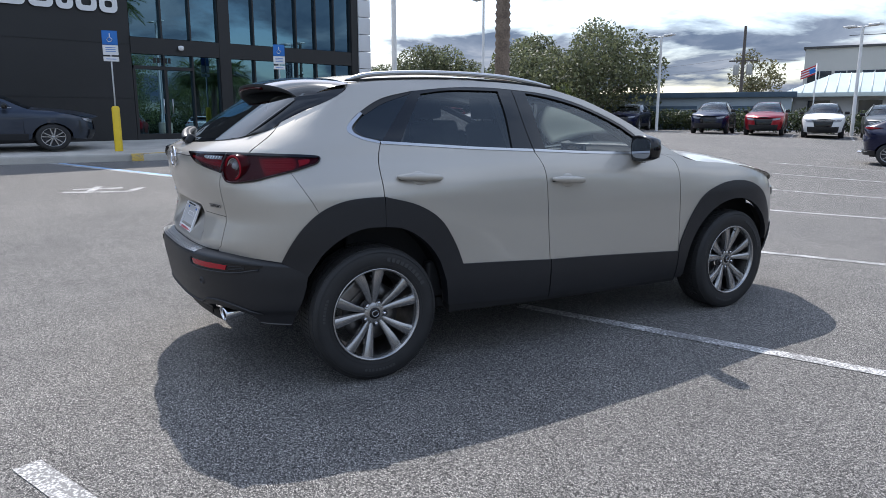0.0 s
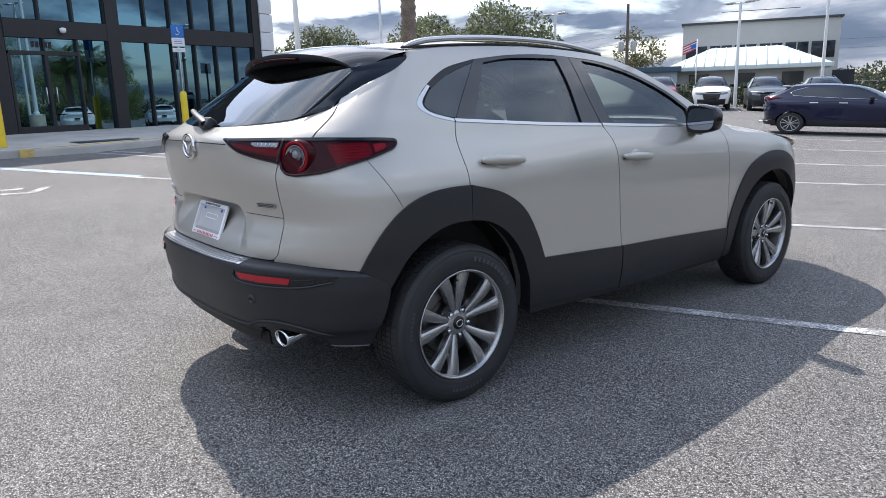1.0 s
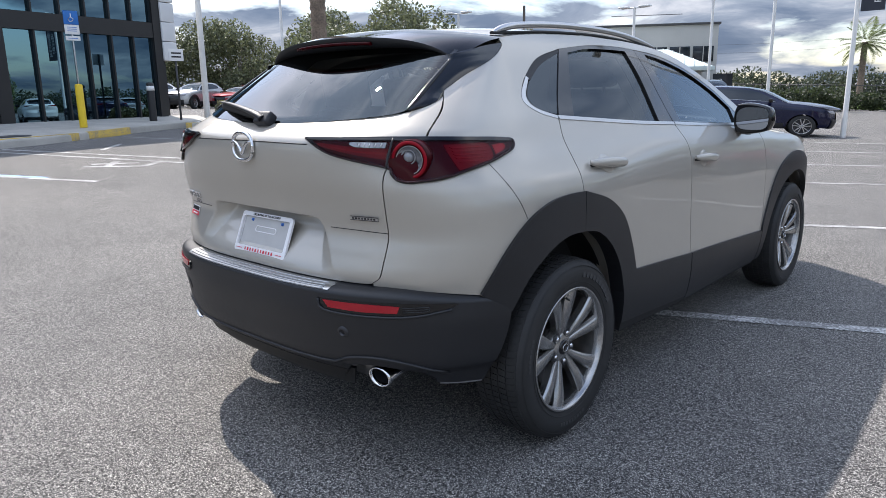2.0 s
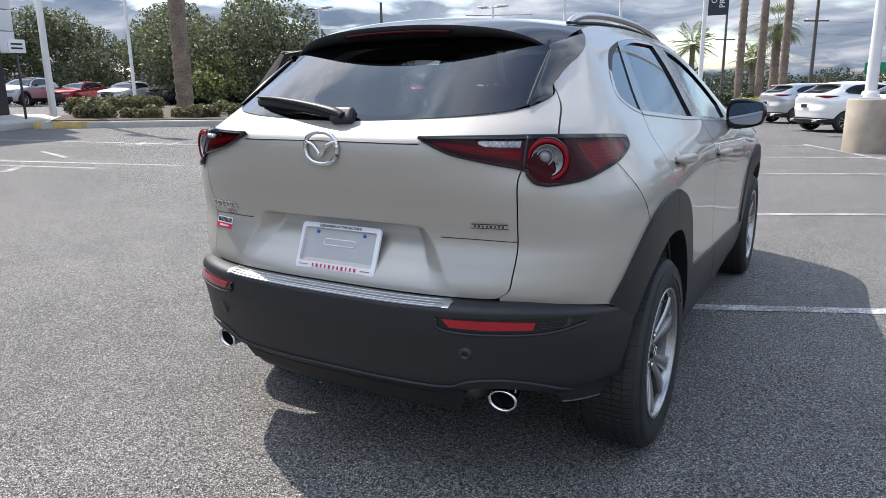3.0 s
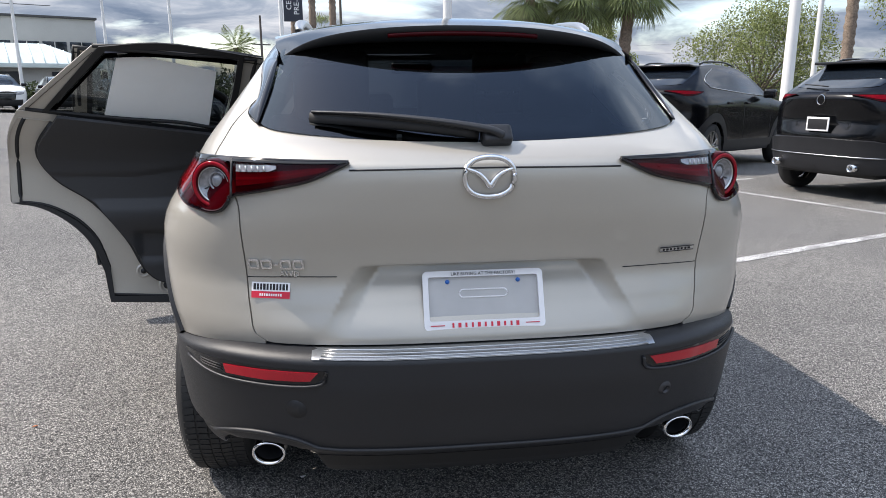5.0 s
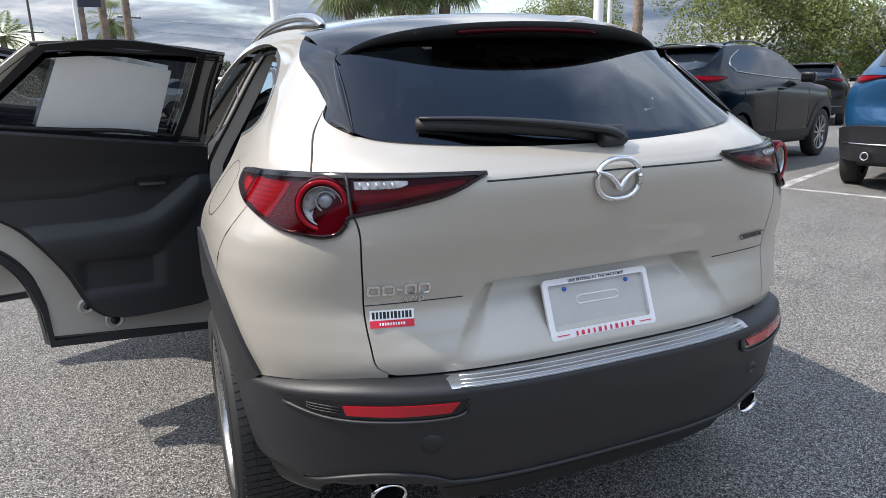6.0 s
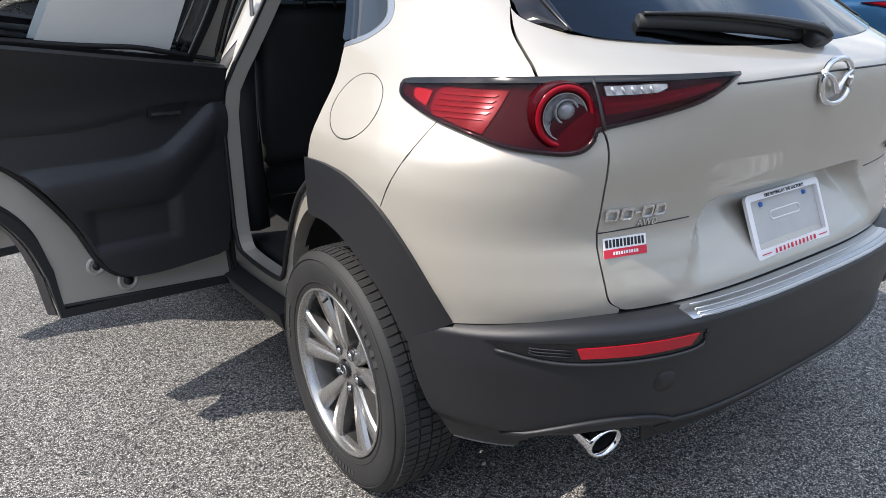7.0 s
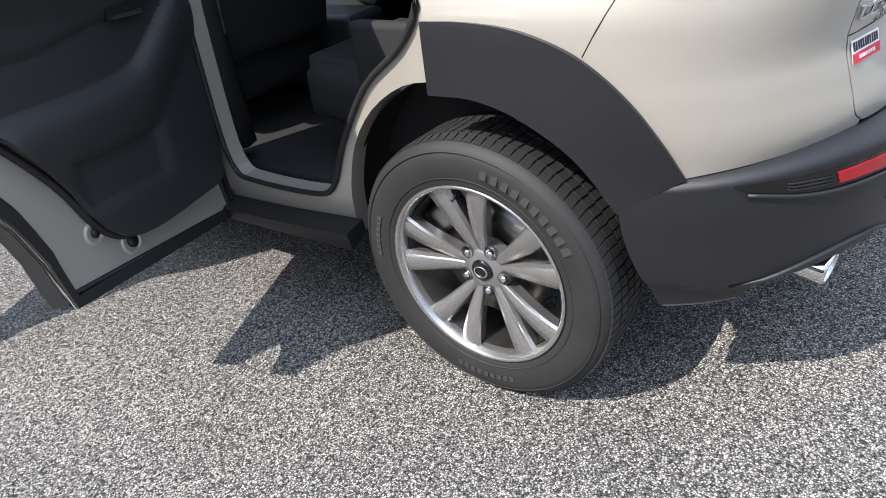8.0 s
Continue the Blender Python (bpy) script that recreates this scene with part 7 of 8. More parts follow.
def platform(name, outline, height, mat, label, category, top=None):
    """A kerbed slab over the ground with a rounded edge."""
    t = bmesh.new()
    pts = [Vector((x, y, 0)) for x, y in outline]
    c = sum(pts, Vector()) / len(pts)
    hi = [t.verts.new((p.x, p.y, lift(p.x, p.y) + height)) for p in pts]
    mid = [t.verts.new((p.x + (p.x - c.x) * 0.004, p.y + (p.y - c.y) * 0.004, lift(p.x, p.y) + height - 0.03)) for p in pts]
    lo = [t.verts.new((p.x + (p.x - c.x) * 0.006, p.y + (p.y - c.y) * 0.006, lift(p.x, p.y) - 0.05)) for p in pts]
    n = len(pts)
    ctr = t.verts.new((c.x, c.y, lift(c.x, c.y) + height))
    for i in range(n):
        j = (i + 1) % n
        t.faces.new((hi[i], hi[j], ctr))
        t.faces.new((mid[i], mid[j], hi[j], hi[i]))
        t.faces.new((lo[i], lo[j], mid[j], mid[i]))
    bmesh.ops.recalc_face_normals(t, faces=t.faces)
    ob = part(name, t, mat)
    return tagged(ob, label, category, kind="structure")


walk_edge = [(-12.5, y) for y in (-14, -10, -7, -4, -2, 0, 1.0)] + [(-12.6, 1.6), (-13.0, 2.8), (-13.6, 3.9), (-14.5, 5.3), (-15.0, 6.2), (-15.6, 7.4), (-16.6, 8.6)]
walk_edge += [(-18.2, 9.2), (-18.6, 8.0), (-18.2, 6.0), (-17.4, 2.0), (-16.8, -1), (-15.6, -7), (-14.5, -14)]
platform("pavement", walk_edge, KERB, CONCRETE, "pale concrete pavement with a kerb before the showroom", "pavement")
for a, b in (((-12.46, 0.4), (-13.56, 3.85)), ((-13.75, 4.1), (-14.55, 5.4)), ((-15.28, 7.2), (-14.66, 8.55))):
    n = 6
    co = []
    for i in range(n + 1):
        x, y = a[0] + (b[0] - a[0]) * i / n, a[1] + (b[1] - a[1]) * i / n
        k = 0.25 * math.sin(math.pi * i / n) * 0.3
        co += [(x + 0.035 + k, y, lift(x, y) - 0.02), (x + 0.03 + k, y, lift(x, y) + KERB + 0.004), (x - 0.12 + k, y, lift(x, y) + KERB + 0.006)]
    me = mesh_of("kerb_paint", co, [f for i in range(n) for f in ((3 * i, 3 * i + 3, 3 * i + 4, 3 * i + 1), (3 * i + 1, 3 * i + 4, 3 * i + 5, 3 * i + 2))])
    tagged(part("kerb_paint", me, KERB_YELLOW), "yellow painted kerb face", "kerb", kind="structure")
drain = part("drain_grate", box_bm((0.5, 1.3, 0.03), (-13.5, 2.2, lift(-13.5, 2.2) + KERB + 0.002), 0.005, (0, 0, 12)), POLE_DARK)
tagged(drain, "dark iron drain grate in the pavement", "drain")


def bollard_sign(x, y):
    s = thing("access_parking_sign", "blue and white parking sign on a post in a yellow bollard", "sign", "parking signs", at=pose(x, y, lift(x, y) + KERB))
    part("bollard", turned([(0.0, 1.0), (0.06, 0.985), (0.083, 0.95), (0.085, 0.0)], 20), YELLOW, s)
    part("post", box_bm((0.05, 0.03, 2.5), (0, 0, 1.3), 0.006), SATIN, s)
    face = pose(0.03, 0, 0, 0, 0, 85)
    top = part("sign_plate", transformed(box_bm((0.31, 0.006, 0.30), (0, 0, 2.45), 0.01), face), SIGN_BLUE, s)
    part("sign_symbol", transformed(tube([(0.0, -0.006, 2.54), (0.0, -0.006, 2.46), (0.05, -0.006, 2.42), (0.03, -0.006, 2.38), (-0.03, -0.006, 2.36), (-0.06, -0.006, 2.41), (-0.02, -0.006, 2.46)], 0.010, 6), face), SIGN_WHITE, top)
    low = part("lower_plate", transformed(box_bm((0.31, 0.006, 0.21), (0, 0, 2.19), 0.01), face), SIGN_WHITE, s)
    for z in (2.24, 2.20, 2.16):
        part("sign_bar", transformed(box_bm((0.20, 0.004, 0.012), (0, -0.004, z)), face), SIGN_BLUE, low)
    third = part("lower_plate", transformed(box_bm((0.31, 0.006, 0.10), (0, 0, 2.00), 0.01), face), SIGN_WHITE, s)
    part("sign_bar", transformed(box_bm((0.20, 0.004, 0.012), (0, -0.004, 2.0)), face), SIGN_BLUE, third)


bollard_sign(-13.3, 0.25)
bollard_sign(-15.05, 4.55)
for x, y in ((-16.4, 6.9),):
    b = thing("bollard", "black steel bollard with a white band", "bollard", "bollards", at=pose(x, y, lift(x, y) + KERB))
    part("post", turned([(0.0, 1.02), (0.09, 1.0), (0.10, 0.96), (0.10, 0.0)], 20), FACADE_BLACK, b)
    part("band", turned([(0.101, 0.80), (0.103, 0.80), (0.103, 0.92), (0.101, 0.92)], 20), SIGN_WHITE, b)
s = thing("sign_stand", "small white sign on a slim dark post", "sign", at=pose(-16.4, 7.7, lift(-16.4, 7.7) + KERB))
part("post", tube([(0, 0, 0), (0, 0, 1.9)], 0.03, 8), POLE_DARK, s)
pl = part("board", box_bm((0.02, 0.42, 0.32), (0.04, 0, 1.75), 0.005), SIGN_WHITE, s)
for z in (1.80, 1.70):
    part("sign_bar", box_bm((0.005, 0.28, 0.04), (0.053, 0, z)), INK_BLACK, pl)


# ---- plants ----
def leaf_cloud(blobs, count, size, rng, hollow=0.55, squash=1.0):
    """Small leaves scattered through uneven blobs (centre, radius); returns one mesh."""
    vol = np.array([r ** 2 for _, r in blobs])
    pick = rng.choice(len(blobs), count, p=vol / vol.sum())
    cen = np.array([c for c, _ in blobs])[pick]
    rad = np.array([r for _, r in blobs])[pick]
    d = rng.normal(size=(count, 3))
    d /= np.linalg.norm(d, axis=1)[:, None]
    k = (hollow + (1.08 - hollow) * rng.random(count) ** 0.6)[:, None]
    p = cen + d * k * rad[:, None] * np.array([1, 1, squash])
    u = rng.normal(size=(count, 3))
    u /= np.linalg.norm(u, axis=1)[:, None]
    v = np.cross(u, d + 0.6 * rng.normal(size=(count, 3)))
    v /= np.linalg.norm(v, axis=1)[:, None] + 1e-9
    s = (size * (0.6 + 0.8 * rng.random(count)))[:, None]
    a, b, c, e = p - u * s, p + v * s * 0.55, p + u * s, p - v * s * 0.55
    co = np.stack([a, b, c, e], 1).reshape(-1, 3)
    faces = [(4 * i, 4 * i + 1, 4 * i + 2, 4 * i + 3) for i in range(count)]
    return mesh_of("leaves", co.tolist(), faces, smooth=False)


def tree(x, y, height, width, label, mat, seed, leaves=9000, size=0.11, base=0.30):
    rng = np.random.default_rng(seed)
    t = thing("tree", label, "tree", "trees round the lot", at=pose(x, y, lift(x, y)))
    trunk_h = height * base
    b = tube([(0, 0, -0.1), (0.05, 0.03, trunk_h * 0.6), (0.0, 0.08, trunk_h), (0.1, 0.0, height * 0.62)], [0.20, 0.16, 0.13, 0.05], 10)
    blobs = []
    for i in range(26):
        a, k = rng.random() * 2 * math.pi, rng.random() ** 0.55
        h = trunk_h * 0.75 + (height - trunk_h * 0.75) * (0.12 + 0.80 * rng.random())
        prof = math.sin(min(max((h / height - base * 0.5) / (1.02 - base * 0.5), 0), 1) * math.pi) ** 0.6
        r = width / 2 * k * prof
        q = (r * math.cos(a), r * math.sin(a), h)
        blobs.append((q, (0.10 + 0.10 * rng.random()) * width))
        if i % 2 == 0:
            tube([(0.02, 0.03, trunk_h * (0.7 + 0.3 * rng.random())), (q[0] * 0.5, q[1] * 0.5, (trunk_h + q[2]) / 2), q], [0.07, 0.045, 0.012], 6, bm=b)
    part("trunk", b, BARK, t)
    part("crown", leaf_cloud(blobs, leaves, size, rng), mat, t)
    return t


tree(-32.0, 30.6, 5.7, 10.6, "broad dark green oak tree by the far row", OAK_LEAF, 1, 26000, 0.11, 0.22)
tree(-45.2, 27.9, 5.6, 8.4, "round dark green oak tree behind parked cars", OAK_LEAF, 2, 19000, 0.11, 0.22)
tree(-50.0, 23.2, 4.6, 6.4, "dark green oak tree beyond the showroom", OAK_LEAF, 3, 12000, 0.11, 0.22)
tree(-39.0, 31.2, 5.9, 7.2, "dark green oak tree in the hedge row", OAK_LEAF, 4, 16000, 0.11, 0.2)
tree(-29.6, 25.9, 2.5, 3.2, "small light green tree under the oaks", FRESH_LEAF, 5, 2500, 0.10, 0.2)
tree(16.4, 25.4, 5.0, 5.6, "spreading light green tree beyond the bays", FRESH_LEAF, 6, 24000, 0.045, 0.3)
tree(24.4, 23.1, 7.2, 9.0, "large light green tree behind the parked cars", FRESH_LEAF, 7, 44000, 0.058, 0.28)
tree(30.4, 19.7, 7.2, 9.5, "large green tree at the lot's edge", FRESH_LEAF, 8, 34000, 0.062, 0.26)
tree(34.0, 11.0, 6.8, 9.0, "green tree at the lot's edge", FRESH_LEAF, 9, 18000, 0.085, 0.26)
tree(8.25, 23.4, 4.0, 3.6, "dense green tree behind cabbage palms", FRESH_LEAF, 10, 26000, 0.040, 0.15)
tree(-37.3, 55.2, 6.6, 5.0, "thin-leaved tree behind the low blue building", HEDGE_LEAF, 11, 1800, 0.14, 0.4)


def frond(rng, length, droop, fan):
    """One palm leaf as narrow blades: a fan, or a feather along a rib."""
    co, faces = [], []
    if fan:
        for k in range(22):
            a = radians(-95 + 190 * k / 21)
            tip = (length * 0.62 * math.sin(a), length * (0.40 + 0.60 * math.cos(a) * 0.9), -droop * (0.5 + 0.5 * abs(math.sin(a))) - 0.1 * rng.random())
            w = 0.030
            i = len(co)
            co += [(0, length * 0.38, 0), (tip[0] * 0.5 - w * math.cos(a), length * 0.38 + (tip[1] - length * 0.38) * 0.55, tip[2] * 0.25), tip, (tip[0] * 0.5 + w * math.cos(a), length * 0.38 + (tip[1] - length * 0.38) * 0.55, tip[2] * 0.25)]
            faces.append((i, i + 1, i + 2, i + 3))
        co += [(-0.012, 0, 0), (0.012, 0, 0), (0.012, length * 0.4, 0.01), (-0.012, length * 0.4, 0.01)]
        faces.append(tuple(range(len(co) - 4, len(co))))
    else:
        for k in range(34):
            q = 0.12 + 0.88 * k / 33
            y, z = length * q * (1 - 0.25 * q * droop), length * (0.25 * q - 0.55 * droop * q * q)
            for sg in (-1, 1):
                ln = 0.5 * math.sin(math.pi * min(q, 0.97)) ** 0.6 + 0.05
                i = len(co)
                co += [(0, y, z), (sg * ln * 0.5, y + 0.16 * ln + 0.02, z - 0.05), (sg * ln, y + 0.35 * ln, z - 0.25 * ln), (sg * ln * 0.5, y + 0.16 * ln - 0.02, z - 0.05)]
                faces.append((i, i + 1, i + 2, i + 3))
    return np.array(co), faces


def palm(x, y, height, label, seed, fan=True, radius=0.19, count=34, length=1.5, lean=0.0):
    rng = np.random.default_rng(seed)
    t = thing("palm_tree", label, "palm tree", "palms round the lot", at=pose(x, y, lift(x, y)))
    n = int(height / 0.13)
    pts = [(lean * (i / n) ** 2, 0, -0.1 + (height + 0.1) * i / n) for i in range(n + 1)]
    part("trunk", tube(pts, [radius * (1.0 + (0.13 if i % 2 else -0.05) + 0.10 * rng.random()) * (1.15 - 0.2 * i / n) for i in range(n + 1)], 12), PALM_BARK, t)
    co, faces = [], []
    for k in range(count):
        c, f = frond(rng, length * (0.8 + 0.4 * rng.random()), 0.25 + 0.5 * rng.random(), fan)
        m = np.array((pose(lean, 0, height, 0, 0, 360 * rng.random()) @ pose(0, 0, 0, 62 - 112 * (k / count) ** 0.8, 0, 0)))
        c = c @ m[:3, :3].T + m[:3, 3]
        faces += [tuple(i + len(co) for i in q) for q in f]
        co += c.tolist()
    part("fronds", mesh_of("fronds", co, faces, smooth=False), PALM_LEAF, t)
    return t


palm(5.5, 21.0, 4.25, "cabbage palm with a rough grey-brown trunk", 21, True, 0.15, 62, 1.5)
palm(7.05, 20.55, 4.4, "cabbage palm with a full round crown", 22, True, 0.165, 62, 1.65)
palm(8.35, 20.1, 4.55, "leaning cabbage palm beside a tree", 23, True, 0.17, 62, 1.6, 0.25)
palm(-18.0, 14.0, 10.5, "tall date palm with a ringed trunk in the planter", 24, False, 0.23, 46, 3.0)
for i, (x, y) in enumerate(((-3.2, 34.3), (-2.3, 34.4), (-1.3, 34.5))):
    palm(x, y, 10.5, "tall date palm on the verge", 25 + i, False, 0.15, 40, 2.8)
palm(-2.2, 40.5, 4.6, "short palm between tall trunks", 29, True, 0.2, 30, 1.7)
palm(15.5, 19.0, 10.0, "tall slim palm trunk beyond the bays", 30, False, 0.15, 30, 2.4)
palm(-10.2, 60.2, 4.6, "palm on a far verge", 31, False, 0.2, 34, 2.2)
palm(-6.1, 66.1, 3.6, "palm on a far verge", 32, False, 0.2, 34, 2.0)
palm(-27.5, 60.0, 3.8, "low palm by the grey building", 33, False, 0.18, 30, 2.0)


def hedge(name, path, width, height, mat, label, seed, per=420, size=0.05):
    """A low clipped or loose hedge along a line."""
    rng = np.random.default_rng(seed)
    blobs = []
    for (x0, y0), (x1, y1) in zip(path, path[1:]):
        d = math.hypot(x1 - x0, y1 - y0)
        n = max(3, int(d / (width * 0.24)))
        for k in range(n):
            q = (k + rng.random()) / n
            x, y = x0 + (x1 - x0) * q + rng.normal() * width * 0.12, y0 + (y1 - y0) * q + rng.normal() * width * 0.12
            h = height * (0.75 + 0.3 * rng.random())
            blobs.append(((x, y, lift(x, y) + 0.12 + h * 0.45), h * 0.58))
    ob = part(name, leaf_cloud(blobs, per * len(blobs), size, rng, 0.6, 0.9), mat)
    return tagged(ob, label, "hedge", kind="stuff")


isle = [(-15.15, 7.34), (-14.55, 8.64), (-13.85, 10.14), (-13.25, 11.54), (-12.85, 12.94), (-12.95, 13.84), (-13.65, 14.54), (-15.05, 14.94), (-17.85, 16.74), (-20.85, 17.74), (-22.05, 16.94), (-20.85, 14.14), (-18.45, 10.74), (-16.85, 8.74)]
platform("planter_island", isle, KERB, CONCRETE, "kerbed planting island with pale concrete edge", "planter")
bed = [(x + (-17.2 - x) * 0.06, y + (12.5 - y) * 0.06) for x, y in isle]
platform("planter_bed", bed, KERB + 0.03, SOIL, "brown mulch planting bed", "planting bed")
hedge("shrub_bed", [(-16.0, 8.6), (-15.2, 9.8), (-14.7, 11.2), (-14.3, 12.6), (-15.2, 13.8), (-17.5, 15.0)], 1.2, 0.40, HEDGE_LEAF, "loose brown-green shrubs in the planter", 41, 300, 0.05)
hedge("shrub_bed", [(-17.4, 9.6), (-18.4, 11.2), (-19.6, 13.0), (-20.6, 15.0)], 1.5, 0.50, HEDGE_LEAF, "loose green shrubs behind the planter kerb", 42, 300, 0.06)
hedge("boundary_hedge", [(-52, 20), (-44.0, 26.0), (-36, 31.6), (-30.5, 34.4), (-26, 34.9), (-22.5, 34.4), (-17.5, 36.6), (-12.5, 39.0), (-7, 42.5)], 1.3, 1.25, DARK_HEDGE, "dark clipped hedge behind the far row", 43, 260, 0.08)
hedge("boundary_hedge", [(-10, 44), (-6, 45.5), (-1, 46.5)], 1.2, 1.0, DARK_HEDGE, "dark clipped hedge on the verge", 44, 260, 0.08)
hedge("yellow_shrubs", [(-2.9, 33.2), (-0.9, 33.4), (1.3, 33.8)], 1.0, 0.75, YELLOW_LEAF, "yellow-green shrubs under the tall palms", 45, 320, 0.06)
hedge("boundary_hedge", [(14, 22.5), (20, 19), (25, 15), (29, 8)], 1.2, 0.9, DARK_HEDGE, "dark clipped hedge behind the bays", 46, 220, 0.08)
rng_far = np.random.default_rng(77)
blobs = []
for a in np.linspace(-66, 75, 150):
    d = 100 + 30 * rng_far.random()
    x, y = d * math.sin(radians(a)), d * math.cos(radians(a))
    blobs.append(((x, y, lift(x, y) + 1.0), 1.6 + 1.5 * rng_far.random()))
tagged(part("far_trees", leaf_cloud(blobs, 110000, 0.24, rng_far, 0.4), FAR_LEAF), "distant dark green treeline round the lot", "trees", kind="stuff")
verge = [(-11, 45.5), (-6, 47), (2, 48.5), (2, 58), (-12, 56)]
platform("grass_verge", verge, 0.10, GRASS, "bright green mown grass verge", "grass")
verge = [(18, 23), (24, 19), (30, 12), (44, 16), (30, 34)]
platform("grass_verge", verge, 0.10, GRASS, "bright green mown grass under trees", "grass")


# ---- poles, signs, far buildings ----
def lamp_post(x, y, height, label, base=0.0, radius=0.09, heads=2):
    p = thing("lamp_post", label, "lamp post", "lamp posts of the lot", at=pose(x, y, lift(x, y)))
    if base:
        part("footing", turned([(0.0, base), (0.355, base), (0.38, base - 0.03), (0.38, -0.1)], 28), FOOTING, p)
        part("base_plate", box_bm((0.36, 0.36, 0.03), (0, 0, base + 0.015), 0.005), POLE_WHITE, p)
        part("base_cover", turned([(0.14, 0.0), (0.15, 0.10), (0.10, 0.12)], 16, m=pose(0, 0, base + 0.03)), POLE_WHITE, p)
        for sx in (-1, 1):
            for sy in (-1, 1):
                part("anchor_bolt", tube([(sx * 0.14, sy * 0.14, base), (sx * 0.14, sy * 0.14, base + 0.09)], 0.013, 6), SATIN, p)
    part("pole", turned([(radius, base), (radius * 0.75, height)], 14), POLE_WHITE, p)
    part("arm", tube([(-0.75, 0, height - 0.05), (0.75, 0, height - 0.05)], 0.04, 8), POLE_WHITE, p)
    for sx in (-1, 1):
        part("lamp_head", box_bm((0.62, 0.36, 0.09), (sx * 0.62, 0, height), 0.03), POLE_WHITE, p)
    return p


lamp_post(1.76, 13.44, 9.0, "white lamp post on a round concrete footing", 1.02, 0.105)
lamp_post(-19.0, 10.0, 9.0, "white lamp post by the showroom", 0.0, 0.10)
lamp_post(-26.0, 31.0, 5.5, "white twin-headed lamp post by the hedge")
lamp_post(-16.7, 35.2, 5.5, "white twin-headed lamp post behind the far row")
lamp_post(-9.6, 36.2, 9.0, "white lamp post near the verge", 0.8)
lamp_post(-30.6, 21.5, 7.4, "white twin-headed lamp post among the trees")
lamp_post(16.9, 22.6, 9.0, "white lamp post before the trees", 0.0, 0.11)
lamp_post(10.3, 14.0, 9.0, "pale lamp post beyond the bays", 0.8, 0.14)
lamp_post(-13.6, 38.5, 6.4, "white twin-headed lamp post in the far lot")
flagged = lamp_post(-2.4, 19.4, 5.6, "white pole with a dark vertical banner", 0.0, 0.07)
cloth = part("banner", box_bm((0.55, 0.02, 1.7), (0.36, 0, 4.12), 0.005), BANNER, flagged)
part("banner_text", lettering("CERTIFIED\nPRE-OWNED", 0.22, pose(0.36, -0.02, 4.1, 0, -90, 0), 0.004), SIGN_WHITE, cloth)


def utility_pole(x, y, height, label, drums=True):
    p = thing("utility_pole", label, "utility pole", "utility poles", at=pose(x, y, lift(x, y)))
    part("pole", turned([(0.17, -0.1), (0.11, height)], 10), WOOD_POLE, p)
    part("crossarm", box_bm((2.2, 0.10, 0.12), (0, 0, height * 0.66), 0.01, (0, 0, 35)), WOOD_POLE, p)
    for k in (-1, 1):
        part("insulator", turned([(0.0, 0.16), (0.05, 0.12), (0.06, 0.0)], 8, m=pose(k * 0.7, k * 0.5, height * 0.66 + 0.06)), POLE_WHITE, p)
        if drums:
            part("transformer", turned([(0.0, 0.9), (0.22, 0.86), (0.24, 0.8), (0.24, 0.05), (0.20, 0.0), (0, 0)], 14, m=pose(k * 0.42, k * 0.3, height * 0.52)), GREY_STUCCO, p)


utility_pole(-35.1, 50.7, 8.3, "dark wooden utility pole with transformers")
utility_pole(-1.4, 65.5, 10.0, "dark wooden utility pole with crossarms", False)
utility_pole(-10.4, 79.0, 9.0, "slim wooden utility pole behind palms", False)
utility_pole(13.0, 34.0, 8.0, "dark utility pole behind trees", False)
for pts in ([(-70, 40, 6.4), (-35.1, 50.7, 6.2), (-10.4, 79, 6.4), (-1.4, 65.5, 6.4), (40, 75, 6.3)], [(-70, 40.4, 5.6), (-35.1, 50.7, 5.5), (-10.4, 79, 5.6), (-1.4, 65.5, 5.4), (40, 75, 5.3)]):
    line = []
    for (x0, y0, z0), (x1, y1, z1) in zip(pts, pts[1:]):
        for k in range(8):
            q = k / 8
            line.append((x0 + (x1 - x0) * q, y0 + (y1 - y0) * q, z0 + (z1 - z0) * q - 1.0 * math.sin(math.pi * q)))
    tagged(part("power_cable", tube(line, 0.009, 5), POLE_DARK), "thin dark overhead power cable", "cable", "overhead cables")


def block(name, label, x, y, turn, w, d, h, mat, build):
    b = thing(name, label, "building", at=pose(x, y, lift(x, y) - 0.2, 0, 0, turn))
    build(b, w, d, h, mat)
    return b


def storage(b, w, d, h, mat):
    part("wall", box_bm((w, d, h), (0, 0, h / 2), 0.02), mat, b)
    part("roof", box_bm((w + 0.5, d + 0.5, 0.35), (0, 0, h + 0.1), 0.03), BLUE_DOOR, b)
    n = int(w / 4.6)
    for i in range(n):
        x = -w / 2 + (i + 0.5) * w / n
        door = part("shutter", box_bm((w / n * 0.72, 0.08, h * 0.72), (x, -d / 2 - 0.03, h * 0.38), 0.01), BLUE_DOOR, b)
        for k in range(5):
            part("shutter_rib", box_bm((w / n * 0.72, 0.03, 0.03), (x, -d / 2 - 0.08, h * (0.12 + 0.13 * k))), BLUE_WALL, door)


block("storage_building", "low blue-grey storage building with dark blue shutters", -34.2, 37.9, 37.0, 20, 8, 2.35, BLUE_WALL, storage)


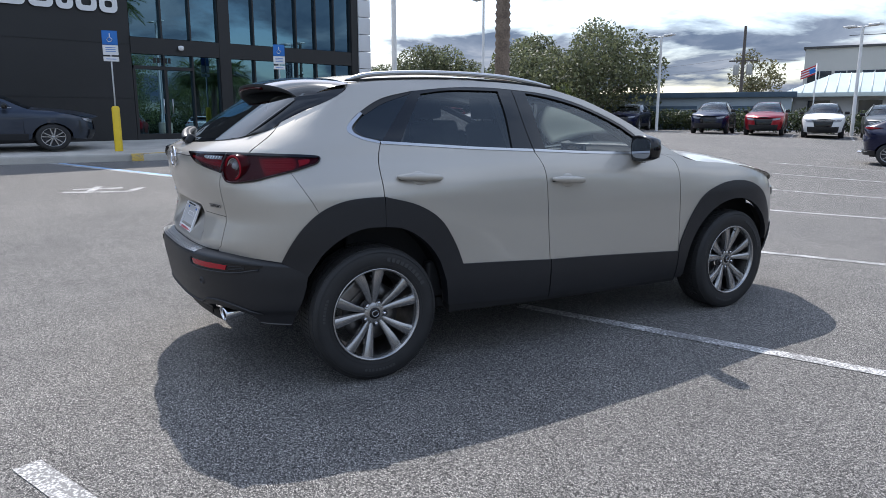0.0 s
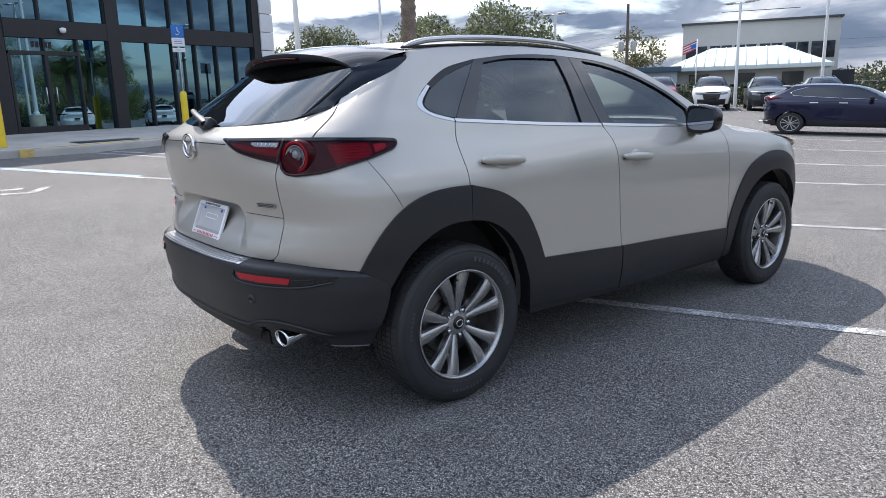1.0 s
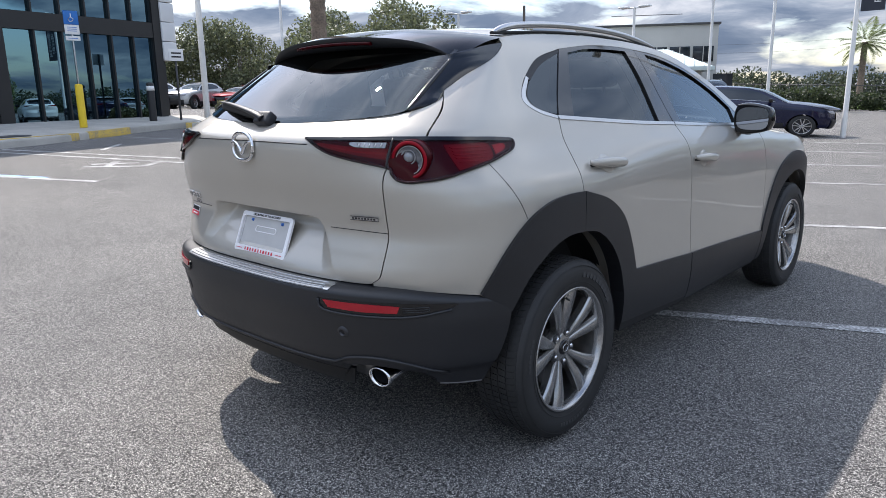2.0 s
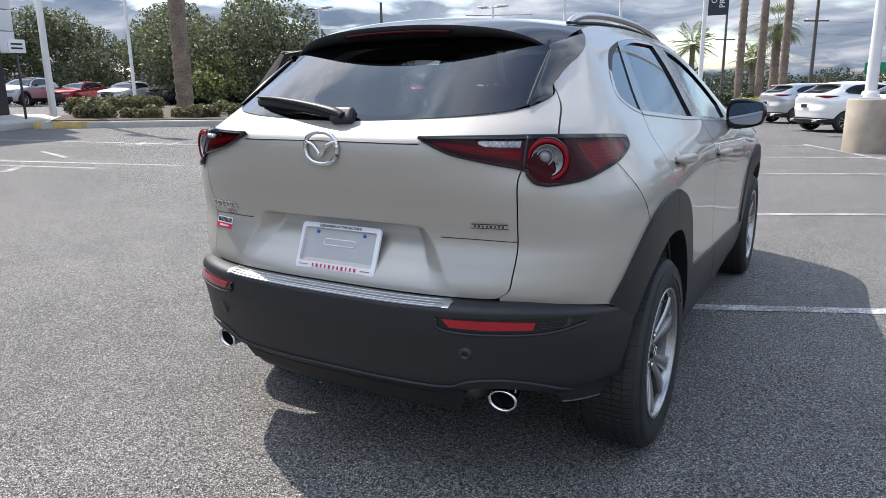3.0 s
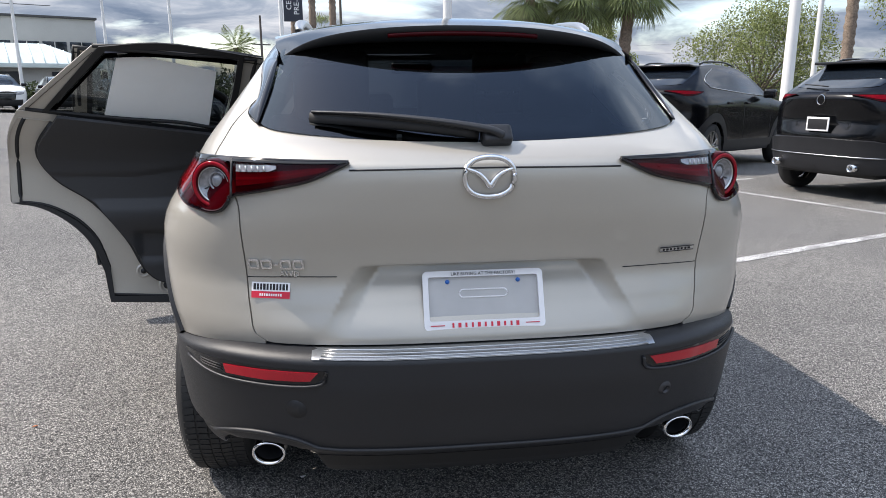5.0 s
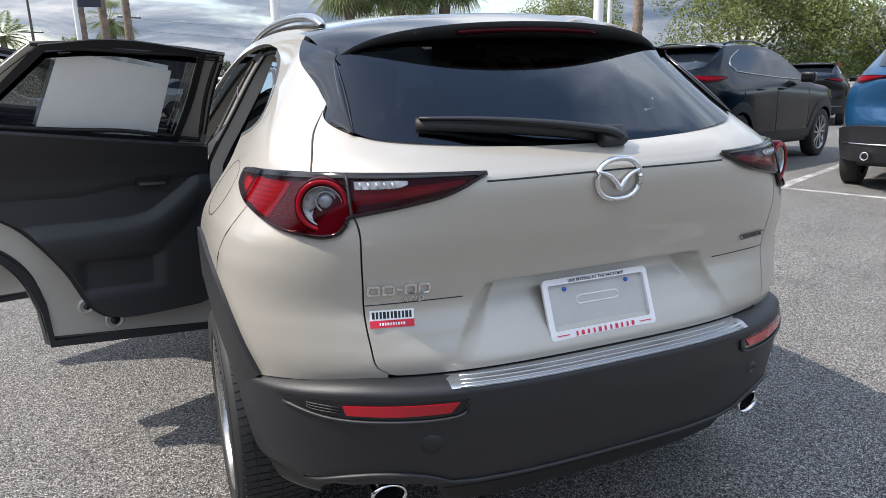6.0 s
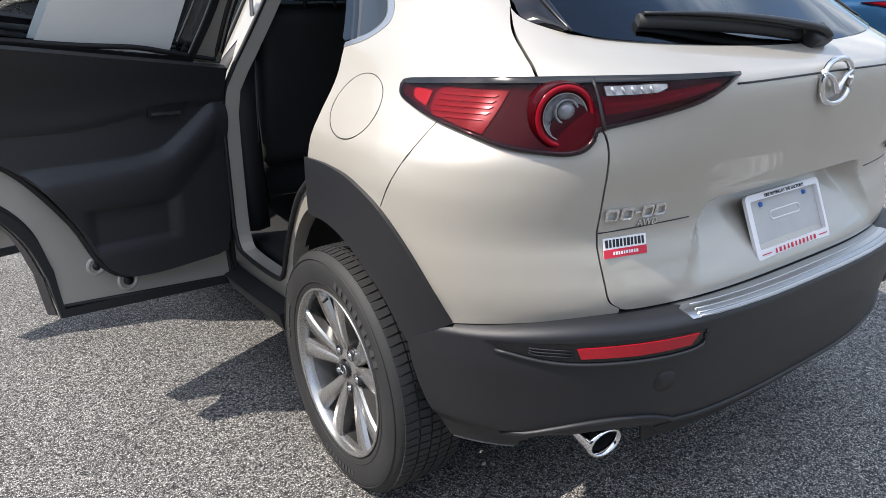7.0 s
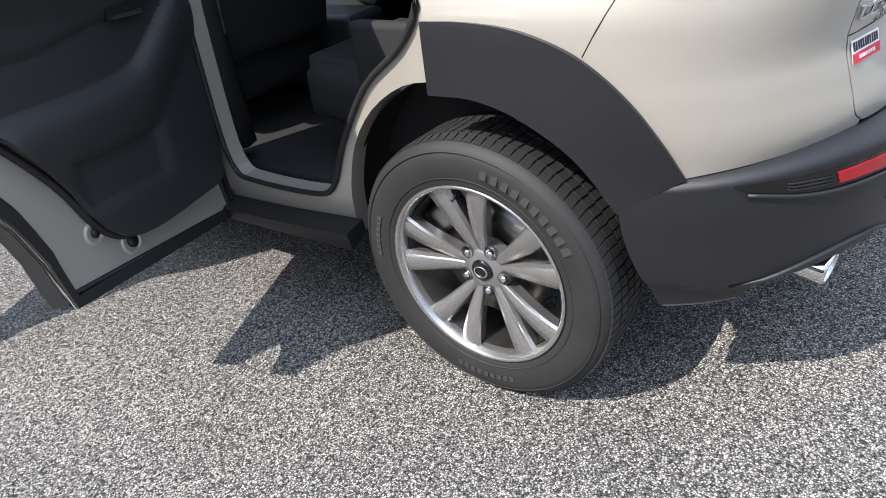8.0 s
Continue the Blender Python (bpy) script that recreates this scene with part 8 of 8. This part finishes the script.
def offices(b, w, d, h, mat):
    part("wall", box_bm((w, d, h), (0, 0, h / 2), 0.02), mat, b)
    part("roof", box_bm((w + 0.3, d + 0.3, 0.18), (0, 0, h + 0.02), 0.02), POLE_DARK, b)
    for i in range(6):
        x = -w / 2 + (i + 0.6) * w / 6.2
        win = part("window", box_bm((1.7, 0.10, 1.3), (x, -d / 2 - 0.02, h * 0.62), 0.01), WINDOW_FAR, b)
        part("window_bar", box_bm((0.07, 0.12, 1.3), (x, -d / 2 - 0.04, h * 0.62)), mat, win)
    part("rail", box_bm((w * 0.5, 0.05, 0.05), (0, -d / 2 + 0.5, h + 0.9)), POLE_DARK, b)


block("office_building", "plain grey two-storey office building with small windows", -27.2, 58.2, 29.0, 12.0, 3.0, 6.6, GREY_STUCCO, offices)


def pavilion(b, w, d, h, mat):
    part("wall", box_bm((w - 1.6, d - 1.6, h), (0, 0, h / 2), 0.02), mat, b)
    t = bmesh.new()
    lo = [t.verts.new(p) for p in ((-w / 2, -d / 2, h), (w / 2, -d / 2, h), (w / 2, d / 2, h), (-w / 2, d / 2, h))]
    hi = [t.verts.new(p) for p in ((-w / 2 + d / 2, 0, h + 1.5), (w / 2 - d / 2, 0, h + 1.5))]
    for f in ((lo[0], lo[1], hi[1], hi[0]), (lo[1], lo[2], hi[1]), (lo[2], lo[3], hi[0], hi[1]), (lo[3], lo[0], hi[0]), tuple(lo[::-1])):
        t.faces.new(f)
    roof = part("roof", t, METAL_ROOF, b)
    n = int(w / 0.7)
    for i in range(1, n):
        x = -w / 2 + w * i / n
        q = max(-w / 2 + d / 2, min(x, w / 2 - d / 2))
        k = 1 - abs(x - q) / (d / 2)
        part("roof_seam", tube([(x, -d / 2, h + 0.02), (x, -d / 2 + d / 2 * k, h + 0.02 + 1.5 * k)], 0.04, 4), METAL_ROOF, roof)
    part("eave", box_bm((w, d, 0.30), (0, 0, h - 0.1), 0.02), METAL_ROOF, b)
    for i in range(4):
        part("window", box_bm((1.4, 0.1, 1.3), (-w / 2 + 2.5 + i * 3.2, -d / 2 + 0.78, 1.6)), WINDOW_FAR, b)


block("metal_roof_building", "low building with a pale ribbed metal hip roof", -24.6, 51.3, 28.0, 11.4, 6.4, 2.75, GREY_STUCCO, pavilion)
fence = thing("boundary_fence", "thin black steel fence on the verge", "fence", at=pose(0, 0, 0))
for i in range(60):
    x, y = -22 + 0.62 * i, 54.0 + 0.10 * i
    part("picket", box_bm((0.05, 0.05, 1.5), (x, y, lift(x, y) + 0.75)), POLE_DARK, fence)
for z in (0.3, 1.4):
    part("rail", tube([(-22, 54, lift(-22, 54) + z), (-8, 56.3, lift(-8, 56) + z), (15, 60, lift(15, 60) + z)], 0.03, 4), POLE_DARK, fence)
f = thing("flag_on_pole", "striped red and white flag on a white pole", "flag", at=pose(-23.6, 42.7, lift(-23.6, 42.7)))
part("pole", tube([(0, 0, 0), (0, 0, 4.3)], 0.04, 8), POLE_WHITE, f)
for i in range(7):
    part("stripe", box_bm((1.05, 0.03, 0.080), (-0.55, 0, 3.50 + 0.080 * i), 0, (0, -18, 0)), SIGN_RED if i % 2 == 0 else SIGN_WHITE, f)
part("canton", box_bm((0.42, 0.04, 0.30), (-0.26, 0, 3.82), 0, (0, -18, 0)), SIGN_BLUE, f)
s = thing("stop_sign", "red octagonal stop sign on a steel post", "sign", at=pose(3.9, 37.4, lift(3.9, 37.4)))
part("post", tube([(0, 0, 0), (0, 0, 2.15)], 0.03, 6), SATIN, s)
face = part("plate", slab([(0.34 * math.cos(radians(22.5 + 45 * k)), 0.34 * math.sin(radians(22.5 + 45 * k))) for k in range(8)], 0.02, pose(0, -0.04, 2.15)), SIGN_RED, s)
part("word", lettering("STOP", 0.22, pose(0, -0.055, 2.15), 0.01), SIGN_WHITE, face)
s = thing("display_sign", "black board sign with a plain silver oval", "sign", at=pose(5.5, 36.7, lift(5.5, 36.7), 0, 0, -8))
part("board", box_bm((1.95, 0.3, 1.22), (0.05, 0, 2.30), 0.02), FACADE_BLACK, s)
part("oval", transformed(turned([(0.30, -0.02), (0.36, 0.0), (0.30, 0.02)], 28, "y"), pose(0.05, -0.17, 2.30)), CHROME, s)
part("leg", box_bm((0.5, 0.25, 1.75), (0, 0, 0.87), 0.02), FACADE_BLACK, s)
s = thing("road_sign", "green road direction sign far off", "sign", at=pose(2.9, 54.9, lift(2.9, 54.9)))
part("plate", box_bm((1.25, 0.05, 0.75), (0, 0, 2.5), 0.02), SIGN_GREEN, s)
part("post", tube([(0, 0, 0), (0, 0, 2.6)], 0.05, 6), SATIN, s)
shed = thing("red_shed", "small red and white hut beyond the trees", "building", at=pose(43, 34, lift(43, 34), 0, 0, -40))
part("wall", box_bm((2.6, 2, 2.2), (0, 0, 1.1), 0.02), SIGN_RED, shed)
part("panel", box_bm((0.8, 0.1, 1.9), (0.7, -1.02, 1.0)), SIGN_WHITE, shed)
# litter on the asphalt
for x, y, c, n in ((-0.528, -0.202, SIGN_WHITE, "small white paper scrap on the asphalt"), (-1.60, 0.30, DRY_LEAF, "small orange leaf on the asphalt")):
    leaf = part("litter", slab([(0.008 * math.cos(a) * (1 + 0.4 * math.cos(3 * a)), 0.006 * math.sin(a)) for a in np.linspace(0, 6.28, 9)[:-1]], 0.002, pose(x, y, lift(x, y) + 0.006, 80, 0, 30)), c)
    tagged(leaf, n, "litter")
